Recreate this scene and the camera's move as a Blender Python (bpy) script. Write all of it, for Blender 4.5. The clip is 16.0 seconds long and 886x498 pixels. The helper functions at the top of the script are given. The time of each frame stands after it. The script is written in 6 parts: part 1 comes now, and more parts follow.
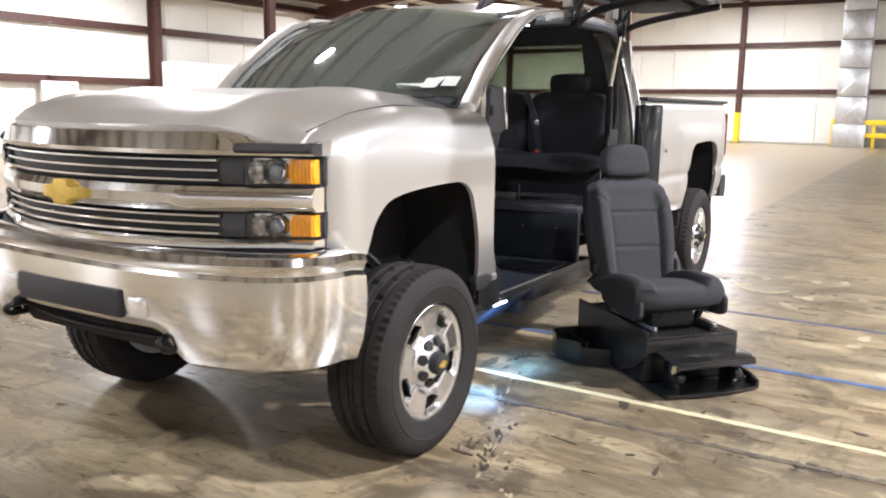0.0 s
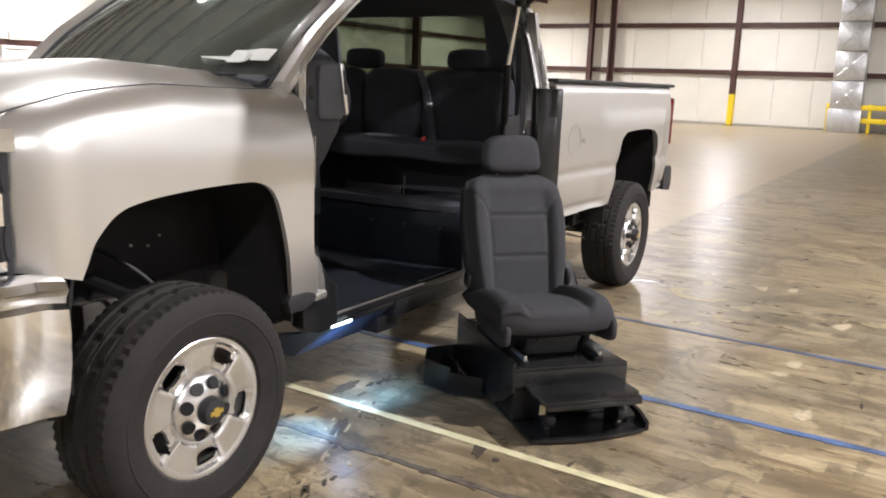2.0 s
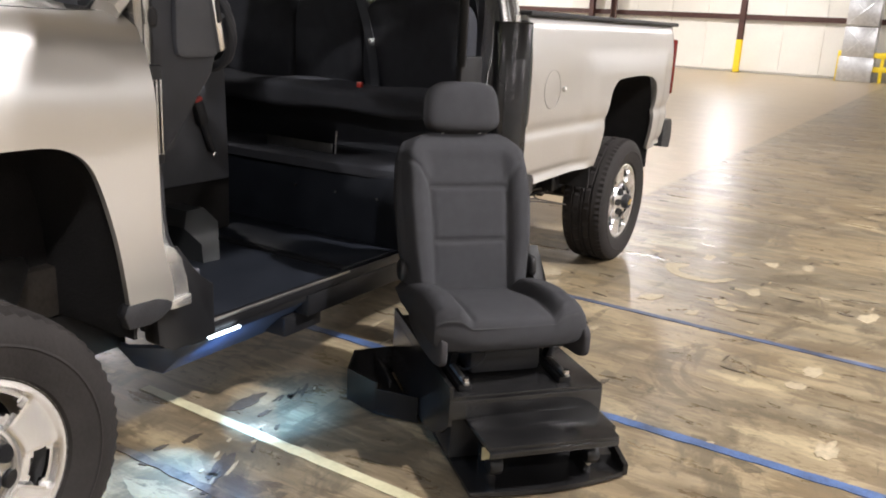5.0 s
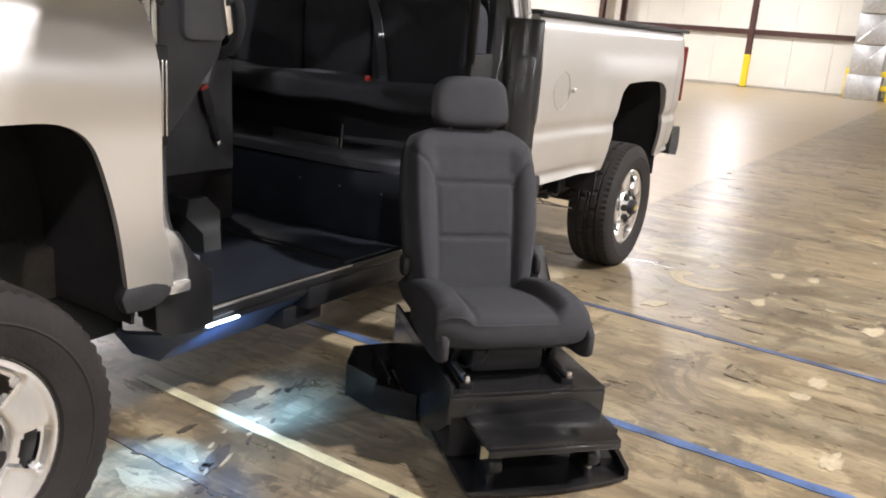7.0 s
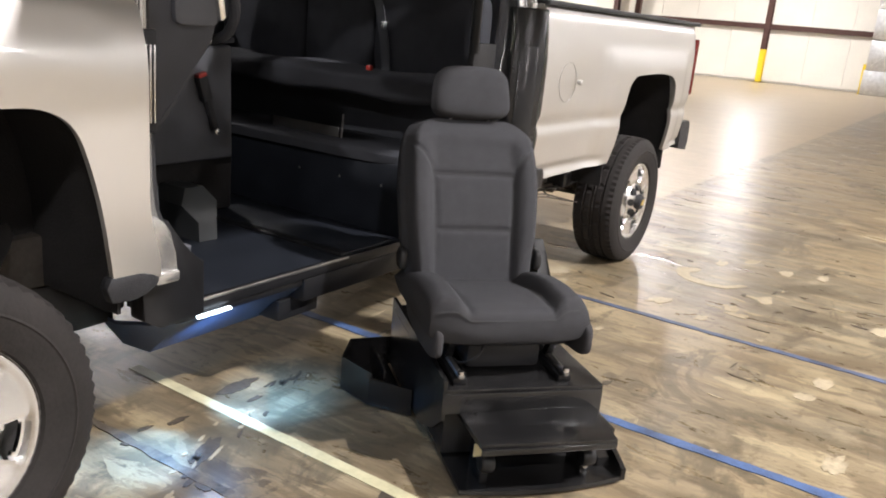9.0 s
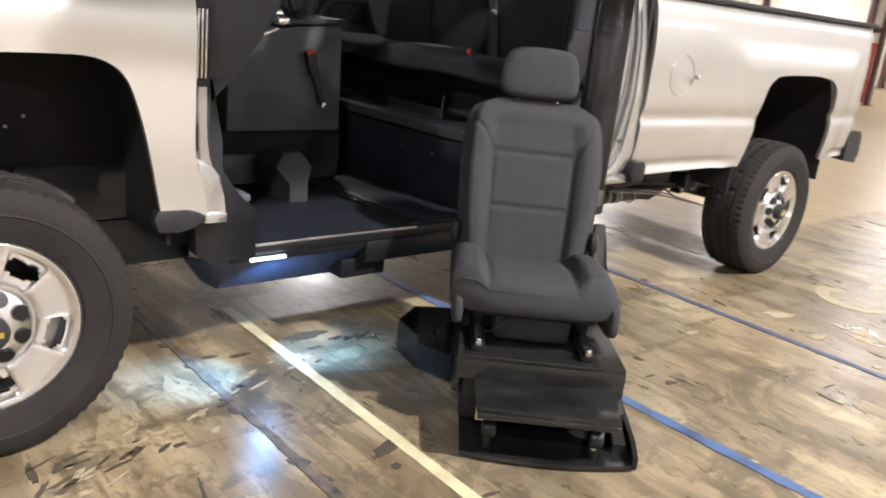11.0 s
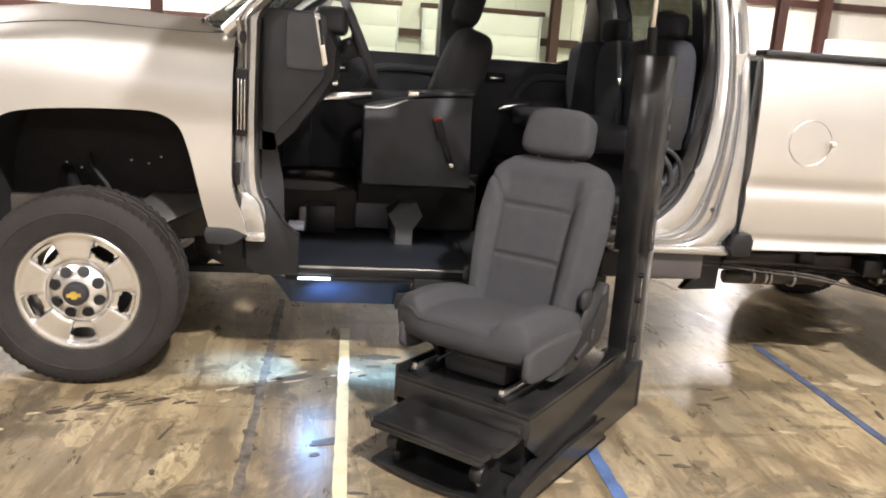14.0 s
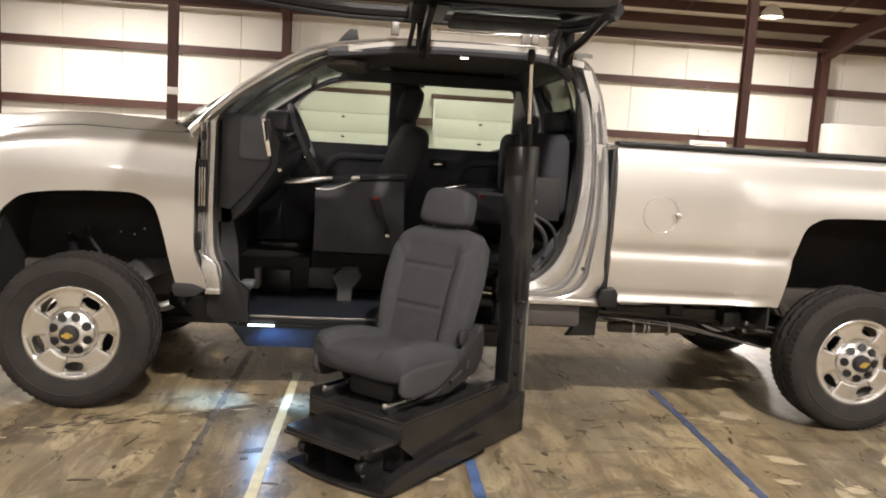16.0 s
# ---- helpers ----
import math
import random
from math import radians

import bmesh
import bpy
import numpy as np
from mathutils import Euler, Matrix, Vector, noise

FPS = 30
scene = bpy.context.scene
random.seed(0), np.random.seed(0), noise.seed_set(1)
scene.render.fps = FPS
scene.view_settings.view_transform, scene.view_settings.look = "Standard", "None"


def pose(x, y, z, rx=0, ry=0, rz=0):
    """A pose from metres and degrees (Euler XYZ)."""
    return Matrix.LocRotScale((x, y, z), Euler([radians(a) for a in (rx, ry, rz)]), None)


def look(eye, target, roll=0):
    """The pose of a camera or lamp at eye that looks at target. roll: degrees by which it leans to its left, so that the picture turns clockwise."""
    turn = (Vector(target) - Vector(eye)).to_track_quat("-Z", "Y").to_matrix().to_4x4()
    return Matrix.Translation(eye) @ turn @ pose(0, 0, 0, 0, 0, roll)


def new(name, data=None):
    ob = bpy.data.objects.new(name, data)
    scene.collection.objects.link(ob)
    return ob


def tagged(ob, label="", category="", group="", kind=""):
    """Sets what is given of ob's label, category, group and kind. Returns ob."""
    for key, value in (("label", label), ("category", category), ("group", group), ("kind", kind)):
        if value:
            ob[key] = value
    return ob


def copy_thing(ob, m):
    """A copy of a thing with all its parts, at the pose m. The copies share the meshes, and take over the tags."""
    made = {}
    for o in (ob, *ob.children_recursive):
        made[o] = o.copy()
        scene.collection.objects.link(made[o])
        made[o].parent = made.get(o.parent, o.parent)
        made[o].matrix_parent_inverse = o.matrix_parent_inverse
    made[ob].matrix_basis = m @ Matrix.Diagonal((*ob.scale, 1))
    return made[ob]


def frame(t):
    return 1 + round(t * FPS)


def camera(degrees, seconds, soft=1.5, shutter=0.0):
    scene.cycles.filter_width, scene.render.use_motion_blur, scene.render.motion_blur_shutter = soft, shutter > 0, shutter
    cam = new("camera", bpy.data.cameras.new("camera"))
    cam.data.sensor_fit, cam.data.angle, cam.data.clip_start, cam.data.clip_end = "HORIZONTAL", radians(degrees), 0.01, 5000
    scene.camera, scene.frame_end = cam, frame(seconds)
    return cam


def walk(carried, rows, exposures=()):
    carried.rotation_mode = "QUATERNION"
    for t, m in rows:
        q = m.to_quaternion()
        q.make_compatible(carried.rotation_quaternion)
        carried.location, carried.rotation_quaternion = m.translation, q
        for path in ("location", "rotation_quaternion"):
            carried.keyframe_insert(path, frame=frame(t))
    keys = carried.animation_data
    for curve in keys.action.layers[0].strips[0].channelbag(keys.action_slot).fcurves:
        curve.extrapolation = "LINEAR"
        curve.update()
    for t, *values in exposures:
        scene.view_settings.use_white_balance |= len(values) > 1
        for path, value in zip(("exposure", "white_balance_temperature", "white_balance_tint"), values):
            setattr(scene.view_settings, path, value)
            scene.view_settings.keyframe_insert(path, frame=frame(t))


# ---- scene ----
cam = camera(57.0, 16.0, soft=1.9, shutter=0.3)
PATH = [
    (0, (-2.611, -1.64, 1.363), (-0.929, -0.613, 1.02), 0.8),
    (0.5, (-2.392, -1.846, 1.436), (-0.73, -0.792, 1.081), 3.7),
    (1, (-2.163, -1.882, 1.44), (-0.496, -0.828, 1.106), 3.4),
    (1.5, (-1.917, -1.853, 1.431), (-0.232, -0.841, 1.062), 2.8),
    (2, (-1.668, -1.87, 1.407), (0.005, -0.851, 1.004), 2.1),
    (2.5, (-1.461, -1.876, 1.411), (0.19, -0.827, 0.996), 2.1),
    (3, (-1.3, -1.814, 1.394), (0.351, -0.773, 0.96), 1.7),
    (3.5, (-1.141, -1.722, 1.399), (0.533, -0.728, 0.941), 1.3),
    (4, (-0.992, -1.659, 1.385), (0.69, -0.701, 0.883), 1.6),
    (4.2, (-0.902, -1.642, 1.398), (0.767, -0.676, 0.865), 1.9),
    (6.3, (-0.769, -1.63, 1.322), (0.871, -0.61, 0.802), 4.0),
    (6.5, (-0.775, -1.624, 1.33), (0.869, -0.611, 0.811), 4.2),
    (7, (-0.78, -1.616, 1.328), (0.87, -0.613, 0.808), 4.7),
    (7.5, (-0.781, -1.608, 1.326), (0.873, -0.612, 0.803), 5.0),
    (8, (-0.781, -1.599, 1.319), (0.877, -0.614, 0.792), 5.2),
    (8.2, (-0.775, -1.597, 1.321), (0.885, -0.614, 0.794), 5.1),
    (10.5, (-0.528, -1.954, 1.304), (0.902, -0.678, 0.733), 6.0),
    (11, (-0.425, -2.146, 1.275), (0.861, -0.722, 0.708), 6.3),
    (11.5, (-0.171, -2.31, 1.292), (0.85, -0.687, 0.725), 6.6),
    (12, (0.059, -2.493, 1.256), (0.895, -0.764, 0.698), 4.9),
    (12.5, (0.272, -2.645, 1.325), (0.885, -0.835, 0.736), 4.0),
    (13, (0.575, -2.74, 1.309), (1.038, -0.87, 0.771), 4.5),
    (13.5, (0.785, -2.892, 1.292), (1.15, -0.986, 0.808), 3.8),
    (14, (0.948, -3.099, 1.317), (1.217, -1.169, 0.867), 4.0),
    (14.5, (1.124, -3.27, 1.318), (1.347, -1.324, 0.913), 3.5),
    (15, (1.287, -3.488, 1.321), (1.466, -1.526, 0.977), 3.8),
    (15.5, (1.327, -3.726, 1.339), (1.527, -1.755, 1.062), 3.6),
    (16, (1.395, -3.952, 1.377), (1.58, -1.977, 1.122), 3.4),
]
walk(cam, [(t, look(eye, target, roll)) for t, eye, target, roll in PATH], exposures=((0, 0.32, 6050, 10), (0.8, 0.08, 6250, 10), (2.5, -0.18, 6350, 10), (4, -0.08, 6430, 10), (7, 0.02, 6400, 10), (8.2, 0.06, 6420, 10), (10.5, 0.20, 6480, 10), (13.5, 0.41, 6700, 10), (14.5, 0.27, 6820, 10), (15, 0.17, 6800, 10), (16, -0.27, 7050, 10)))

# ---- light: the warehouse is closed, its high-bay lamps give all the light ----
world = bpy.data.worlds.new("world")
scene.world = world
world.use_nodes = True
world.node_tree.nodes["Background"].inputs[0].default_value = (0.9, 0.95, 1.0, 1)
world.node_tree.nodes["Background"].inputs[1].default_value = 0.02

LAMP_SPOTS = [(x, y) for x in (-13.0, -5.0, 3.27, 10.7, 22.0, 30.5) for y in (-17.5, -6.6, 5.5, 15.26)]
LAMP_POWER = {(-13.0, -6.6): 500.0, (-5.0, -6.6): 680.0, (-13.0, -17.5): 350.0, (-5.0, -17.5): 350.0, (3.27, -6.6): 2450.0, (10.7, -6.6): 380.0, (10.7, 5.5): 420.0, (22.0, 5.5): 400.0, (3.27, 5.5): 220.0, (3.27, 15.26): 240.0, (-5.0, 5.5): 700.0, (-13.0, 5.5): 400.0}


def roof_z(y):
    """Underside of the roof purlins: low at the back eave, rising to a ridge."""
    return 4.75 + (19.5 - max(y, -8.0)) * 0.11 + min(0.0, (y + 8.0) * 0.11)


# ---- materials ----
def make(name, color, rough=0.5, metal=0.0, var=0.12, scale=8.0, bump=0.0, bump_scale=60.0, spec=0.5, coat=0.0, dark=None, stretch=(1, 1, 1), detail=6.0):
    """A surface whose colour and roughness vary at two scales, with a fine relief."""
    m = bpy.data.materials.new(name)
    m.use_nodes = True
    nt = m.node_tree
    b = nt.nodes["Principled BSDF"]
    b.inputs["Roughness"].default_value = rough
    b.inputs["Metallic"].default_value = metal
    b.inputs["Specular IOR Level"].default_value = spec
    b.inputs["Coat Weight"].default_value = coat
    b.inputs["Coat Roughness"].default_value = 0.04
    tc = nt.nodes.new("ShaderNodeTexCoord")
    mp = nt.nodes.new("ShaderNodeMapping")
    mp.inputs["Scale"].default_value = stretch
    nt.links.new(tc.outputs["Object"], mp.inputs[0])
    big = nt.nodes.new("ShaderNodeTexNoise")
    big.inputs["Scale"].default_value, big.inputs["Detail"].default_value = scale, detail
    fine = nt.nodes.new("ShaderNodeTexNoise")
    fine.inputs["Scale"].default_value, fine.inputs["Detail"].default_value = bump_scale, 3.0
    for n in (big, fine):
        nt.links.new(mp.outputs[0], n.inputs["Vector"])
    add = nt.nodes.new("ShaderNodeMath")
    add.operation = "MULTIPLY_ADD"
    nt.links.new(fine.outputs["Fac"], add.inputs[0])
    add.inputs[1].default_value = 0.35
    nt.links.new(big.outputs["Fac"], add.inputs[2])
    ramp = nt.nodes.new("ShaderNodeValToRGB")
    lo = dark or tuple(c * (1 - var) for c in color)
    hi = tuple(min(1, c * (1 + var * 0.6)) for c in color)
    ramp.color_ramp.elements[0].position, ramp.color_ramp.elements[1].position = 0.42, 0.92
    ramp.color_ramp.elements[0].color, ramp.color_ramp.elements[1].color = (*lo, 1), (*hi, 1)
    nt.links.new(add.outputs[0], ramp.inputs[0])
    nt.links.new(ramp.outputs[0], b.inputs["Base Color"])
    rr = nt.nodes.new("ShaderNodeMapRange")
    rr.inputs["To Min"].default_value, rr.inputs["To Max"].default_value = max(0.02, rough * 0.8), min(1, rough * 1.2)
    nt.links.new(big.outputs["Fac"], rr.inputs["Value"])
    nt.links.new(rr.outputs[0], b.inputs["Roughness"])
    if bump:
        bp = nt.nodes.new("ShaderNodeBump")
        bp.inputs["Strength"].default_value, bp.inputs["Distance"].default_value = bump, 0.004
        nt.links.new(fine.outputs["Fac"], bp.inputs["Height"])
        nt.links.new(bp.outputs[0], b.inputs["Normal"])
    return m


def glow(name, color, strength):
    m = bpy.data.materials.new(name)
    m.use_nodes = True
    b = m.node_tree.nodes["Principled BSDF"]
    b.inputs["Base Color"].default_value = (0.9, 0.9, 0.9, 1)
    b.inputs["Emission Color"].default_value = (*color, 1)
    b.inputs["Emission Strength"].default_value = strength
    return m


def glass(name, tint, rough=0.02, dust=0.0, ior=1.5):
    """A thin pane: part clear, part mirror by Fresnel, with a film of dust."""
    m = bpy.data.materials.new(name)
    m.use_nodes = True
    nt = m.node_tree
    nt.nodes.remove(nt.nodes["Principled BSDF"])
    out = nt.nodes["Material Output"]
    clear, shine, mix, fr = (nt.nodes.new(n) for n in ("ShaderNodeBsdfTransparent", "ShaderNodeBsdfGlossy", "ShaderNodeMixShader", "ShaderNodeFresnel"))
    clear.inputs[0].default_value = (*tint, 1)
    shine.inputs["Roughness"].default_value = rough
    fr.inputs[0].default_value = ior
    nt.links.new(fr.outputs[0], mix.inputs[0])
    nt.links.new(clear.outputs[0], mix.inputs[1])
    nt.links.new(shine.outputs[0], mix.inputs[2])
    film, veil = nt.nodes.new("ShaderNodeBsdfDiffuse"), nt.nodes.new("ShaderNodeMixShader")
    film.inputs[0].default_value = (0.6, 0.62, 0.58, 1)
    veil.inputs[0].default_value = dust
    nt.links.new(mix.outputs[0], veil.inputs[1])
    nt.links.new(film.outputs[0], veil.inputs[2])
    nt.links.new(veil.outputs[0], out.inputs[0])
    return m


PAINT = make("silver paint", (0.60, 0.585, 0.56), 0.35, 0.84, 0.03, 3.0, 0.0, 900.0, 0.5, 0.6)
PAINT.node_tree.nodes["Principled BSDF"].inputs["Coat Roughness"].default_value = 0.07
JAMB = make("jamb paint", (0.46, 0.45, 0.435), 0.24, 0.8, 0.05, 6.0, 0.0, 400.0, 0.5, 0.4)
CHROME = make("chrome", (0.80, 0.80, 0.80), 0.10, 1.0, 0.03, 5.0)
ALLOY = make("polished alloy", (0.80, 0.80, 0.80), 0.22, 1.0, 0.05, 14.0, 0.03, 300.0)
STEEL = make("dull steel", (0.42, 0.41, 0.40), 0.4, 1.0, 0.2, 12.0, 0.1, 120.0)
RUBBER = make("tyre rubber", (0.021, 0.0185, 0.0175), 0.75, 0, 0.35, 9.0, 0.3, 90.0, 0.2)
BLACKMETAL = make("black powder coat", (0.010, 0.010, 0.011), 0.33, 0, 0.3, 11.0, 0.12, 220.0, 0.3)
BLACKWORN = make("scuffed black steel", (0.014, 0.0135, 0.0135), 0.22, 0, 0.5, 7.0, 0.06, 140.0, 0.5, dark=(0.004, 0.004, 0.0045))
BLACKPLASTIC = make("black moulded plastic", (0.021, 0.021, 0.023), 0.5, 0, 0.25, 14.0, 0.35, 260.0, 0.3)
LINER = make("wheel-well liner", (0.019, 0.018, 0.018), 0.85, 0, 0.3, 10.0, 0.5, 120.0, 0.2)
TRIM = make("dark interior trim", (0.045, 0.0475, 0.056), 0.6, 0, 0.2, 10.0, 0.3, 380.0, 0.35)
TRIMGREY = make("grey interior trim", (0.074, 0.077, 0.088), 0.6, 0, 0.2, 10.0, 0.3, 380.0, 0.35)
HEADLINER = make("headliner cloth", (0.15, 0.145, 0.138), 0.95, 0, 0.1, 20.0, 0.3, 500.0, 0.1)
VINYL = make("black floor vinyl", (0.013, 0.015, 0.020), 0.34, 0, 0.3, 9.0, 0.15, 200.0, 0.32)
CLOTH = make("charcoal seat cloth", (0.043, 0.043, 0.047), 0.95, 0, 0.14, 24.0, 0.6, 900.0, 0.15)
CLOTHSIDE = make("smooth charcoal seat side", (0.038, 0.0365, 0.039), 0.85, 0, 0.12, 18.0, 0.4, 600.0, 0.2)
SHIELD = make("dark moulded seat plastic", (0.016, 0.0155, 0.016), 0.6, 0, 0.15, 14.0, 0.3, 400.0, 0.3)
CLOTHDARK = make("dark rear seat cloth", (0.038, 0.0395, 0.046), 0.95, 0, 0.15, 20.0, 0.5, 700.0, 0.12)
SEAM = make("seam cord", (0.028, 0.028, 0.030), 0.9)
PANE = glass("tinted window glass", (0.80, 0.86, 0.78))
PRIVACY = glass("dark privacy glass", (0.36, 0.40, 0.34))
WINDSHIELD = glass("windshield glass", (0.74, 0.82, 0.76), 0.02, 0.035, 1.75)
LENS = glass("clear lamp lens", (0.9, 0.9, 0.9))
AMBER = make("amber reflector", (0.86, 0.36, 0.006), 0.22, 0, 0.25, 60.0, 0.8, 130.0, 0.5, 0.3)
GOLD = make("gold emblem", (0.55, 0.38, 0.08), 0.3, 0.6, 0.1, 30.0)
REDPLASTIC = make("red plastic", (0.36, 0.022, 0.014), 0.4)
PAPER = make("white paper", (0.8, 0.82, 0.8), 0.8, 0, 0.05)
SIGNWHITE = make("white label", (0.75, 0.73, 0.70), 0.7, 0, 0.05)
ORANGE = make("orange warning print", (0.8, 0.2, 0.03), 0.7)
WALLPANEL = make("white faced insulation panel", (0.78, 0.755, 0.69), 0.62, 0, 0.07, 0.9, 0.25, 14.0, 0.35)
GIRT = make("red-brown primer steel", (0.070, 0.030, 0.024), 0.55, 0, 0.25, 5.0, 0.15, 60.0, 0.4)
ROOFWHITE = make("white roof insulation", (0.66, 0.65, 0.61), 0.8, 0, 0.1, 1.2, 0.3, 20.0, 0.2)
YELLOW = make("safety yellow paint", (0.82, 0.60, 0.02), 0.4, 0, 0.12, 6.0, 0.1, 80.0)
GALV = make("galvanised sheet", (0.62, 0.63, 0.64), 0.32, 0.9, 0.2, 9.0, 0.05, 60.0)
WHITEPAINT = make("white painted sheet", (0.78, 0.77, 0.74), 0.5, 0, 0.05, 3.0)
TAPEYELLOW = make("worn cream-yellow floor tape", (0.47, 0.43, 0.27), 0.5, 0, 0.25, 14.0, 0.2, 90.0)
TAPEBLUE = make("worn blue floor tape", (0.056, 0.099, 0.216), 0.45, 0, 0.7, 7.0, 0.2, 90.0)
TAPEWORN = make("faded blue floor tape", (0.060, 0.082, 0.150), 0.5, 0, 0.8, 9.0, 0.2, 90.0)
LAMPGLOW = glow("lamp lens glow", (1.0, 0.90, 0.76), 14.0)
LEDGLOW = glow("led strip glow", (0.72, 0.86, 1.0), 7.0)
BELLY = make("blue-black belly coating", (0.035, 0.050, 0.085), 0.5, 0, 0.25, 9.0, 0.15, 200.0, 0.3)
CHASSIS = make("dusty chassis steel", (0.060, 0.052, 0.045), 0.6, 0.2, 0.45, 9.0, 0.3, 80.0, 0.3)
DOMEGLOW = glow("dome lamp glow", (1.0, 0.93, 0.85), 6.0)


def concrete():
    """Worn sealed slab: tan sealer, pale flaked patches, dark tyre and adhesive marks that run with the old joints."""
    m = bpy.data.materials.new("worn sealed concrete")
    m.use_nodes = True
    nt = m.node_tree
    b = nt.nodes["Principled BSDF"]
    tc = nt.nodes.new("ShaderNodeTexCoord")

    def noise_(scale, detail, rough, stretch, dist=0.0, off=(0, 0, 0)):
        mp = nt.nodes.new("ShaderNodeMapping")
        mp.inputs["Scale"].default_value = stretch
        mp.inputs["Location"].default_value = off
        nt.links.new(tc.outputs["Object"], mp.inputs[0])
        n = nt.nodes.new("ShaderNodeTexNoise")
        n.inputs["Scale"].default_value, n.inputs["Detail"].default_value = scale, detail
        n.inputs["Roughness"].default_value, n.inputs["Distortion"].default_value = rough, dist
        nt.links.new(mp.outputs[0], n.inputs["Vector"])
        return n.outputs["Fac"]

    def step(fac, lo, hi):
        r = nt.nodes.new("ShaderNodeMapRange")
        r.interpolation_type = "SMOOTHSTEP"
        r.inputs["From Min"].default_value, r.inputs["From Max"].default_value = lo, hi
        nt.links.new(fac, r.inputs["Value"])
        return r.outputs[0]

    def times(a, c):
        n = nt.nodes.new("ShaderNodeMath")
        n.operation = "MULTIPLY"
        nt.links.new(a, n.inputs[0])
        if isinstance(c, float):
            n.inputs[1].default_value = c
        else:
            nt.links.new(c, n.inputs[1])
        return n.outputs[0]

    def mix(fac, a, color):
        n = nt.nodes.new("ShaderNodeMix")
        n.data_type = "RGBA"
        nt.links.new(fac, n.inputs[0])
        if isinstance(a, tuple):
            n.inputs[6].default_value = (*a, 1)
        else:
            nt.links.new(a, n.inputs[6])
        n.inputs[7].default_value = (*color, 1)
        return n.outputs[2]

    def cells(stretch, share, off, wobble):
        """Ragged near-rectangular patches: the cells of a square-metric pattern whose random value is low."""
        w = nt.nodes.new("ShaderNodeTexNoise")
        w.inputs["Scale"].default_value, w.inputs["Detail"].default_value = 9.0, 5.0
        nt.links.new(tc.outputs["Object"], w.inputs["Vector"])
        sc = nt.nodes.new("ShaderNodeVectorMath")
        sc.operation = "MULTIPLY_ADD"
        nt.links.new(w.outputs["Color"], sc.inputs[0])
        sc.inputs[1].default_value = (wobble, wobble, 0)
        nt.links.new(tc.outputs["Object"], sc.inputs[2])
        mp = nt.nodes.new("ShaderNodeMapping")
        mp.inputs["Scale"].default_value = stretch
        mp.inputs["Location"].default_value = off
        nt.links.new(sc.outputs[0], mp.inputs[0])
        v = nt.nodes.new("ShaderNodeTexVoronoi")
        v.voronoi_dimensions, v.distance = "2D", "CHEBYCHEV"
        v.inputs["Scale"].default_value = 1.0
        nt.links.new(mp.outputs[0], v.inputs["Vector"])
        sp = nt.nodes.new("ShaderNodeSeparateColor")
        nt.links.new(v.outputs["Color"], sp.inputs[0])
        return step(sp.outputs[0], share + 0.01, share - 0.01)

    cloud = noise_(0.55, 5, 0.6, (1.3, 0.8, 1), 0.6)
    grain = noise_(7.0, 8, 0.7, (1.0, 0.35, 1), 0.5)
    fine = noise_(22.0, 6, 0.7, (1.1, 0.5, 1), 0.8, (2, 2, 0))
    streak = noise_(2.4, 7, 0.62, (2.6, 0.55, 1), 1.2, (3, 1, 0))
    cross = noise_(2.0, 7, 0.65, (0.5, 2.2, 1), 1.0, (7, 4, 0))
    flake = noise_(4.6, 7, 0.68, (2.0, 0.7, 1), 0.5, (1, 9, 0))
    wear = noise_(1.6, 8, 0.66, (4.2, 0.42, 1), 0.7, (4, 7, 0))
    worn = noise_(1.3, 8, 0.66, (3.4, 0.36, 1), 0.9, (9, 3, 0))
    blot = noise_(1.5, 6, 0.7, (0.9, 1.1, 1), 1.6, (5, 2, 0))
    ragged = step(fine, 0.40, 0.50)
    col = mix(step(cloud, 0.38, 0.64), (0.208, 0.157, 0.092), (0.150, 0.126, 0.088))
    col = mix(times(step(grain, 0.42, 0.70), 0.75), col, (0.345, 0.277, 0.175))
    col = mix(times(cells((4.4, 0.8, 1), 0.30, (0, 0, 0), 0.05), 0.26), col, (0.137, 0.098, 0.055))
    col = mix(times(cells((5.2, 1.3, 1), 0.24, (3, 5, 0), 0.05), 0.20), col, (0.383, 0.297, 0.172))
    col = mix(times(step(wear, 0.52, 0.66), 0.62), col, (0.355, 0.290, 0.182))
    col = mix(times(step(worn, 0.50, 0.64), 0.60), col, (0.101, 0.076, 0.046))
    col = mix(times(step(streak, 0.52, 0.60), 0.60), col, (0.092, 0.064, 0.036))
    col = mix(times(step(blot, 0.52, 0.62), 0.74), col, (0.078, 0.062, 0.040))
    col = mix(times(step(fine, 0.53, 0.64), 0.55), col, (0.069, 0.049, 0.029))
    col = mix(times(times(step(cross, 0.60, 0.63), ragged), 0.45), col, (0.036, 0.027, 0.018))
    col = mix(times(times(cells((9.0, 5.0, 1), 0.030, (1, 7, 0), 0.05), ragged), 0.6), col, (0.040, 0.030, 0.021))
    col = mix(times(times(step(flake, 0.63, 0.68), ragged), 0.32), col, (0.456, 0.371, 0.226))
    col = mix(times(times(cells((8.5, 4.0, 1), 0.030, (6, 2, 0), 0.05), ragged), 0.40), col, (0.456, 0.375, 0.231))
    lines = noise_(3.0, 7, 0.7, (7.0, 0.30, 1), 0.5, (2, 6, 0))
    col = mix(times(step(lines, 0.50, 0.64), 0.42), col, (0.120, 0.098, 0.068))
    # the aisle beyond the truck kept its pale smooth sealer
    sep = nt.nodes.new("ShaderNodeSeparateXYZ")
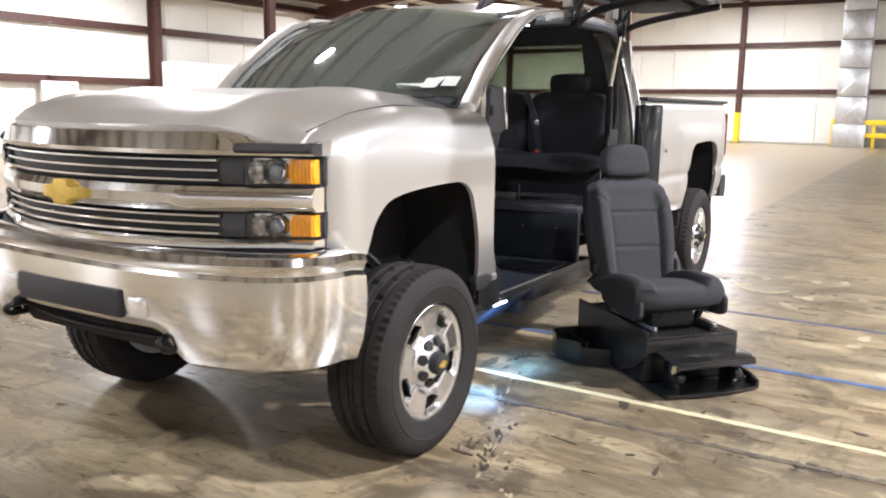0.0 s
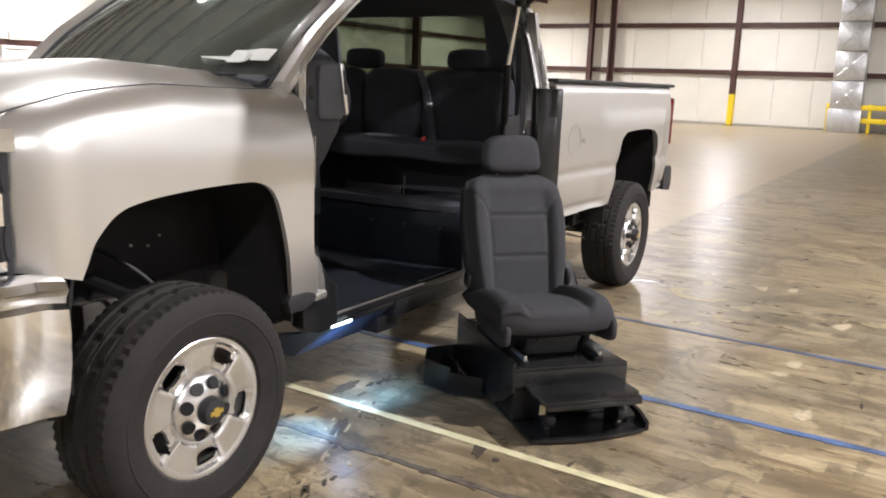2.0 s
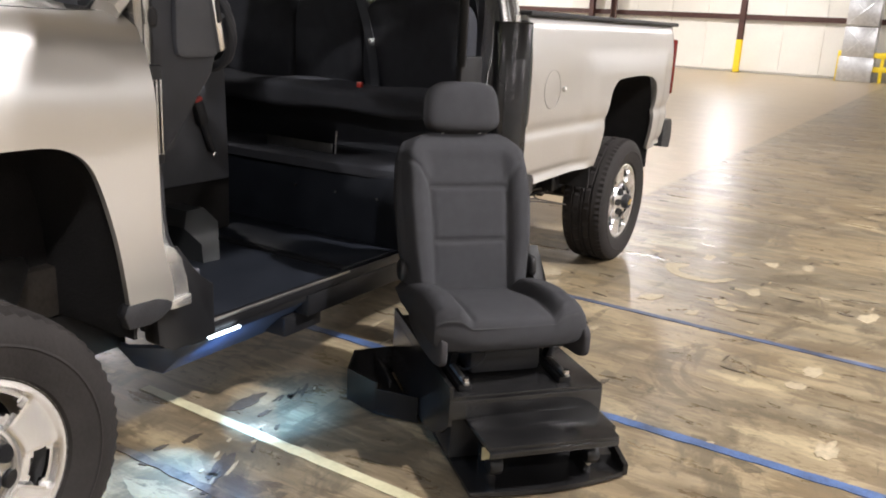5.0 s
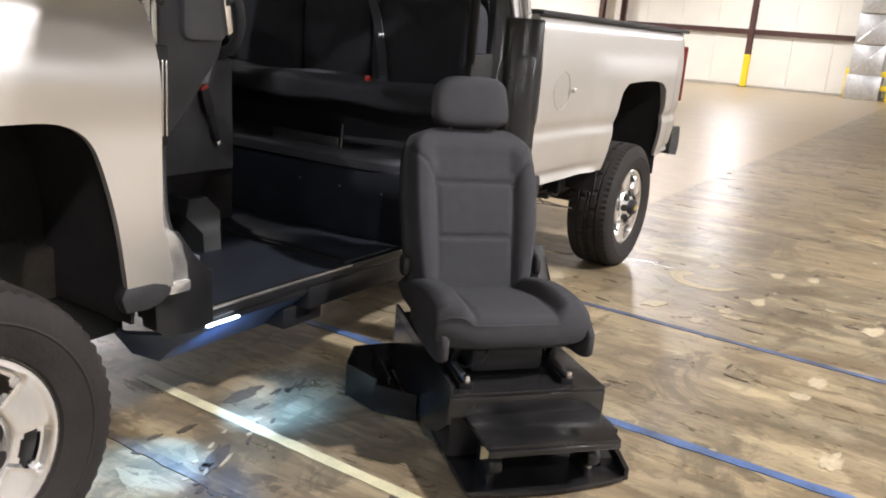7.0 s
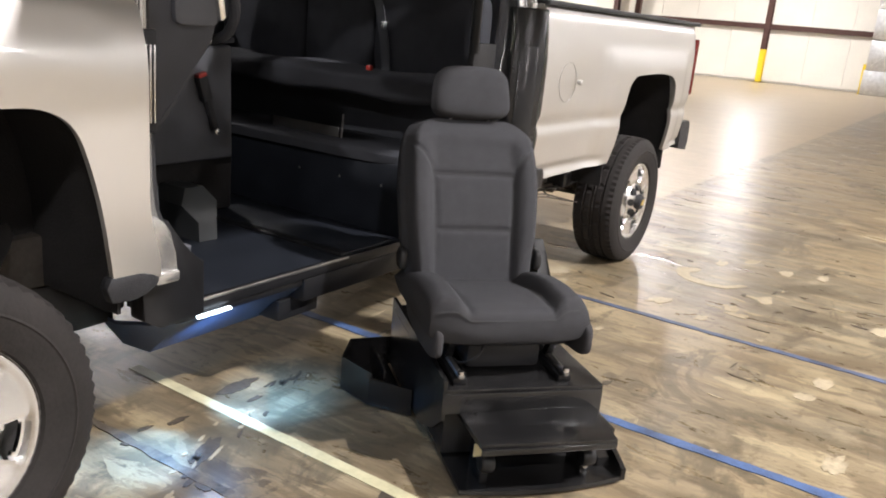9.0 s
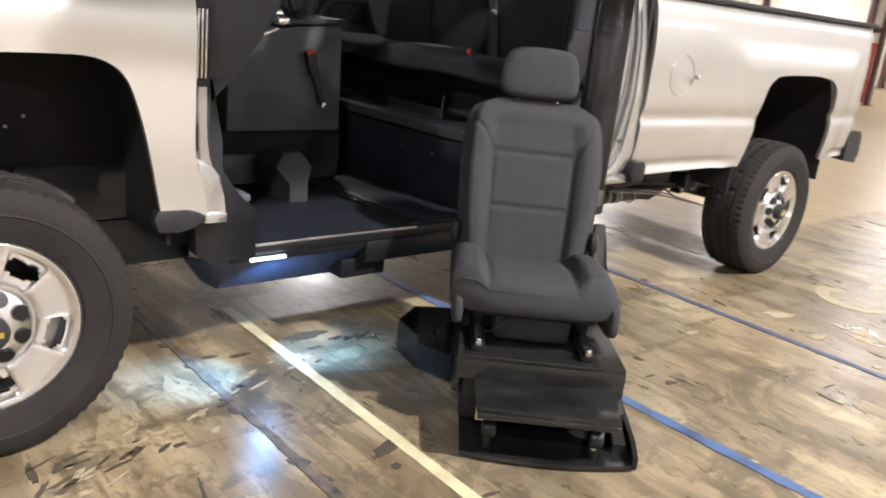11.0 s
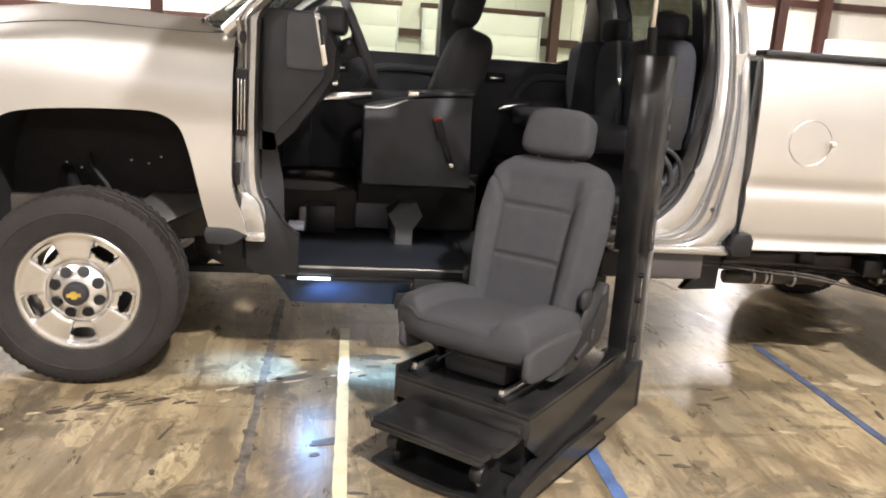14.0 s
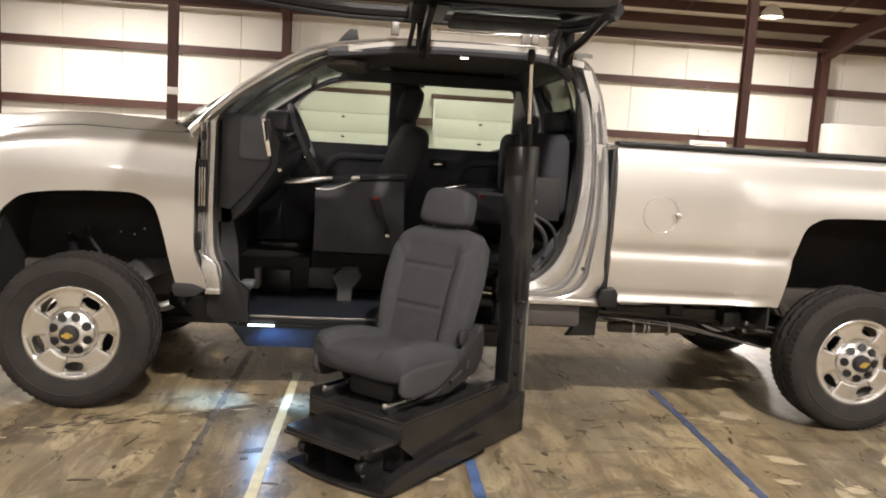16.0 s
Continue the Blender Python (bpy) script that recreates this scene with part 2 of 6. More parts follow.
    nt.links.new(tc.outputs["Object"], sep.inputs[0])
    edge = nt.nodes.new("ShaderNodeMath")
    edge.operation = "MULTIPLY_ADD"
    nt.links.new(flake, edge.inputs[0])
    edge.inputs[1].default_value = 0.22
    nt.links.new(sep.outputs[1], edge.inputs[2])
    behind = nt.nodes.new("ShaderNodeMath")
    behind.operation = "MULTIPLY_ADD"
    nt.links.new(cloud, behind.inputs[0])
    behind.inputs[1].default_value = 2.0
    nt.links.new(sep.outputs[0], behind.inputs[2])
    aisle = times(step(edge.outputs[0], 0.60, 0.66), step(behind.outputs[0], 5.0, 6.0))
    col = mix(times(aisle, 0.66), col, (0.330, 0.250, 0.145))
    nt.links.new(col, b.inputs["Base Color"])
    rr = nt.nodes.new("ShaderNodeMapRange")
    rr.inputs["From Min"].default_value, rr.inputs["From Max"].default_value = 0.3, 0.7
    rr.inputs["To Min"].default_value, rr.inputs["To Max"].default_value = 0.22, 0.46
    nt.links.new(grain, rr.inputs["Value"])
    slick = nt.nodes.new("ShaderNodeMix")
    nt.links.new(aisle, slick.inputs[0])
    nt.links.new(rr.outputs[0], slick.inputs[2])
    slick.inputs[3].default_value = 0.33
    nt.links.new(slick.outputs[0], b.inputs["Roughness"])
    bp = nt.nodes.new("ShaderNodeBump")
    b.inputs["Specular IOR Level"].default_value = 0.52
    bp.inputs["Strength"].default_value, bp.inputs["Distance"].default_value = 0.22, 0.006
    nt.links.new(grain, bp.inputs["Height"])
    nt.links.new(bp.outputs[0], b.inputs["Normal"])
    return m


CONCRETE = concrete()
FLAKEPALE = make("bare pale concrete flake", (0.335, 0.280, 0.190), 0.55, 0, 0.25, 30.0, 0.3, 80.0)
FLAKEDARK = make("black adhesive residue", (0.066, 0.052, 0.038), 0.5, 0, 0.5, 30.0, 0.3, 90.0)
JOINT = make("dark joint filler", (0.105, 0.085, 0.064), 0.6, 0, 0.85, 16.0, 0.3, 60.0)


# ---- mesh helpers ----
def part(name, bm, material, parent=None, label="", smooth=35):
    """Links a bmesh as one mesh object, under a thing or a part."""
    bmesh.ops.recalc_face_normals(bm, faces=bm.faces[:])
    me = bpy.data.meshes.new(name)
    bm.to_mesh(me)
    bm.free()
    me.materials.append(material)
    if smooth:
        me.shade_smooth()
        me.set_sharp_from_angle(angle=radians(smooth))
    ob = new(name, me)
    if parent:
        ob.parent = parent
    if label:
        ob["label"] = label
    return ob


def thing(name, m=None, label="", category="", group="", kind=""):
    e = new(name)
    if m is not None:
        e.matrix_basis = m
    return tagged(e, label, category, group, kind)


def box(x0, x1, y0, y1, z0, z1, bev=0.004, bm=None, m=None, seg=2):
    bm2 = bmesh.new()
    bmesh.ops.create_cube(bm2, size=1)
    for v in bm2.verts:
        v.co = Vector(((x0 + x1) / 2 + v.co.x * (x1 - x0), (y0 + y1) / 2 + v.co.y * (y1 - y0), (z0 + z1) / 2 + v.co.z * (z1 - z0)))
    if bev:
        bmesh.ops.bevel(bm2, geom=bm2.edges[:], offset=min(bev, 0.45 * min(abs(x1 - x0), abs(y1 - y0), abs(z1 - z0))), segments=seg, affect="EDGES", profile=0.5)
    if m is not None:
        bm2.transform(m)
    return join(bm, bm2)


def join(bm, other):
    if bm is None:
        return other
    me = bpy.data.meshes.new("tmp")
    other.to_mesh(me)
    other.free()
    bm.from_mesh(me)
    bpy.data.meshes.remove(me)
    return bm


def loft(loops, closed=True, caps=True, bm=None):
    """A skin over rows of points; closed: each row is a ring."""
    bm2 = bmesh.new()
    rows = [[bm2.verts.new(p) for p in loop] for loop in loops]
    n = len(rows[0])
    for a, c in zip(rows, rows[1:]):
        for i in range(n if closed else n - 1):
            j = (i + 1) % n
            bm2.faces.new((a[i], a[j], c[j], c[i]))
    if closed and caps:
        bm2.faces.new(rows[0])
        bm2.faces.new(rows[-1])
    return join(bm, bm2)


def skin(rows, thick, way=None, bm=None):
    """A closed sheet of that thickness over a grid of points; way: the direction of the thickness."""
    bm2 = loft(rows, closed=False)
    bmesh.ops.recalc_face_normals(bm2, faces=bm2.faces[:])
    if way is None:
        bmesh.ops.solidify(bm2, geom=bm2.faces[:], thickness=thick)
    else:
        got = bmesh.ops.extrude_face_region(bm2, geom=bm2.faces[:])
        bmesh.ops.translate(bm2, verts=[g for g in got["geom"] if isinstance(g, bmesh.types.BMVert)], vec=Vector(way) * thick)
    return join(bm, bm2)


def tube(points, r, n=10, bm=None, flat=1.0, closed=False):
    """A round bar along points; flat squeezes it in height."""
    pts = [Vector(p) for p in points]
    loops = []
    for i, p in enumerate(pts):
        if closed:
            d = (pts[(i + 1) % len(pts)] - pts[i - 1]).normalized()
        else:
            d = (pts[min(i + 1, len(pts) - 1)] - pts[max(i - 1, 0)]).normalized()
        up = Vector((0, 0, 1)) if abs(d.z) < 0.95 else Vector((1, 0, 0))
        s = d.cross(up).normalized()
        u = s.cross(d)
        rr = r[i] if isinstance(r, (list, tuple)) else r
        loops.append([p + s * (math.cos(a) * rr) + u * (math.sin(a) * rr * flat) for a in (2 * math.pi * k / n for k in range(n))])
    if closed:
        loops.append(loops[0])
    b2 = loft(loops, caps=not closed)
    if closed:
        bmesh.ops.remove_doubles(b2, verts=b2.verts[:], dist=1e-5)
    return join(bm, b2)


def lathe(profile, n=48, m=None, bm=None, closed=False):
    """profile: (radius, height) rows turned about local z."""
    loops = [[(r * math.cos(2 * math.pi * k / n), r * math.sin(2 * math.pi * k / n), h) for k in range(n)] for r, h in profile]
    if closed:
        loops.append(loops[0])
    b2 = loft(loops, caps=not closed)
    if closed:
        bmesh.ops.remove_doubles(b2, verts=b2.verts[:], dist=1e-6)
    if m is not None:
        b2.transform(m)
    return join(bm, b2)


def prism(poly, a, c, axis="y", bev=0.0, bm=None):
    """A flat outline pushed from a to c along an axis. poly: (x, z) for y, (x, y) for z, (y, z) for x."""
    def at(p, d):
        return {"y": (p[0], d, p[1]), "z": (p[0], p[1], d), "x": (d, p[0], p[1])}[axis]
    b2 = loft([[at(p, a) for p in poly], [at(p, c) for p in poly]])
    if bev:
        bmesh.ops.bevel(b2, geom=[e for e in b2.edges], offset=bev, segments=2, affect="EDGES", profile=0.5)
    return join(bm, b2)


def lerp(table, x):
    """Straight-line value from a table of (x, value) rows."""
    if x <= table[0][0]:
        return table[0][1]
    for (x0, v0), (x1, v1) in zip(table, table[1:]):
        if x <= x1:
            return v0 + (v1 - v0) * (x - x0) / (x1 - x0)
    return table[-1][1]


def spline(points, n):
    """n points along a smooth curve through points."""
    pts = [Vector(p) for p in points]
    pts = [pts[0] * 2 - pts[1]] + pts + [pts[-1] * 2 - pts[-2]]
    out, segs = [], len(pts) - 3
    for k in range(n):
        s = k / (n - 1) * segs
        i = min(int(s), segs - 1)
        t = s - i
        p0, p1, p2, p3 = pts[i:i + 4]
        out.append(0.5 * (2 * p1 + (p2 - p0) * t + (2 * p0 - 5 * p1 + 4 * p2 - p3) * t * t + (3 * p1 - p0 - 3 * p2 + p3) * t ** 3))
    return out


def smoothstep(a, c, x):
    t = min(1, max(0, (x - a) / (c - a)))
    return t * t * (3 - 2 * t)


def spread(a, c, n):
    return [a + (c - a) * i / (n - 1) for i in range(n)]


def pillow(x0, x1, y0, y1, z0, z1, power=4.0, n=14, m=None, bm=None, shape=None):
    """A soft block: a cube pressed towards a rounded form; shape may bend its points."""
    b2 = bmesh.new()
    bmesh.ops.create_cube(b2, size=2)
    bmesh.ops.subdivide_edges(b2, edges=b2.edges[:], cuts=n, use_grid_fill=True)
    for v in b2.verts:
        a, c, d = v.co
        k = (abs(a) ** power + abs(c) ** power + abs(d) ** power) ** (1 / power)
        p = Vector((a, c, d)) / k
        if shape:
            p = shape(p)
        v.co = Vector(((x0 + x1) / 2 + p.x * (x1 - x0) / 2, (y0 + y1) / 2 + p.y * (y1 - y0) / 2, (z0 + z1) / 2 + p.z * (z1 - z0) / 2))
    if m is not None:
        b2.transform(m)
    return join(bm, b2)


# ---- the hall ----
floor_bm = bmesh.new()
bmesh.ops.create_grid(floor_bm, x_segments=8, y_segments=8, size=1)
for v in floor_bm.verts:
    v.co = Vector((7.0 + v.co.x * 28.4, -2.0 + v.co.y * 22.0, 0))
tagged(part("floor", floor_bm, CONCRETE, smooth=0), "worn sealed concrete warehouse floor with stains and flaked paint", "floor", kind="structure")

WALL_Y, WALL_X = 18.5, 35.0


def wall(name, poly, axis, a, c, label):
    return tagged(part(name, prism(poly, a, c, axis), WHITEPAINT, smooth=0), label, "wall", kind="structure")


back = wall("wall_back", [(-22, 0), (36, 0), (36, 5.2), (-22, 5.2)], "y", WALL_Y + 0.16, WALL_Y + 0.32, "white panelled metal wall behind the truck with red-brown girts")
GABLE = [(-24, 0), (WALL_Y, 0), (WALL_Y, 5.2), (-8, 8.4), (-24, 6.6)]
end = wall("wall_end", GABLE, "x", WALL_X + 0.16, WALL_X + 0.32, "white panelled metal gable wall with red-brown girts")
wall("wall_front", [(-22, 0), (36, 0), (36, 7.2), (-22, 7.2)], "y", -24.2, -24.0, "plain white metal wall behind the camera")
wall("wall_near", GABLE, "x", -21.6, -21.4, "plain white metal wall at the near end of the hall")

# panels of faced insulation between the girts, each a sheet of its own
GIRTS = (1.95, 3.45)
panel_mesh = {}


def panel(parent, w, h, m):
    key = (round(w, 3), round(h, 3))
    if key not in panel_mesh:
        ob = part("panel", box(0.004, w - 0.004, 0, 0.05, 0.006, h - 0.006, 0.012, seg=1), WALLPANEL, parent)
        panel_mesh[key] = ob.data
    else:
        ob = new("panel", panel_mesh[key])
        ob.parent = parent
    ob.matrix_basis = m
    return ob


rows_back = [(0.06, GIRTS[0]), (GIRTS[0], GIRTS[1]), (GIRTS[1], 4.9)]
for z0, z1 in rows_back:
    for i in range(38):
        panel(back, 1.524, z1 - z0, pose(-22 + i * 1.524, WALL_Y + 0.1, z0))
rows_end = [(0.06, 2.2), (2.2, 4.15), (4.15, 5.85)]
for z0, z1 in rows_end:
    for i in range(22):
        panel(end, 1.524, z1 - z0, pose(WALL_X + 0.1, WALL_Y - 0.1 - i * 1.524, z0, 0, 0, -90))


def girt(parent, length, m):
    """A Z-section rail."""
    z = [(0, 0), (0.075, 0), (0.075, -0.015), (0.015, -0.015), (0.015, -0.20), (-0.065, -0.20), (-0.065, -0.185), (0, -0.185)]
    ob = part("girt", prism([(p[0], p[1] + 0.10) for p in z], 0, length, "x"), GIRT, parent, smooth=0)
    ob.matrix_basis = m
    return ob


for z in (*GIRTS, 4.72):
    girt(back, 58, pose(-22, WALL_Y - 0.02, z))
for z in (2.2, 4.15, 5.85):
    girt(end, 43, pose(WALL_X - 0.02, WALL_Y, z, 0, 0, -90))


def column(x, y, h, w=0.2, d=0.25, yellow=0.0, turn=0.0, bands=()):
    """An I-section post, some with a painted foot."""
    e = thing("steel_column", pose(x, y, 0, 0, 0, turn), "red-brown steel column of the hall" + (" with a safety-yellow foot" if yellow else ""), "column", "steel columns of the hall", "structure")
    t = 0.014
    sec = [(-w / 2, -d / 2), (w / 2, -d / 2), (w / 2, -d / 2 + t), (t / 2, -d / 2 + t), (t / 2, d / 2 - t), (w / 2, d / 2 - t), (w / 2, d / 2), (-w / 2, d / 2), (-w / 2, d / 2 - t), (-t / 2, d / 2 - t), (-t / 2, -d / 2 + t), (-w / 2, -d / 2 + t)]
    part("shaft", prism(sec, yellow, h, "z"), GIRT, e, smooth=0)
    if yellow:
        part("foot", prism(sec, 0, yellow, "z"), YELLOW, e, "safety-yellow painted foot", smooth=0)
    part("base_plate", box(-w / 2 - 0.08, w / 2 + 0.08, -d / 2 - 0.06, d / 2 + 0.06, 0, 0.02, 0.003), GIRT, e)
    for z in bands:
        part("band", box(-w / 2 - 0.006, w / 2 + 0.006, -d / 2 - 0.006, d / 2 + 0.006, z - 0.04, z + 0.04, 0.002), SIGNWHITE, e, "white tape band")
    return e


FRAMES = [-15.7, -8.34, -0.96, 6.42, 13.8, 21.2, 28.6]
for x in FRAMES:
    column(x, WALL_Y - 0.22, 4.7, 0.22, 0.35)
for x in (-9.08, 6.22, 21.4):
    column(x + 0.09, 6.75, roof_z(6.75), 0.11, 0.13)
column(-0.865, 5.6, roof_z(5.6), 0.10, 0.11, bands=(1.79,))
for y, yel in ((6.25, 1.3), (11.75, 0), (12.75, 0), (17.4, 0), (-4.0, 1.3), (-14.0, 1.3)):
    column(WALL_X - 0.25, y, roof_z(y) - 0.1, 0.2, 0.3, yel, 90)

# roof: white insulation over red-brown purlins, all in one ceiling
ceil = loft([[(x, y, roof_z(y) + 0.22) for y in (-24.0, -8.0, 18.75)] for x in (-21.5, 35.2)], closed=False)
got = bmesh.ops.extrude_face_region(ceil, geom=ceil.faces[:])
bmesh.ops.translate(ceil, verts=[g for g in got["geom"] if isinstance(g, bmesh.types.BMVert)], vec=(0, 0, 0.12))
tagged(part("ceiling", ceil, ROOFWHITE, smooth=0), "white insulated low-slope metal roof", "ceiling", kind="structure")
pur = None
for i in range(34):
    y = 17.8 - i * 1.27
    pur = box(-21.4, 35.1, y - 0.045, y + 0.045, roof_z(y) - 0.03, roof_z(y) + 0.215, 0, pur)
tagged(part("roof_purlins", pur, GIRT, smooth=0), "red-brown steel roof purlins in long rows", "roof beam", kind="structure")
for x in FRAMES:
    sec = [(18.3, 0), (18.3, -0.62), (16.3, -0.34), (-8, -0.50), (-24, -0.50), (-24, 0), (-8, 0)]
    pts = [(p[0], roof_z(p[0]) + p[1] - 0.01) for p in sec]
    tagged(part("rafter", prism(pts, x - 0.09, x + 0.09, "x"), GIRT, smooth=0), "red-brown tapered steel roof rafter", "roof beam", "rafters of the hall", "structure")
bars = None
for x in spread(-20.5, 34.0, 16):
    for y in (4.0, 9.2, 14.2):
        bars = tube([(x, y - 2.4, roof_z(y - 2.4) - 0.02), (x + 0.5, y + 2.4, roof_z(y + 2.4) - 0.02)], 0.012, 6, bars)
tagged(part("roof_bracing", bars, GIRT), "thin steel bracing rods under the roof", "bracing", kind="structure")
tagged(part("eave_pipe", tube([(-21, 17.95, 4.52), (34.8, 17.95, 4.52)], 0.05, 10), GIRT), "red-brown sprinkler pipe along the eave", "pipe", kind="structure")


def high_bay(x, y):
    z = roof_z(y) - 0.12
    e = thing("high_bay_lamp", pose(x, y, z), "round white high-bay lamp hanging below the roof, lit", "lamp", "high-bay lamps of the hall")
    part("shade", lathe([(0.06, 0.02), (0.10, 0.0), (0.24, -0.16), (0.26, -0.28), (0.25, -0.28), (0.225, -0.16), (0.09, -0.02)], 28), WHITEPAINT, e)
    part("lens", lathe([(0.001, -0.255), (0.236, -0.255), (0.236, -0.265), (0.001, -0.275)], 28), LAMPGLOW, e, "glowing lamp lens")
    part("stem", tube([(0, 0, 0.0), (0, 0, 0.14)], 0.012, 8), GALV, e)
    lamp = bpy.data.lights.new("high_bay_light", "AREA")
    lamp.shape, lamp.size, lamp.energy, lamp.color = "DISK", 0.46, LAMP_POWER.get((x, y), 640.0), (1.0, 0.958, 0.955)
    ob = new("high_bay_light", lamp)
    ob.matrix_basis = pose(0, 0, -0.29)
    ob.parent = e


for x, y in LAMP_SPOTS:
    high_bay(x, y)


# floor marking and joints
def floor_strip(name, x, w, y0, y1, mat, label, cat, ragged=0.0, slant=0.0):
    random.seed(int(x * 100))
    n = max(2, int((y1 - y0) / 0.05))
    rows = []
    for y in spread(y0, y1, n):
        cx = x + slant * (y - y0)
        rows.append([(cx - w / 2 + random.uniform(-ragged, ragged), y, 0.003), (cx + w / 2 + random.uniform(-ragged, ragged), y, 0.003)])
    return tagged(part(name, skin(rows, 0.0022, (0, 0, -1)), mat, smooth=0), label, cat, kind="structure")


floor_strip("floor_tape", 0.902, 0.044, -6.5, 0.74, TAPEYELLOW, "worn cream-yellow tape line on the concrete floor", "floor tape", 0.0016, 0.017)
floor_strip("floor_tape", 1.888, 0.048, -6.5, 3.2, TAPEBLUE, "worn blue tape line on the concrete floor", "floor tape", 0.004)
floor_strip("floor_tape", 2.96, 0.042, -6.5, 0.62, TAPEWORN, "second worn blue tape line on the concrete floor", "floor tape", 0.004, 0.022)
floor_strip("floor_joint", 0.69, 0.032, -7, 1.2, JOINT, "dark filled saw joint in the concrete floor", "floor joint", 0.0055)


# flaked sealer and adhesive residue lying on the slab
def flake(bm, x, y, w, h, turn):
    """One thin chip with a torn outline."""
    c, d = math.cos(turn), math.sin(turn)
    skew = random.uniform(-0.4, 0.4)
    n = 26
    wob = [random.uniform(-0.16, 0.16) for k in range(7)]
    poly = []
    for k in range(n):
        a = 2 * math.pi * k / n
        r = 1 + sum(wob[m] * math.cos((m + 1) * a + 9.0 * wob[m]) for m in range(7)) * 0.8 + random.uniform(-0.10, 0.10)
        p = 0.5 * w * r * math.copysign(abs(math.cos(a)) ** 0.7, math.cos(a))
        q = 0.5 * h * r * math.copysign(abs(math.sin(a)) ** 0.7, math.sin(a))
        p += skew * q
        poly.append((x + p * c - q * d, y + p * d + q * c))
    lo = [bm.verts.new((px, py, 0.0004)) for px, py in poly]
    hi = [bm.verts.new((px, py, 0.0024)) for px, py in poly]
    bm.faces.new(hi)
    for k in range(n):
        bm.faces.new((lo[k], lo[(k + 1) % n], hi[(k + 1) % n], hi[k]))


random.seed(11)
pale, dark = bmesh.new(), bmesh.new()
band = [(-0.55, -0.62), (-0.22, -0.42), (0.03, -0.26), (0.23, -0.13), (0.46, -0.06), (0.74, 0.08), (1.17, 0.22), (1.45, 0.30)]
for k in range(80):
    s = random.random() * (len(band) - 1)
    i = int(s)
    p = [band[i][c] + (band[i + 1][c] - band[i][c]) * (s - i) for c in (0, 1)]
    bm = pale if random.random() < 0.40 else dark
    flake(bm, p[0] + random.gauss(0, 0.03), p[1] + random.gauss(0, 0.045), random.uniform(0.02, 0.09), random.uniform(0.006, 0.020), random.gauss(0.45, 0.22))
for x, y, w, h in ((4.43, -0.48, 0.13, 0.06), (4.64, -0.62, 0.13, 0.05), (4.53, -0.85, 0.14, 0.07), (3.85, -0.87, 0.14, 0.07), (3.38, -0.44, 0.15, 0.08), (3.54, -0.77, 0.09, 0.07), (3.46, -0.82, 0.06, 0.10), (3.27, -0.69, 0.09, 0.05), (2.83, -1.33, 0.13, 0.07), (2.63, -1.29, 0.08, 0.07), (2.11, -1.48, 0.14, 0.07), (4.60, -1.05, 0.14, 0.06), (3.79, -1.46, 0.16, 0.09), (3.43, 0.20, 0.15, 0.12), (3.26, 0.11, 0.10, 0.06)):
    flake(pale, x, y, w, h, random.gauss(0, 0.15))
# a pale C-shaped ribbon, joined to the pale flakes
arc = spline([(4.17, -0.42, 0), (4.07, -0.35, 0), (3.95, -0.40, 0), (3.89, -0.52, 0), (3.92, -0.64, 0), (4.04, -0.715, 0)], 26)
ribbon = []
for k, p in enumerate(arc):
    out = Vector((p.x - 4.06, p.y + 0.53, 0)).normalized()
    w = (0.052 - 0.030 * k / len(arc)) * random.uniform(0.75, 1.2) * min(1.0, 0.25 + 0.4 * k)
    ribbon.append([(p + out * w).to_tuple()[:2] + (0.0024,), (p - out * w).to_tuple()[:2] + (0.0024,)])
pale = skin(ribbon, 0.002, (0, 0, -1), pale)
flake(dark, 1.17, 0.36, 0.16, 0.06, 0.1)
flake(dark, 0.80, 0.10, 0.16, 0.05, 0.4)
flake(dark, 0.96, -0.47, 0.12, 0.05, 0.3)
for k in range(70):
    flake(dark, random.uniform(-0.2, 5.2), random.uniform(-2.2, 0.4), random.uniform(0.02, 0.11), random.uniform(0.008, 0.030), random.choice((0.0, 1.57)) + random.gauss(0, 0.2))
for k in range(75):
    flake(pale, random.uniform(1.6, 8.5), random.uniform(-3.0, 1.0), random.uniform(0.02, 0.08), random.uniform(0.010, 0.035), random.choice((0.0, 0.0, 1.57)) + random.gauss(0, 0.15))
for k in range(44):
    flake(dark, 0.69 + random.gauss(0, 0.016), random.uniform(-2.4, 1.0), random.uniform(0.012, 0.03), random.uniform(0.02, 0.06), random.gauss(0, 0.2))
tagged(part("floor_flakes", pale, FLAKEPALE, smooth=0), "pale flaked patches of bare concrete and a pale C-shaped arc on the floor", "floor flakes", kind="stuff")
tagged(part("adhesive_marks", dark, FLAKEDARK, smooth=0), "black ragged adhesive marks on the floor", "floor marks", kind="stuff")


# fittings along the walls
def guard_rail(x, y0, y1):
    e = thing("guard_rail", pose(x, 0, 0), "safety-yellow steel guard rail with two bars before the end wall", "guard rail")
    for y in (y0, (y0 + y1) / 2, y1):
        part("post", box(-0.06, 0.06, y - 0.06, y + 0.06, 0, 1.1, 0.008), YELLOW, e)
    for z in (0.48, 0.98):
        part("rail", box(-0.09, -0.06, y0 - 0.05, y1 + 0.05, z - 0.1, z + 0.1, 0.012), YELLOW, e)


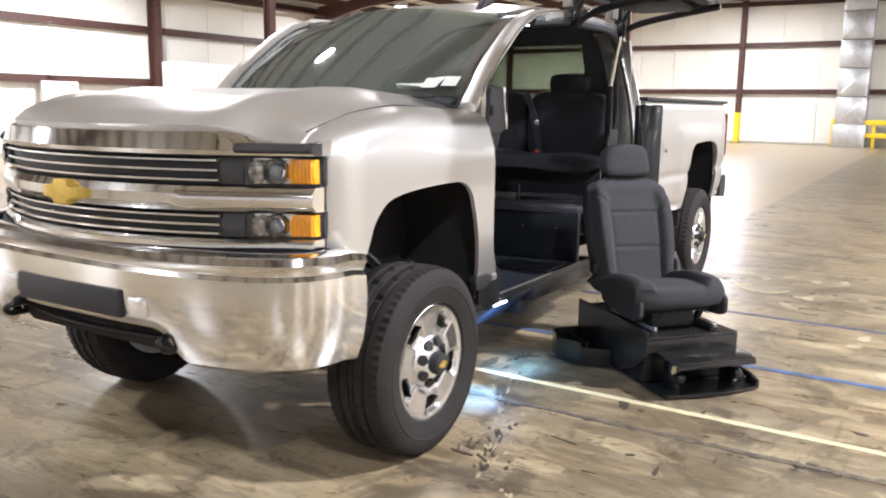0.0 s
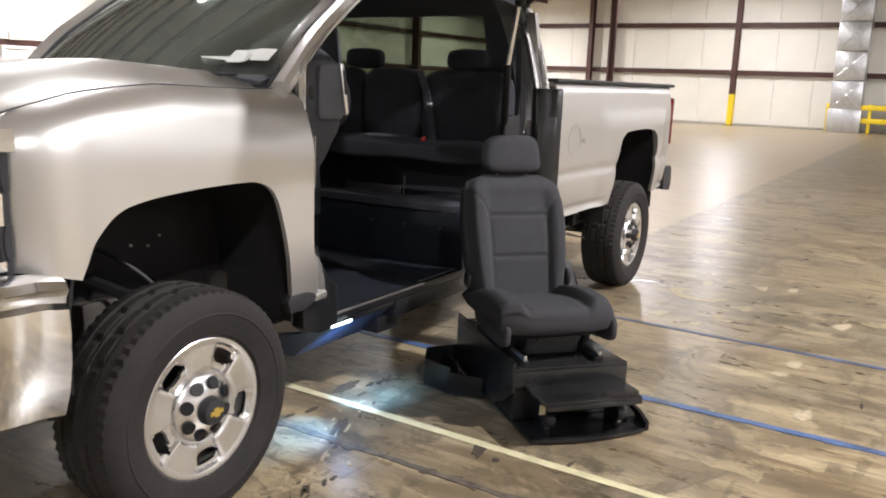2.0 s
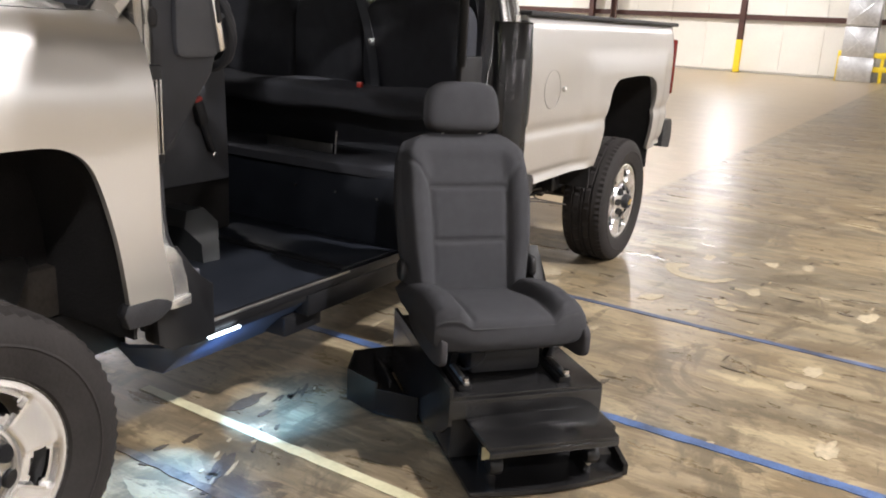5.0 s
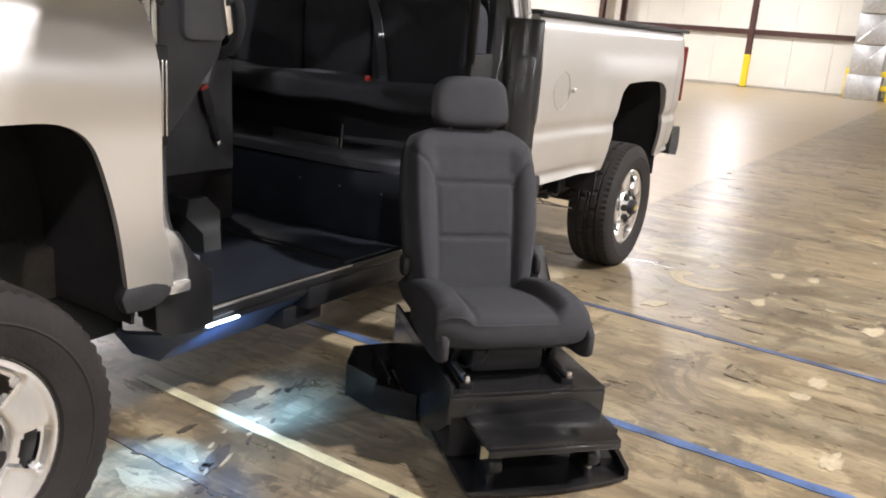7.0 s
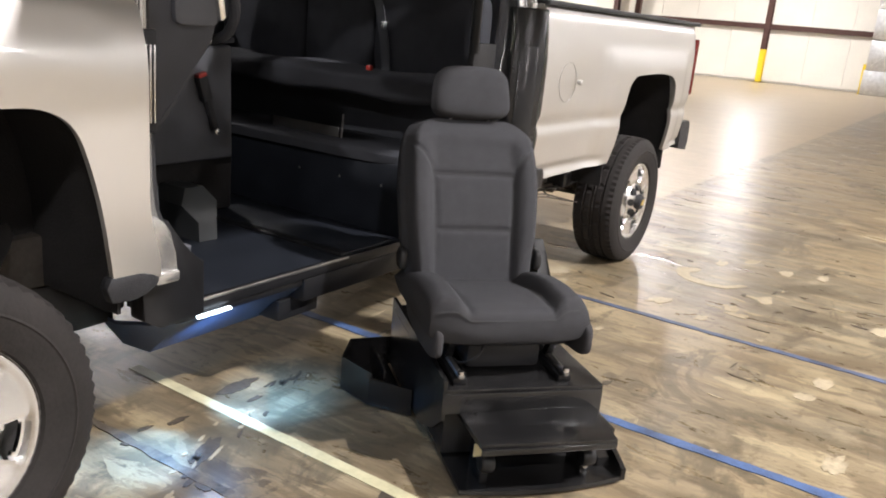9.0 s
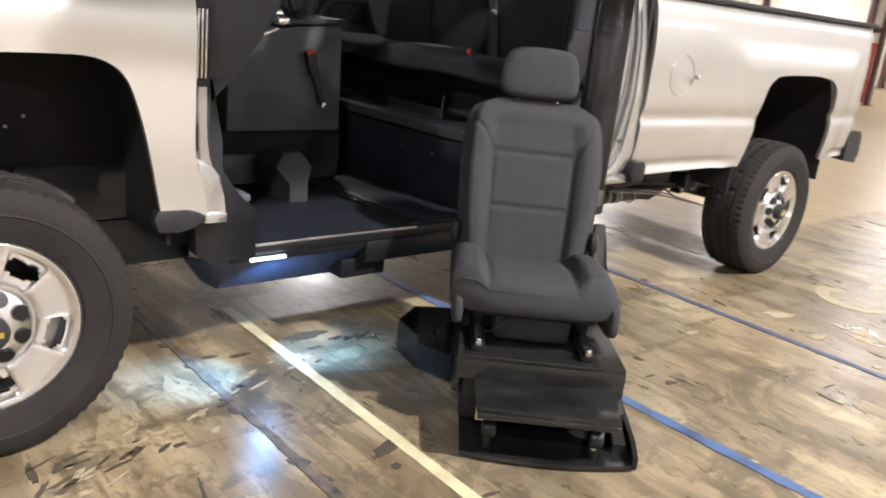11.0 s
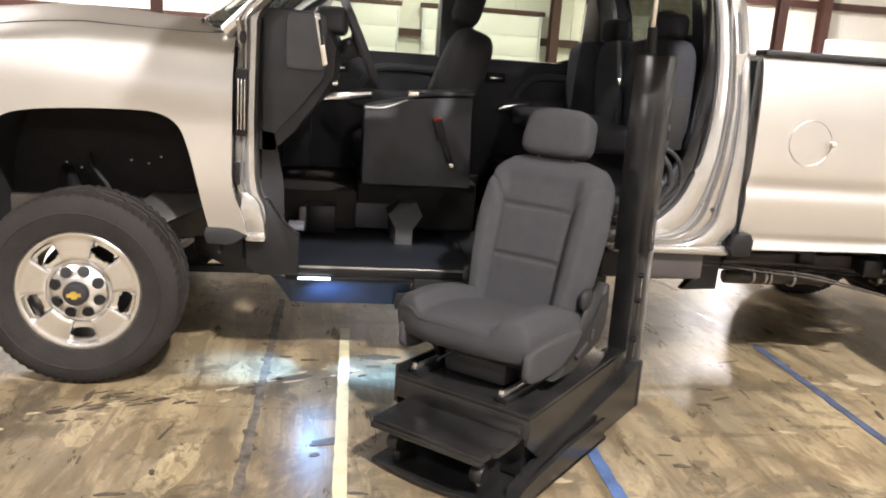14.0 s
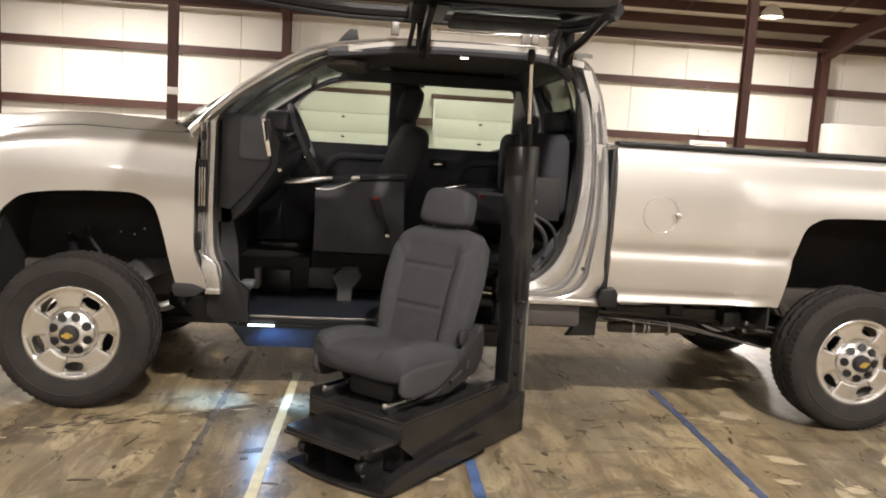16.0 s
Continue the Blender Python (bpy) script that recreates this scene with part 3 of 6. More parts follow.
guard_rail(33.9, -0.6, 2.35)
duct = thing("air_duct", pose(34.2, 1.75, 0), "galvanised sheet air duct rising up the end wall", "duct")
for i in range(5):
    part("duct_section", box(-0.45, 0.45, -0.55, 0.55, 0.9 + i * 1.1, 0.9 + (i + 1) * 1.1 - 0.02, 0.02), GALV, duct)
    for s in (-1, 1):
        part("crease", tube([(-0.456, -0.5 * s, 0.95 + i * 1.1), (-0.456, 0.5 * s, 1.95 + i * 1.1)], 0.012, 6), GALV, duct)
part("duct_foot", box(-0.5, 0.5, -0.6, 0.6, 0, 0.9, 0.02), GALV, duct)
heater = thing("unit_heater", pose(34.3, -0.2, 0), "grey louvred heater unit on the floor by the duct", "heater")
part("case", box(-0.4, 0.4, -0.5, 0.5, 0, 1.35, 0.03), STEEL, heater)
for i in range(7):
    part("louvre", box(-0.43, -0.40, -0.4, 0.4, 0.45 + i * 0.11, 0.51 + i * 0.11, 0.004), BLACKPLASTIC, heater)

cab_ = thing("wall_cabinet", pose(15.4, 17.75, 0), "tall white painted metal cabinet against the back wall", "cabinet")
part("body", box(-1.6, 1.6, -0.3, 0.3, 0, 2.55, 0.02), WHITEPAINT, cab_)
for i in range(2):
    part("door", box(-1.58 + 1.58 * i, -0.02 + 1.58 * i, -0.325, -0.302, 0.05, 2.5, 0.006), WHITEPAINT, cab_)
for px in (0.85, 4.55):
    rd = thing("dock_door", pose(px, WALL_Y, 0), "white sectional overhead door in the back wall, closed", "door", "overhead doors of the hall", "structure")
    for i in range(5):
        part("section", box(-1.5, 1.5, -0.17, -0.12, 0.012 + i * 0.512, 0.516 + i * 0.512, 0.010), WHITEPAINT, rd)
    for s in (-1, 1):
        part("track", box(s * 1.53 - 0.025, s * 1.53 + 0.025, -0.19, -0.10, 0, 2.75, 0.006), GALV, rd)
    part("header", box(-1.62, 1.62, -0.20, -0.10, 2.578, 2.70, 0.008), GIRT, rd, "red-brown steel header")
    for z in (1.42, 1.95):
        part("lock", box(-0.30, -0.20, -0.185, -0.168, z - 0.025, z + 0.025, 0.004), BLACKMETAL, rd)
frame_ = thing("door_1", pose(10.73, WALL_Y - 0.14, 0), "white framed service door in the back wall", "door", kind="structure")
part("leaf", box(-0.40, 0.40, 0.0, 0.045, 0.01, 1.80, 0.004), WHITEPAINT, frame_)
for s in (-1, 1):
    part("jamb", box(s * 0.47 - 0.05, s * 0.47 + 0.05, -0.04, 0.06, 0, 1.81, 0.005), WHITEPAINT, frame_)
part("head", box(-0.52, 0.52, -0.04, 0.06, 1.81, 1.89, 0.005), WHITEPAINT, frame_)
exl = thing("emergency_light", pose(10.60, WALL_Y - 0.1, 2.10), "small white emergency light with two heads on the wall", "lamp")
part("case", box(-0.14, 0.14, -0.04, 0.06, -0.06, 0.07, 0.01), WHITEPAINT, exl)
for s in (-1, 1):
    part("head", pillow(s * 0.13 - 0.06, s * 0.13 + 0.06, -0.1, 0.0, 0.05, 0.15, 3.0, 6), WHITEPAINT, exl)
part("conduit", tube([(0, 0.02, 0.07), (0, 0.02, 1.3)], 0.012, 8), STEEL, exl)


# ---- the pickup truck: front axle at x 0, nose towards -x, near side at y about 0, middle at y 0.93 ----
MID = 0.93
BASE = 3.95
HUB, TYRE_R = 0.372, 0.376
truck = thing("pickup_truck", None, "silver crew-cab pickup truck with its side doors raised", "pickup truck")


NOSE_PARTS = {"bumper_filler", "fender", "hood", "radiator_shroud", "grille_brow", "grille_band", "grille_foot", "grille_bar", "grille_mesh", "headlamp", "dark_bezel", "amber_reflector", "amber_ribs", "reflector_tray", "projector_ring", "projector_lens", "side_bowl", "lens", "emblem", "bumper", "plate_recess", "fog_lamp", "valance", "lower_slat", "tow_hook", "lamp_brow", "hood_seam"}


def mirror(bm):
    """The same shape on the far side."""
    for v in bm.verts:
        v.co.y = 2 * MID - v.co.y
    return bm


def side_y(x, z):
    """Near side surface of the body: bulged flanks, tucked towards the belt and the sill."""
    y = -0.008 + 0.075 * smoothstep(2.0, 0.3, x) + 0.20 * max(0, z - 1.16) ** 2 * 2.2 + 0.30 * max(0, 0.86 - z) ** 2 * 1.6 + 0.05 * max(0, 1.0 - z) * smoothstep(1.5, 2.6, x)
    y += 0.013 * math.exp(-((z - 0.90) / 0.03) ** 2) * smoothstep(0.5, 2.7, x)
    for cx in (0.09, BASE):
        dx, dz = abs(x - cx), z - 0.45
        e = max(dx / 0.66, dz / 0.80)
        y -= 0.028 * (1 - smoothstep(0.86, 1.06, e)) * smoothstep(0.45, 0.6, z + 0.2)
    return y


ARCH_F = [(-0.62, 0.845), (-0.36, 0.838), (-0.345, 0.88), (-0.315, 0.955), (-0.25, 1.018), (-0.15, 1.045), (0.03, 1.060), (0.20, 1.064), (0.28, 1.060), (0.335, 1.040), (0.372, 1.003), (0.396, 0.945), (0.420, 0.86), (0.443, 0.76), (0.462, 0.67), (0.472, 0.615), (0.60, 0.605)]
ARCH_F = [ARCH_F[0]] + [(p.x, p.z) for p in spline([(x, 0, z) for x, z in ARCH_F[1:-1]], 56)] + [ARCH_F[-1]]
TOP_F = [(-0.62, 1.19), (-0.5, 1.235), (-0.3, 1.300), (0.0, 1.345), (0.3, 1.365), (0.60, 1.372)]


def fender():
    xs = sorted(set([round(x, 4) for x in spread(-0.54, 0.560, 34)] + [round(p[0], 4) for p in ARCH_F if -0.54 < p[0] < 0.560]))
    rows = []
    for x in xs:
        lo, hi = lerp(ARCH_F, x), lerp(TOP_F, x)
        nose = 0.16 * smoothstep(-0.30, -0.60, x) ** 2
        col = []
        for k in range(17):
            s = k / 16
            z = lo + (hi - lo) * s
            y = side_y(x, z) + nose
            roll = max(0, (z - hi + 0.10) / 0.10)
            col.append((x, y + 0.075 * roll ** 2.2, z - 0.012 * roll ** 3))
        top = col[-1]
        col.append((x, top[1] + 0.03, top[2] + 0.004))
        col.append((x, 0.20, top[2] - 0.045))
        rows.append([(px + 0.055 * smoothstep(0.45, 0.56, px) * smoothstep(0.86, 0.61, pz) ** 1.5, py, pz) for px, py, pz in col])
    return skin(rows, 0.018, (0, 1, 0))


def fender_return():
    """The folded rear edge of the fender, turned in towards the door post."""
    rows = []
    for z in spread(0.605, 1.30, 18):
        b = 0.055 * smoothstep(0.86, 0.61, z) ** 1.5
        rows.append([(0.5595 + b, side_y(0.56, z) + 0.006, z), (0.5605 + b, side_y(0.56, z) + 0.04, z), (0.561 + b, 0.165, z)])
    return skin(rows, 0.004, (-1, 0, 0))


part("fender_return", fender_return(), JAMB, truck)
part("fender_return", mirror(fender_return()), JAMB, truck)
part("fender", fender(), PAINT, truck)
part("fender", mirror(fender()), PAINT, truck)


def wheel_house(cx, half, top, edge):
    """Dark liner inside an arch."""
    prof = [(cx - half, 0.52), (cx - half + 0.01, 0.80), (cx - half + 0.09, top - 0.06), (cx - 0.2, top), (cx + 0.2, top), (cx + half - 0.09, top - 0.06), (cx + half - 0.01, 0.80), (cx + half, 0.52)]
    pts = [(p.x, p.z) for p in spline([(a, 0, c) for a, c in prof], 26)]
    rows = [[(a, y, c) for a, c in pts] for y in (edge, 0.2, 0.46)]
    b = skin(rows, 0.01)
    return prism(pts, 0.46, 0.48, "y", 0, b)


for cx, half, top, edge in ((0.065, 0.45, 1.09, 0.095), (BASE + 0.015, 0.50, 1.15, 0.02)):
    part("wheel_well_liner", wheel_house(cx, half, top, edge), LINER, truck, "black felt wheel-well liner")
    part("wheel_well_liner", mirror(wheel_house(cx, half, top, edge)), LINER, truck, "black felt wheel-well liner")


def nose_x(y, k=0.0):
    """Front face of the truck in plan: swept back towards the corners."""
    d = abs(y - MID) / 0.84
    return -0.825 + 0.285 * d ** 2.1 + k


def hood_z(x, y):
    d = abs(y - MID)
    swept = x - 0.285 * (d / 0.84) ** 2.1 * smoothstep(0.0, -0.5, x)
    base = lerp([(-0.85, 1.245), (-0.81, 1.262), (-0.75, 1.288), (-0.6, 1.334), (-0.3, 1.372), (0.0, 1.398), (0.2, 1.406), (0.55, 1.408)], swept)
    side = lerp([(-0.95, 1.15), (-0.62, 1.185), (-0.5, 1.232), (-0.3, 1.300), (0.0, 1.345), (0.3, 1.362), (0.6, 1.37)], x)
    bulge = smoothstep(0.66, 0.50, d)
    edge = smoothstep(0.76, 0.58, d)
    z = side - 0.010 + (base - side) * (0.45 * edge + 0.55 * bulge) + 0.010 * edge + 0.009 * math.exp(-((d - 0.53) / 0.07) ** 2) * smoothstep(-0.95, -0.5, x)
    return z


rows = []
for y in spread(0.17, 2 * MID - 0.17, 41):
    d = abs(y - MID)
    x0 = nose_x(y, 0.015) + 0.0 + (0.0 if d < 0.52 else 0.05 * smoothstep(0.52, 0.62, d))
    x1 = 0.548 - 0.30 * (1 - (d / 0.76) ** 2)
    col = [(x0 + 0.012, y, hood_z(x0, y) - 0.035)]
    for s in spread(0, 1, 24):
        x = x0 + (x1 - x0) * s
        col.append((x, y, hood_z(x, y) - 0.02 * (1 - smoothstep(0, 0.06, s))))
    rows.append(col)
part("hood", skin(rows, 0.02, (0, 0, -1)), PAINT, truck)
cowl_rows = [[(0.47 - 0.30 * (1 - (abs(y - MID) / 0.86) ** 2) + k * 0.13, y, 1.338 + 0.02 * k + 0.035 * (1 - (abs(y - MID) / 0.86) ** 2)) for k in (0, 0.5, 1)] for y in spread(0.20, 2 * MID - 0.20, 21)]
part("cowl", skin(cowl_rows, 0.03, (0, 0, -1)), BLACKPLASTIC, truck, "black plastic cowl below the windshield")


def front_strip(y0, y1, z0, z1, out, thick, n=28, round_=0.3):
    """A bar that follows the swept front, from y0 to y1."""
    rows = []
    for y in spread(y0, y1, n):
        x = nose_x(y)
        h = (z1 - z0)
        rows.append([(x - out + 0.3 * thick, y, z0), (x - out, y, z0 + round_ * h), (x - out, y, z1 - round_ * h), (x - out + 0.3 * thick, y, z1), (x - out + thick, y, z1), (x - out + thick, y, z0)])
    return loft(rows)


L0, L1 = 0.09, 2 * MID - 0.09
part("radiator_shroud", front_strip(L0 + 0.01, L1 - 0.01, 0.80, 1.18, -0.03, 0.03), BLACKPLASTIC, truck)
rows = []
for y in spread(L0, L1, 44):
    d = abs(y - MID)
    x = nose_x(y)
    top = max(1.186, hood_z(x + 0.015 + 0.05 * smoothstep(0.52, 0.62, d), y) - 0.030)
    rows.append([(x - 0.02, y, 1.150), (x - 0.028, y, 1.165), (x - 0.010, y, top - 0.012), (x + 0.02, y, top), (x + 0.07, y, top + 0.004), (x + 0.07, y, 1.150)])
part("grille_brow", loft(rows), CHROME, truck, "chrome brow below the hood edge")
for flip in (False, True):
    b = front_strip(L0 - 0.002, 0.300, 1.150, 1.190, 0.032, 0.05, 14, 0.4)
    part("lamp_brow", mirror(b) if flip else b, make("smoked lamp cover", (0.030, 0.030, 0.032), 0.12, 0, 0.1, 8.0, 0.0, 60.0, 0.5, 0.6), truck, "smoked glossy cover above the headlamp")
    # dark tube laid along the hood edge stands for the shade in its gap
    b = tube([(x, 0.171, hood_z(x, 0.171) + 0.0015) for x in spread(-0.50, 0.50, 30)], 0.0028, 6)
    part("hood_seam", mirror(b) if flip else b, BLACKPLASTIC, truck, "dark tube standing for the shaded gap beside the hood")
# black strip over the bumper's top edge stands for the shaded gap there
part("bumper_filler", front_strip(L0 - 0.01, L1 + 0.01, 0.822, 0.840, 0.045, 0.08), BLACKPLASTIC, truck, "black strip standing for the shaded gap above the bumper")
part("grille_band", front_strip(L0, L1, 0.968, 1.048, 0.030, 0.06), CHROME, truck, "broad chrome band across the grille")
part("grille_foot", front_strip(L0, L1, 0.838, 0.878, 0.030, 0.06), CHROME, truck, "chrome lower border of the grille")
for z0, z1 in ((1.052, 1.148), (0.88, 0.966)):
    for i in range(3):
        zc = z0 + (z1 - z0) * (i + 0.5) / 3
        part("grille_bar", front_strip(0.362, 2 * MID - 0.362, zc - 0.008, zc + 0.008, 0.012, 0.03, 20), CHROME, truck, "chrome grille bar")
    part("grille_mesh", front_strip(0.362, 2 * MID - 0.362, z0, z1, -0.012, 0.02, 20), BLACKPLASTIC, truck)


def headlamp(z0, z1, flip):
    """Dark bezel, a chrome projector bowl behind clear glass, a ribbed amber corner."""
    made = []
    e = part("headlamp", front_strip(0.094, 0.36, z0, z1, -0.035, 0.02, 14), BLACKPLASTIC, truck, "clear headlamp with amber corner")
    made.append(e)
    made.append(part("dark_bezel", front_strip(0.275, 0.358, z0 + 0.004, z1 - 0.004, 0.004, 0.03, 10), make("dark lamp bezel", (0.045, 0.045, 0.048), 0.25, 0.2), e))
    made.append(part("amber_reflector", front_strip(0.098, 0.162, z0 + 0.008, z1 - 0.008, 0.008, 0.03, 10), AMBER, e))
    b = None
    for k in range(6):
        y = 0.102 + k * 0.0100
        b = front_strip(y, y + 0.004, z0 + 0.010, z1 - 0.010, 0.013, 0.010, 3, 0.1) if b is None else join(b, front_strip(y, y + 0.004, z0 + 0.010, z1 - 0.010, 0.013, 0.010, 3, 0.1))
    made.append(part("amber_ribs", b, AMBER, e))
    made.append(part("reflector_tray", front_strip(0.164, 0.275, z0 + 0.006, z1 - 0.006, -0.020, 0.012, 10), CHROME, e, "chrome reflector tray"))
    zc, r = (z0 + z1) / 2, (z1 - z0) * 0.46
    aim = pose(nose_x(0.205) + 0.004, 0.205, zc, 0, -90, 0) @ pose(0, 0, 0, 22, 0, 0)
    made.append(part("projector_ring", lathe([(r * 0.66, 0.016), (r * 0.80, 0.022), (r * 0.98, 0.010), (r, -0.02), (r * 0.9, -0.02), (r * 0.70, -0.004)], 28, aim, closed=True), CHROME, e, "chrome projector ring"))
    made.append(part("projector_lens", lathe([(0.001, 0.014), (r * 0.30, 0.011), (r * 0.55, 0.003), (r * 0.68, -0.010), (0.001, -0.012)], 24, aim), make("projector glass", (0.22, 0.23, 0.23), 0.05, 0.0, coat=1.0), e))
    made.append(part("side_bowl", lathe([(r * 0.30, -0.012), (r * 0.60, 0.0), (r * 0.78, 0.014), (r * 0.84, 0.012), (r * 0.84, -0.02), (r * 0.30, -0.02)], 22, pose(nose_x(0.250) + 0.010, 0.250, zc, 0, -90, 0) @ pose(0, 0, 0, 26, 0, 0), closed=True), CHROME, e, "chrome side bowl"))
    ln = part("lens", front_strip(0.094, 0.275, z0 + 0.003, z1 - 0.003, 0.024, 0.006, 12), LENS, e, "clear lamp lens")
    ln.visible_shadow = False
    made.append(ln)
    if flip:
        for ob in made:
            mirror_me(ob)


def mirror_me(ob):
    for v in ob.data.vertices:
        v.co.y = 2 * MID - v.co.y
    ob.data.flip_normals()


for flip in (False, True):
    headlamp(1.052, 1.146, flip)
    headlamp(0.88, 0.966, flip)

emb = [(-0.15, -0.028), (-0.06, -0.028), (-0.055, -0.06), (0.065, -0.06), (0.06, -0.028), (0.15, -0.028), (0.145, 0.028), (0.06, 0.028), (0.055, 0.06), (-0.065, 0.06), (-0.06, 0.028), (-0.145, 0.028)]
part("emblem", prism([(MID + p[0] * 0.62, 1.008 + p[1] * 0.72) for p in emb], -0.885, -0.845, "x", 0.004), GOLD, truck, "gold cross-shaped emblem")

# chrome bumper: a flat middle that sweeps round the corners back to the wheel arches
def bumper_plan(a):
    c, d = max(0.0, math.cos(a)), math.sin(a)
    x = -0.425 - 0.455 * c ** 0.62
    return Vector((x, MID + 0.945 * (1 if d > 0 else -1) * abs(d) ** 0.80, 0))


BUMP = [(0.075, 0.846), (0.030, 0.846), (0.010, 0.838), (0.0, 0.815), (0.014, 0.795), (0.016, 0.78), (0.004, 0.765), (0.0, 0.70), (0.004, 0.62), (0.018, 0.54), (0.045, 0.468), (0.075, 0.448)]
angles = spread(-math.pi / 2, math.pi / 2, 81)


def bumper_rows(sec, lo, hi):
    rows = []
    for k, a in enumerate(angles):
        if not lo <= a <= hi:
            continue
        p, q = bumper_plan(angles[max(0, k - 1)]), bumper_plan(angles[min(80, k + 1)])
        n = Vector((-(q - p).y, (q - p).x, 0)).normalized()
        c = bumper_plan(a)
        mid = smoothstep(0.52, 0.38, abs(c.y - MID))
        rows.append([(c.x - n.x * dx, c.y - n.y * dx, z + 0.105 * mid * max(0, (0.60 - z) / 0.14)) for dx, z in sec])
    return rows


rows = bumper_rows(BUMP, -2, 2)
part("bumper", skin(rows, 0.010), CHROME, truck, "polished chrome front bumper")
part("plate_recess", box(-0.886, -0.82, MID - 0.28, MID + 0.28, 0.602, 0.700, 0.008), BLACKPLASTIC, truck, "black number-plate recess")
for s in (-1, 1):
    part("fog_lamp", box(-0.876, -0.82, MID + s * 0.345 - 0.042, MID + s * 0.345 + 0.042, 0.612, 0.682, 0.01), ALLOY, truck, "small rectangular fog lamp")
rows = [[(x, y, z) for x, z in ((-0.775, 0.56), (-0.765, 0.505), (-0.72, 0.455), (-0.55, 0.425))] for y in spread(0.38, 2 * MID - 0.38, 24)]
for k in (0, 1, -2, -1):
    rows[k] = [(x + (0.16 if k in (0, -1) else 0.05), y, z + 0.02) for x, y, z in rows[k]]
part("valance", skin(rows, 0.012, (0, 0, 1)), LINER, truck, "black plastic air dam")
part("lower_slat", front_strip(0.52, 2 * MID - 0.52, 0.520, 0.532, 0.0, 0.03, 16), BLACKPLASTIC, truck)
for s in (-1, 1):
    part("tow_hook", tube(spline([(-0.74, MID + s * 0.44, 0.50), (-0.83, MID + s * 0.44, 0.505), (-0.85, MID + s * 0.425, 0.535), (-0.80, MID + s * 0.41, 0.545), (-0.74, MID + s * 0.41, 0.54)], 18), 0.012, 8), BLACKMETAL, truck, "black tow hook under the bumper")

# cab side ring round the wide opening
OPEN = [(0.692, 0.578), (0.688, 0.70), (0.646, 0.83), (0.642, 1.34), (0.665, 1.46), (0.78, 1.575), (0.91, 1.675), (1.05, 1.745), (1.20, 1.795), (1.50, 1.832), (1.9, 1.842), (2.25, 1.832), (2.33, 1.80), (2.38, 1.745), (2.42, 1.62), (2.438, 1.45), (2.437, 1.28), (2.42, 1.12), (2.39, 0.98), (2.33, 0.84), (2.25, 0.755), (2.17, 0.715), (2.05, 0.70)]
OUTER = [(0.602, 0.578), (0.594, 0.70), (0.568, 0.86), (0.570, 1.34), (0.565, 1.425), (0.70, 1.555), (0.84, 1.655), (1.00, 1.760), (1.17, 1.825), (1.48, 1.872), (1.9, 1.885), (2.28, 1.878), (2.40, 1.850), (2.48, 1.79), (2.535, 1.64), (2.56, 1.47), (2.572, 1.28), (2.578, 1.12), (2.58, 0.98), (2.58, 0.84), (2.575, 0.72), (2.45, 0.632), (2.05, 0.628)]


def cab_y(z):
    """Near side of the cab: upright to the belt, leaning in above it."""
    return lerp([(0.6, 0.010), (1.0, 0.004), (1.2, 0.018), (1.4, 0.052), (1.84, 0.150)], z)


def front_deep(x, z):
    """How far the front door post lies behind the skin."""
    return lerp([(1.25, 0.088), (1.37, 0.062), (1.55, 0.034), (1.80, 0.0)], z) * smoothstep(1.6, 1.0, x)


def ring(t, dy):
    a = spline([(p[0] + (q[0] - p[0]) * t, 0, p[1] + (q[1] - p[1]) * t) for p, q in zip(OUTER, OPEN)], 90)
    return [(p.x, cab_y(p.z) + dy + front_deep(p.x, p.z), p.z) for p in a]


cab_rows = [ring(t, dy) for t, dy in ((0, 0.14), (0, 0.004), (0.05, 0.0), (0.20, -0.006), (0.27, 0.0), (0.30, 0.016), (0.35, 0.018), (0.38, 0.004), (0.47, 0.002), (0.51, 0.026), (0.57, 0.030), (0.62, 0.024), (0.90, 0.030), (0.96, 0.036), (1.0, 0.055), (1.03, 0.13))]
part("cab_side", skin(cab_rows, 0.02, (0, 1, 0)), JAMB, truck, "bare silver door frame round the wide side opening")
gasket = [Vector(p) + Vector((0, -0.002, 0)) for p in ring(0.95, 0.040)]
# two beads, darker than the frame, along the grooves of the ring
part("jamb_sealant", tube(ring(0.325, 0.013), 0.0065, 6), make("grey groove bead", (0.13, 0.125, 0.125), 0.5), truck, "dark grey bead along a groove of the door frame")
part("jamb_sealant", tube(ring(0.545, 0.026), 0.006, 6), make("grey groove bead", (0.16, 0.155, 0.155), 0.5), truck, "dark grey bead along a groove of the door frame")
part("door_seal", tube(gasket, 0.010, 8), BLACKPLASTIC, truck, "black rubber door seal")


FAR_ARC = [(0.84, 1.345), (0.85, 1.47), (0.868, 1.545), (0.90, 1.60), (0.945, 1.647), (1.00, 1.69), (1.07, 1.718), (1.14, 1.737), (1.24, 1.755), (1.36, 1.765), (1.50, 1.77)]
FAR_EDGE = [(0.60, 1.345), (0.60, 1.432)] + [(x, lerp([(0.515, 1.374)] + OUTER[4:10], x) - 0.016) for x in (0.70, 0.76, 0.82, 0.89, 0.97, 1.05, 1.15)] + [(1.30, 1.875), (1.50, 1.88)]


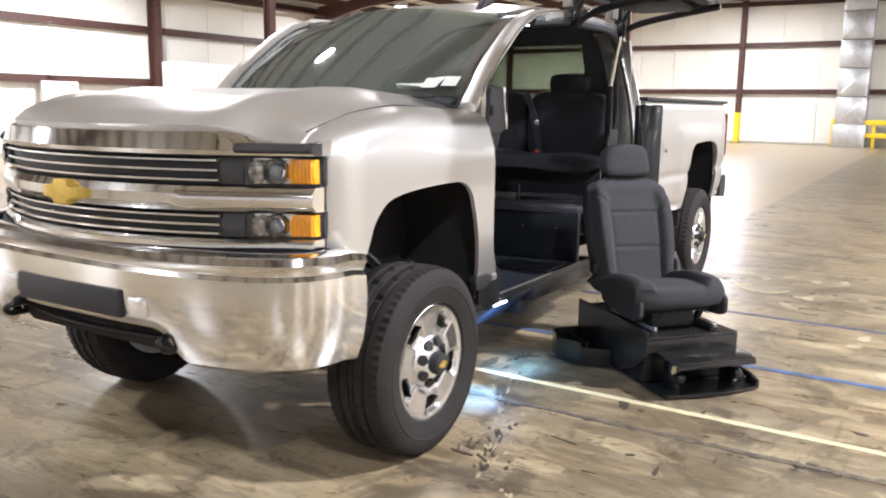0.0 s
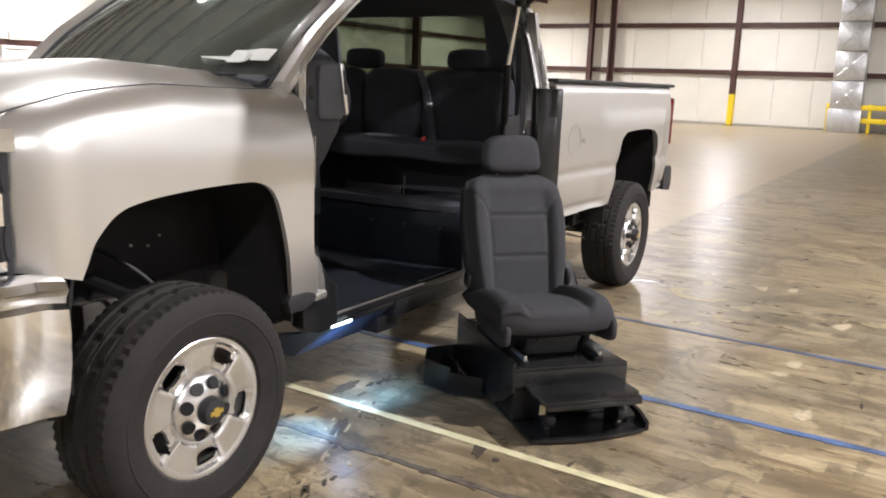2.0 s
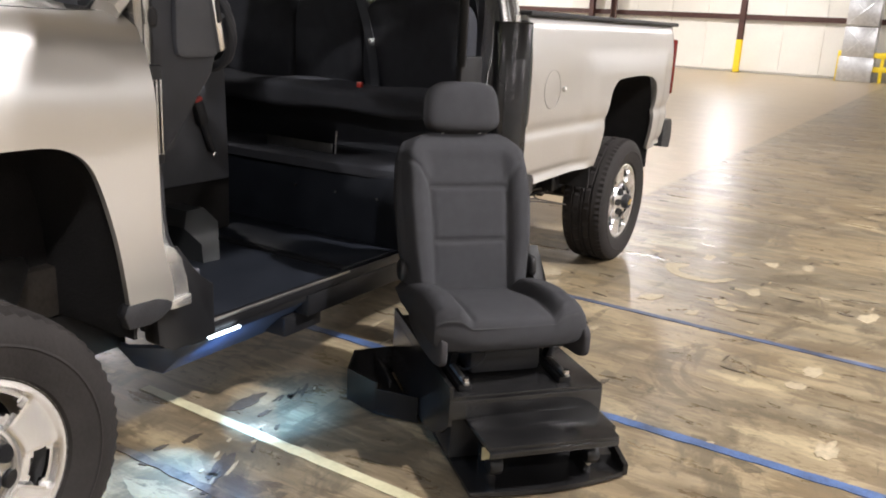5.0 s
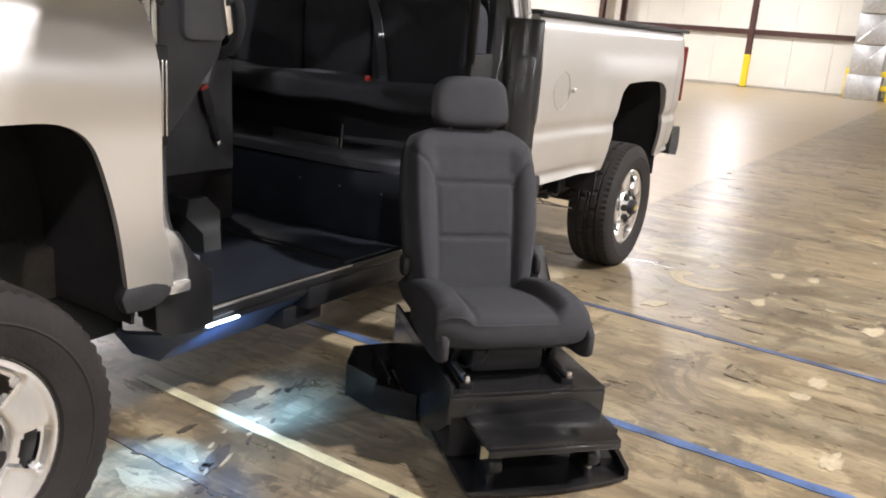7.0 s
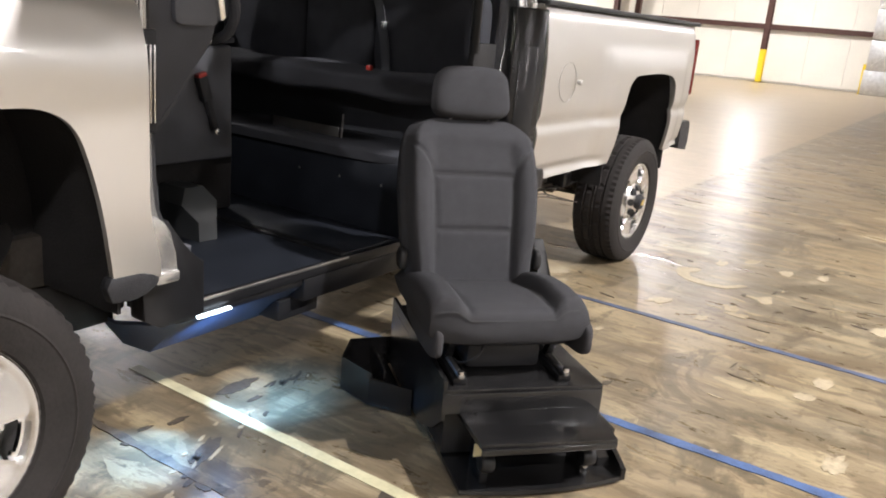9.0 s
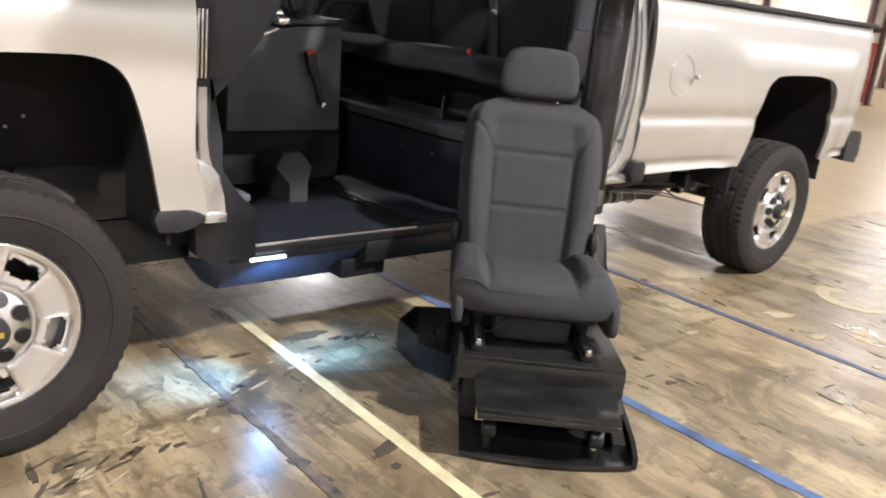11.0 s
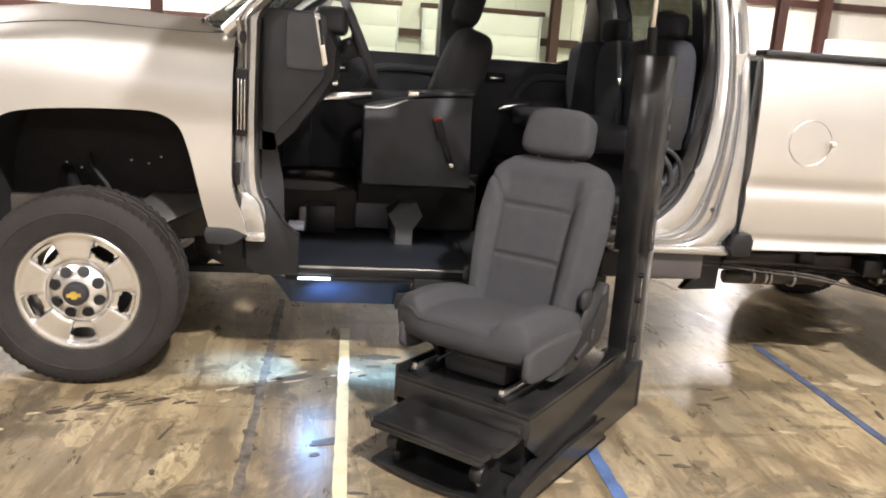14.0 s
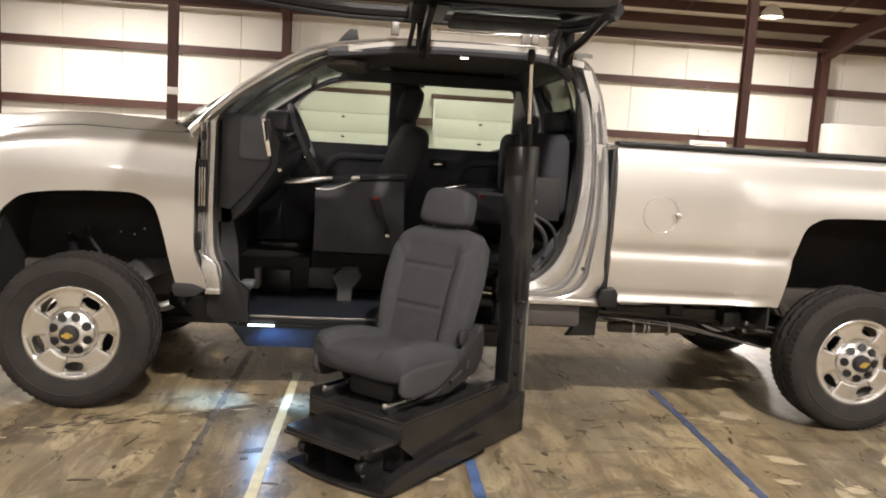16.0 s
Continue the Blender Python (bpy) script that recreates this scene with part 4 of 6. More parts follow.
def far_side():
    """Far side of the cab with its two window openings."""
    def blk(x0, x1, z0, z1):
        rows = []
        for z in spread(z0, z1, 6):
            rows.append([(x, cab_y(z), z) for x in (x0, (x0 + x1) / 2, x1)])
        return rows
    b = None
    for r in (blk(0.60, 2.58, 0.62, 1.345), blk(1.50, 1.70, 1.345, 1.80), blk(2.36, 2.56, 1.345, 1.80)):
        b = skin(r, 0.05, (0, 1, 0), b)
    b = prism([(1.5, 1.775), (1.7, 1.775), (2.56, 1.775), (2.50, 1.885), (1.5, 1.885)], 0.115, 0.17, "y", 0, b)
    b = skin([[(p[0], cab_y(p[1]) + 0.004, p[1]), (q[0], cab_y(q[1]) + 0.004, q[1])] for p, q in zip(FAR_ARC, FAR_EDGE)], 0.04, (0, 1, 0), b)
    return mirror(b)


part("far_side_body", far_side(), PAINT, truck)
for poly in ([(1.50, 1.345), (1.50, 1.775)] + [(x - 0.004, z + 0.004) for x, z in FAR_ARC[-2::-1]], [(1.70, 1.345), (2.36, 1.345), (2.36, 1.775), (1.70, 1.775)]):
    b = mirror(loft([[(p[0], cab_y(p[1]) + 0.02 + k, p[1]) for p in poly] for k in (0, 0.006)]))
    ob = part("far_window", b, PANE, truck, "tinted side window glass")
    ob.visible_shadow = False
for pts in ([(1.705, 1.775), (1.705, 1.69), (1.715, 1.745), (1.75, 1.768), (1.80, 1.775)], [(2.358, 1.775), (2.25, 1.775), (2.32, 1.765), (2.345, 1.745), (2.358, 1.69)], [(2.358, 1.345), (2.358, 1.46), (2.345, 1.40), (2.31, 1.372), (2.22, 1.345)]):
    part("window_corner", mirror(loft([[(x, cab_y(z) + 0.03 + k, z) for x, z in pts] for k in (0, 0.03)])), TRIM, truck)

# roof, windshield, back of the cab
rows = []
for y in spread(0.138, 2 * MID - 0.138, 25):
    d = abs(y - MID) / 0.792
    front = 1.26 - 0.16 * (1 - d ** 2)
    crown = 1.930 - 0.058 * d ** 2.5
    col = []
    for s in spread(0, 1, 22):
        x = front + (2.43 - front) * s
        col.append((x, y, crown - (0.085 - 0.04 * d ** 2) * (1 - smoothstep(0, 0.25, s)) - 0.05 * smoothstep(0.85, 1, s)))
    rows.append(col)
part("roof", skin(rows, 0.03, (0, 0, -1)), PAINT, truck)
PILLAR = [(0.515, 1.374)] + OUTER[4:10]
ws = []
for y in spread(0.185, 2 * MID - 0.185, 21):
    d = abs(y - MID) / 0.745
    xb, xt = 0.575 - 0.27 * (1 - d ** 2), 1.20 - 0.14 * (1 - d ** 2)
    col = []
    for s in spread(0, 1, 12):
        x = xb + (xt - xb) * s
        mid_z = 1.385 + 0.465 * s + 0.022 * math.sin(math.pi * s) + 0.02
        edge_z = lerp(PILLAR, 0.575 + 0.625 * s) - 0.022
        col.append((x, y + (MID - y) * 0.10 * s, mid_z + (edge_z - mid_z) * d ** 2))
    ws.append(col)
ob = part("windshield", skin(ws, 0.006), WINDSHIELD, truck, "large sloping windshield glass")
ob.visible_shadow = False
for s in (0, 1):
    pil, seal = [], []
    for p in spline([(x, 0, z) for x, z in PILLAR], 24):
        x, y, z = p.x, cab_y(p.z) + front_deep(p.x, p.z), p.z
        pil.append([(x + 0.012, y + 0.004, z - 0.020), (x - 0.002, y + 0.002, z - 0.002), (x - 0.010, y + 0.022, z + 0.010), (x - 0.012, y + 0.062, z + 0.008), (x - 0.004, y + 0.094, z - 0.012), (x + 0.012, y + 0.094, z - 0.036), (x + 0.022, y + 0.03, z - 0.036)])
        seal.append((x - 0.004, y + 0.097, z - 0.010))
    b = loft(pil)
    part("windshield_pillar", mirror(b) if s else b, PAINT, truck)
    b = tube(seal, 0.008, 6)
    part("windshield_seal", mirror(b) if s else b, BLACKPLASTIC, truck, "black windshield seal")
for s in (-1, 1):
    part("wiper", tube([(0.42, MID + s * 0.1, 1.395), (0.36, MID + s * 0.4, 1.40), (0.42, MID + s * 0.66, 1.405)], 0.008, 6), BLACKPLASTIC, truck)
part("antenna_fin", prism([(1.17, 1.855), (1.30, 1.895), (1.29, 1.945), (1.25, 1.945)], 0.46, 0.50, "y", 0.006), BLACKPLASTIC, truck, "black roof antenna fin")


def back_x(z):
    """Rear face of the cab: upright, leaning forward to the roof."""
    return lerp([(1.30, 2.555), (1.47, 2.540), (1.64, 2.512), (1.79, 2.455), (1.87, 2.385)], z)


def back_slab(y0, y1, z0, z1, thick, shift=0.0, bm=None):
    rows = [[(back_x(z) + shift, y, z), (back_x(z) + shift, y1 + y0 - y, z), (back_x(z) + shift - thick, y1 + y0 - y, z), (back_x(z) + shift - thick, y, z)] for z in spread(z0, z1, 8) for y in (y0,)]
    return loft(rows, bm=bm)


rear = None
for z0, z1, y0, y1 in ((0.62, 1.42, 0.05, 1.81), (1.78, 1.865, 0.17, 1.69), (1.42, 1.78, 0.10, 0.24), (1.42, 1.78, 1.62, 1.76)):
    rear = back_slab(y0, y1, z0, z1, 0.04, 0, rear)
part("cab_back", rear, PAINT, truck)
ob = part("rear_window", back_slab(0.235, 1.625, 1.41, 1.79, 0.006, -0.012), PRIVACY, truck, "tinted rear window glass")
ob.visible_shadow = False

# bed
ARCH_R = [(3.515, 0.64), (3.532, 0.75), (3.553, 0.90), (3.592, 1.042), (3.65, 1.096), (3.73, 1.117), (4.03, 1.126), (4.22, 1.118), (4.315, 1.096), (4.375, 1.05), (4.395, 0.92), (4.41, 0.75), (4.42, 0.66), (4.45, 0.64)]
ARCH_R = [(p.x, p.z) for p in spline([(x, 0, z) for x, z in ARCH_R], 60)]
BED0, BED1 = 2.612, 4.86


def bed_side():
    xs = sorted(set([round(x, 4) for x in spread(BED0, BED1, 46)] + [p[0] for p in ARCH_R]))
    rows = []
    for x in xs:
        lo = lerp([(BED0, 0.632), (3.50, 0.645)] + ARCH_R + [(BED1, 0.66)], x) if not 3.515 <= x <= 4.45 else lerp(ARCH_R, x)
        tail = 0.03 * smoothstep(4.7, BED1, x) ** 2
        col = []
        lip = smoothstep(3.47, 3.38, x) + smoothstep(4.47, 4.55, x)
        for k in range(53):
            z = lo + (1.425 - lo) * (k / 52) ** 1.25
            roll = max(0, (z - 1.365) / 0.06)
            fold = 0.009 * smoothstep(0.706, 0.684, z) - 0.022 * smoothstep(0.682, 0.63, z)
            col.append((x, side_y(x, z) + 0.012 + tail + 0.02 * roll ** 2 + lip * fold, z))
        rows.append(col)
    return skin(rows, 0.02, (0, 1, 0))


for flip in (False, True):
    b = bed_side()
    part("bed_side", mirror(b) if flip else b, PAINT, truck)
    b = box(BED0, BED1, 0.025, 0.12, 1.422, 1.445, 0.008)
    part("bed_rail_cap", mirror(b) if flip else b, BLACKPLASTIC, truck, "black plastic bed rail cap")
    b = box(BED0 + 0.01, BED1 - 0.02, 0.10, 0.13, 1.15, 1.425, 0.006)
    part("bed_inner_wall", mirror(b) if flip else b, PAINT, truck)
    b = box(BED1 - 0.030, BED1 + 0.004, 0.016, 0.06, 0.98, 1.34, 0.012)
    part("tail_lamp", mirror(b) if flip else b, make("red lamp lens", (0.11, 0.012, 0.010), 0.12), truck, "red tail lamp")
# black strip set into the gap between cab and bed to deepen its shade
part("bed_gap_shade", box(2.588, 2.608, 0.040, 0.30, 0.64, 1.40, 0.003), BLACKPLASTIC, truck)
part("bed_front", box(BED0 + 0.002, BED0 + 0.05, 0.06, 1.80, 0.66, 1.42, 0.006), PAINT, truck)
part("tailgate", box(BED1 - 0.06, BED1 - 0.005, 0.06, 1.80, 0.86, 1.44, 0.012), PAINT, truck)
for s in (0, 1):
    for a, c in ((BED0 + 0.05, 3.42), (4.48, BED1 - 0.05)):
        b = box(a, c, 0.125, 0.489, 0.83, 0.86, 0.004)
        part("bed_floor_side", mirror(b) if s else b, STEEL, truck)
    b = box(3.42, 4.48, 0.125, 0.495, 1.145, 1.165, 0.008)
    b = box(3.42, 4.48, 0.485, 0.495, 0.86, 1.145, 0.002, b)
    b = box(3.42, 3.43, 0.125, 0.485, 0.86, 1.145, 0.002, b)
    b = box(4.47, 4.48, 0.125, 0.485, 0.86, 1.145, 0.002, b)
    part("wheel_tub", mirror(b) if s else b, PAINT, truck)
part("bed_floor", box(BED0, BED1 - 0.04, 0.49, 1.37, 0.83, 0.86, 0.004), STEEL, truck)
rb = [[(x + 0.03, y, z) for x, z in ((BED1 - 0.03, 0.62), (BED1 + 0.14, 0.60), (BED1 + 0.17, 0.66), (BED1 + 0.16, 0.77), (BED1 + 0.13, 0.80), (BED1 - 0.03, 0.80))] for y in (0.03, 0.2, 1.66, 1.83)]
rb[0] = [(x - 0.06, y, z) for x, y, z in rb[0]]
rb[-1] = [(x - 0.06, y, z) for x, y, z in rb[-1]]
part("rear_bumper", loft(rb), BLACKPLASTIC, truck, "black rear step bumper")
ring_ = [(2.848 + 0.091 * math.cos(a), side_y(2.85, 1.09 + 0.091 * math.sin(a)) + 0.0105, 1.09 + 0.091 * math.sin(a)) for a in spread(0, 2 * math.pi, 49)[:-1]]
part("fuel_door_gap", tube(ring_, 0.0012, 6, closed=True), STEEL, truck, "thin round gap of the fuel door")
part("fuel_door_catch", pillow(2.915, 2.945, -0.036, -0.01, 1.078, 1.104, 2.5, 6), PAINT, truck)
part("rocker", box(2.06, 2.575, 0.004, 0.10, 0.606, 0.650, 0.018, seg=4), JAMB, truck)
part("rocker", mirror(box(0.62, 2.575, -0.012, 0.10, 0.57, 0.70, 0.02)), PAINT, truck)
foot = prism([(0.585, 0.777), (0.617, 0.766), (0.645, 0.747), (0.668, 0.715), (0.678, 0.657), (0.683, 0.605), (0.682, 0.578), (0.615, 0.575), (0.598, 0.615), (0.592, 0.68)], 0.083, 0.15, "y", 0.010)
foot = box(0.612, 0.688, 0.074, 0.15, 0.576, 0.612, 0.009, foot)
part("fender_foot", foot, JAMB, truck, "bright bare curved sill stub")
part("fender_guard", prism([(0.453, 0.607), (0.466, 0.634), (0.554, 0.634), (0.591, 0.612), (0.610, 0.611), (0.606, 0.592), (0.570, 0.570), (0.534, 0.562), (0.468, 0.566)], 0.060, 0.095, "y", 0.006), BLACKPLASTIC, truck, "black plastic splash guard")
hb = part("door_hinge", box(0.566, 0.612, 0.070, 0.10, 0.985, 1.235, 0.004), BLACKMETAL, truck, "black slotted upper door hinge")
for x in (0.578, 0.590, 0.602):
    part("hinge_slot", box(x - 0.003, x + 0.003, 0.066, 0.072, 1.01, 1.20, 0.001), JAMB, hb)
part("door_hinge", box(0.566, 0.588, 0.070, 0.10, 0.80, 0.885, 0.004), BLACKMETAL, truck, "black lower door hinge stub")
part("rubber_plug", pillow(0.580, 0.606, 0.066, 0.085, 1.325, 1.375, 2.5, 6), BLACKPLASTIC, truck)
part("jamb_hole", lathe([(0.001, 0.0), (0.007, 0.0), (0.007, 0.004), (0.001, 0.004)], 12, pose(0.604, 0.088, 0.745, 90, 0, 0)), BLACKPLASTIC, truck)
part("jamb_hole", lathe([(0.001, 0.0), (0.009, 0.0), (0.009, 0.006), (0.001, 0.006)], 12, pose(2.475, 0.012, 0.80, 90, 0, 0)), BLACKPLASTIC, truck)
part("bed_bracket", prism([(2.552, 0.655), (2.576, 0.706), (2.640, 0.709), (2.657, 0.682), (2.652, 0.618), (2.570, 0.614)], -0.026, 0.06, "y", 0.006), BLACKMETAL, truck)

# chassis
for s in (0, 1):
    for nm, a, c, y0, y1, z0, z1 in (("frame_rail", -0.75, 0.62, 0.42, 0.50, 0.50, 0.66), ("frame_rail", 2.1, 4.9, 0.42, 0.50, 0.52, 0.68)):
        b = box(a, c, y0, y1, z0, z1, 0.01)
        part(nm, mirror(b) if s else b, CHASSIS, truck)
    for k in range(3):
        leaf = [(x, 0.30, z - 0.020 * k) for x, z in ((3.20 + 0.14 * k, 0.57 - 0.045 * k), (3.55, 0.485), (BASE, 0.455), (4.3, 0.48), (4.70 - 0.14 * k, 0.60 - 0.045 * k))]
        b = skin([[(p.x, p.y, p.z), (p.x, p.y + 0.065, p.z)] for p in spline(leaf, 22)], 0.012, (0, 0, -1))
        part("spring_leaf", mirror(b) if s else b, CHASSIS, truck, "dusty steel spring leaf")
    hang = prism([(3.14, 0.66), (3.30, 0.66), (3.26, 0.53), (3.18, 0.52)], 0.28, 0.385, "y", 0.008)
    part("spring_hanger", mirror(hang) if s else hang, CHASSIS, truck)
    outer = box(2.10, 3.30, 0.255, 0.275, 0.515, 0.575, 0.006)
    part("running_rail", mirror(outer) if s else outer, CHASSIS, truck, "dusty brown rail below the bed")
    shock = tube([(3.62, 0.34, 0.74), (3.80, 0.30, 0.42)], 0.030, 10)
    part("shock_absorber", mirror(shock) if s else shock, CHASSIS, truck)
    spr = tube(spline([(3.25, 0.40, 0.58), (3.6, 0.40, 0.44), (BASE, 0.40, 0.40), (4.3, 0.40, 0.46), (4.7, 0.40, 0.62)], 20), 0.03, 6, flat=0.8)
    part("axle_link", mirror(spr) if s else spr, CHASSIS, truck)
    rod = tube([(2.62, 0.14, 0.545), (3.4, 0.20, 0.50), (3.9, 0.30, 0.46)], 0.007, 6)
    part("brake_line", mirror(rod) if s else rod, BLACKMETAL, truck)
part("rear_axle", tube([(BASE, 0.1, 0.40), (BASE, 1.76, 0.40)], 0.055, 12), BLACKMETAL, truck)
part("differential", pillow(BASE - 0.2, BASE + 0.2, MID - 0.2, MID + 0.2, 0.22, 0.58, 2.4, 8), BLACKMETAL, truck)
part("front_axle", tube([(0.02, 0.1, 0.40), (0.02, 1.76, 0.40)], 0.06, 12), BLACKMETAL, truck)
part("exhaust_pipe", tube(spline([(1.9, 0.62, 0.50), (2.6, 0.55, 0.50), (3.2, 0.6, 0.52), (3.7, 1.2, 0.66), (4.6, 1.3, 0.6)], 30), 0.045, 12), STEEL, truck, "stained exhaust pipe")
part("muffler", lathe([(0.001, -0.36), (0.085, -0.36), (0.10, -0.33), (0.10, 0.33), (0.085, 0.36), (0.001, 0.36)], 20, pose(2.95, 0.55, 0.52, 0, 90, 0)), STEEL, truck)
part("fuel_tank", box(2.65, 3.4, 0.62, 1.3, 0.50, 0.80, 0.05), BLACKPLASTIC, truck)
part("engine_block", box(-0.65, 0.45, 0.5, 1.36, 0.55, 1.15, 0.05), BLACKMETAL, truck)
part("driveshaft", tube([(1.9, MID, 0.55), (BASE - 0.2, MID, 0.45)], 0.045, 12), BLACKMETAL, truck)


# what shows inside the front wheel well and below the bed
for s in (0, 1):
    for nm, b, mat in (
        ("control_arm", loft([[(0.10, 0.20, 0.58), (0.22, 0.20, 0.58), (0.22, 0.24, 0.61), (0.10, 0.24, 0.61)], [(0.20, 0.44, 0.66), (0.44, 0.44, 0.66), (0.44, 0.47, 0.70), (0.20, 0.47, 0.70)]]), STEEL),
        ("control_arm", tube([(-0.05, 0.24, 0.70), (-0.16, 0.46, 0.78)], 0.022, 8), BLACKMETAL),
        ("tie_rod", tube([(-0.12, 0.20, 0.42), (-0.18, 0.55, 0.45)], 0.014, 8), STEEL),
        ("brake_hose", tube(spline([(0.02, 0.24, 0.56), (0.06, 0.28, 0.70), (-0.02, 0.34, 0.80), (-0.06, 0.44, 0.84)], 16), 0.008, 6), BLACKPLASTIC)):
        part(nm, mirror(b) if s else b, mat, truck)
    for x, z in ((-0.16, 0.80), (-0.10, 0.78), (0.10, 0.82), (0.17, 0.81), (0.22, 0.84)):
        b = lathe([(0.001, 0.008), (0.0045, 0.007), (0.005, 0.0), (0.001, 0.0)], 8, pose(x, 0.456, z, 90, 0, 0))
        part("liner_clip", mirror(b) if s else b, STEEL, truck, "small bright liner clip")
for x0, x1, y0, y1, z0, z1 in ((2.66, 2.74, 0.20, 0.44, 0.50, 0.60), (3.02, 3.10, 0.22, 0.44, 0.52, 0.60), (3.30, 3.40, 0.16, 0.44, 0.50, 0.58)):
    part("frame_bracket", box(x0, x1, y0, y1, z0, z1, 0.012), BLACKMETAL, truck)
part("parking_brake_cable", tube(spline([(2.60, 0.10, 0.565), (2.85, 0.16, 0.555), (3.10, 0.20, 0.53), (3.38, 0.24, 0.50), (3.62, 0.30, 0.43)], 26), 0.007, 6), CHASSIS, truck)
part("parking_brake_cable", tube(spline([(2.60, 0.12, 0.535), (2.9, 0.20, 0.52), (3.2, 0.26, 0.50), (3.5, 0.33, 0.40)], 22), 0.006, 6), BLACKMETAL, truck)
part("heat_shield", box(2.62, 3.28, 0.40, 0.42, 0.55, 0.66, 0.01), STEEL, truck, "stained metal heat shield")
part("wire_harness", tube(spline([(2.62, 0.18, 0.60), (2.8, 0.22, 0.615), (3.0, 0.2, 0.60), (3.2, 0.24, 0.61), (3.4, 0.22, 0.58)], 26), 0.012, 7), BLACKPLASTIC, truck)


# the nose sits a little higher and further out than the wheel arches
for ob in truck.children_recursive:
    if ob.type == "MESH" and ob.name.split(".")[0] in NOSE_PARTS:
        for v in ob.data.vertices:
            f = smoothstep(-0.28, -0.50, v.co.x)
            lift_ = 0.052 * f + 0.045 * (smoothstep(0.45, -0.25, v.co.x) - f) * smoothstep(1.10, 1.25, v.co.z)
            v.co.x -= 0.040 * f
            v.co.y = MID + (v.co.y - MID) * (1 + 0.018 * f)
            v.co.z += max(0.0, lift_)


# ---- wheels ----
def tyre_mesh():
    prof = [(0.223, 0.10), (0.236, 0.122), (0.275, 0.134), (0.318, 0.136), (0.343, 0.129), (0.358, 0.120), (0.370, 0.112)]
    n = 132
    loops = []
    tread = [(0.1, 0), (0.066, 1), (0.058, 2), (0.03, 2), (0.022, 1)]
    pr = [(r, h, 0) for r, h in prof[:3]] + [(0.300, 0.1365, 0), (0.304, 0.1395, 0), (0.309, 0.1365, 0)] + [(r, h, 0) for r, h in prof[3:-1]] + [(0.370, 0.112, 3)] + [(TYRE_R - 0.002, 0.098, 3), (TYRE_R, 0.080, 3), (TYRE_R + 0.001, 0.062, 0), (TYRE_R - 0.010, 0.058, 0), (TYRE_R - 0.010, 0.050, 0), (TYRE_R + 0.002, 0.046, 1), (TYRE_R + 0.002, 0.018, 1), (TYRE_R - 0.010, 0.014, 0), (TYRE_R - 0.010, 0.006, 0), (TYRE_R + 0.002, 0.002, 1)]
    full = pr + [(r, -h, k) for r, h, k in reversed(pr)]
    for r, h, k in full:
        loop = []
        for i in range(n):
            a = 2 * math.pi * i / n
            rr = r
            if k == 3 and i % 2 == 1:
                rr -= 0.007
            if k == 1 and (i + (2 if h > 0 else 0)) % 6 == 0:
                rr -= 0.009
            loop.append((rr * math.cos(a), rr * math.sin(a), h))
        loops.append(loop)
    loops.append(loops[0])
    b = loft(loops, caps=False)
    bmesh.ops.remove_doubles(b, verts=b.verts[:], dist=1e-6)
    return b


def rim_face():
    """Five broad spokes with an oval window between each pair, as one cast face; outer side at +z."""
    n = 150
    rings = [(0.045, 0.082), (0.060, 0.080), (0.085, 0.070), (0.105, 0.060), (0.114, 0.054), (0.118, 0.044), (0.123, 0.044), (0.127, 0.056), (0.135, 0.060)]
    rings += [(0.145 + 0.0085 * k, 0.060) for k in range(9)] + [(0.222, 0.061), (0.230, 0.064), (0.238, 0.064), (0.244, 0.060), (0.246, 0.052)]

    def height(r, h, a):
        k = (math.degrees(a) - 90) % 72
        k = min(k, 72 - k)
        spoke = smoothstep(23, 19.5, k)
        if 0.130 < r < 0.220:
            h = h - 0.013 * (1 - spoke)
        return h
    b = bmesh.new()
    rows = [[b.verts.new((r * math.cos(2 * math.pi * i / n), r * math.sin(2 * math.pi * i / n), height(r, h, 2 * math.pi * i / n))) for i in range(n)] for r, h in rings]
    for p in range(len(rings) - 1):
        rm = (rings[p][0] + rings[p + 1][0]) / 2
        for i in range(n):
            a = 360 * (i + 0.5) / n
            k = (a - 54) % 72
            k = min(k, 72 - k)
            if (k / 14.5) ** 2.6 + (abs(rm - 0.180) / 0.026) ** 2.6 < 1:
                continue
            j = (i + 1) % n
            b.faces.new((rows[p][i], rows[p][j], rows[p + 1][j], rows[p + 1][i]))
    bmesh.ops.recalc_face_normals(b, faces=b.faces[:])
    bmesh.ops.solidify(b, geom=b.faces[:], thickness=0.014)
    return b


wheel = thing("wheel_master")
wheel.name = "wheel"
wheel.parent = truck
part("tyre", tyre_mesh(), RUBBER, wheel, "black all-season tyre with chunky tread", 25)
rb_ = rim_face()
rb_.transform(Matrix.Translation((0, 0, 0.050)) @ Matrix.Diagonal((0.945, 0.945, 1, 1)))
part("rim", rb_, ALLOY, wheel, "polished five-spoke alloy rim")
part("barrel", lathe([(0.236, 0.112), (0.228, 0.06), (0.212, 0.03), (0.208, -0.10), (0.236, -0.112), (0.230, -0.112), (0.200, -0.10), (0.200, 0.03), (0.222, 0.06), (0.230, 0.112)], 60, closed=True), STEEL, wheel)
part("brake_disc", lathe([(0.03, -0.03), (0.175, -0.03), (0.175, -0.005), (0.05, 0.0), (0.03, 0.0)], 40), BLACKMETAL, wheel)
part("centre_cap", lathe([(0.001, 0.166), (0.030, 0.165), (0.040, 0.161), (0.045, 0.150), (0.047, 0.10), (0.001, 0.10)], 32), BLACKPLASTIC, wheel, "black centre cap")
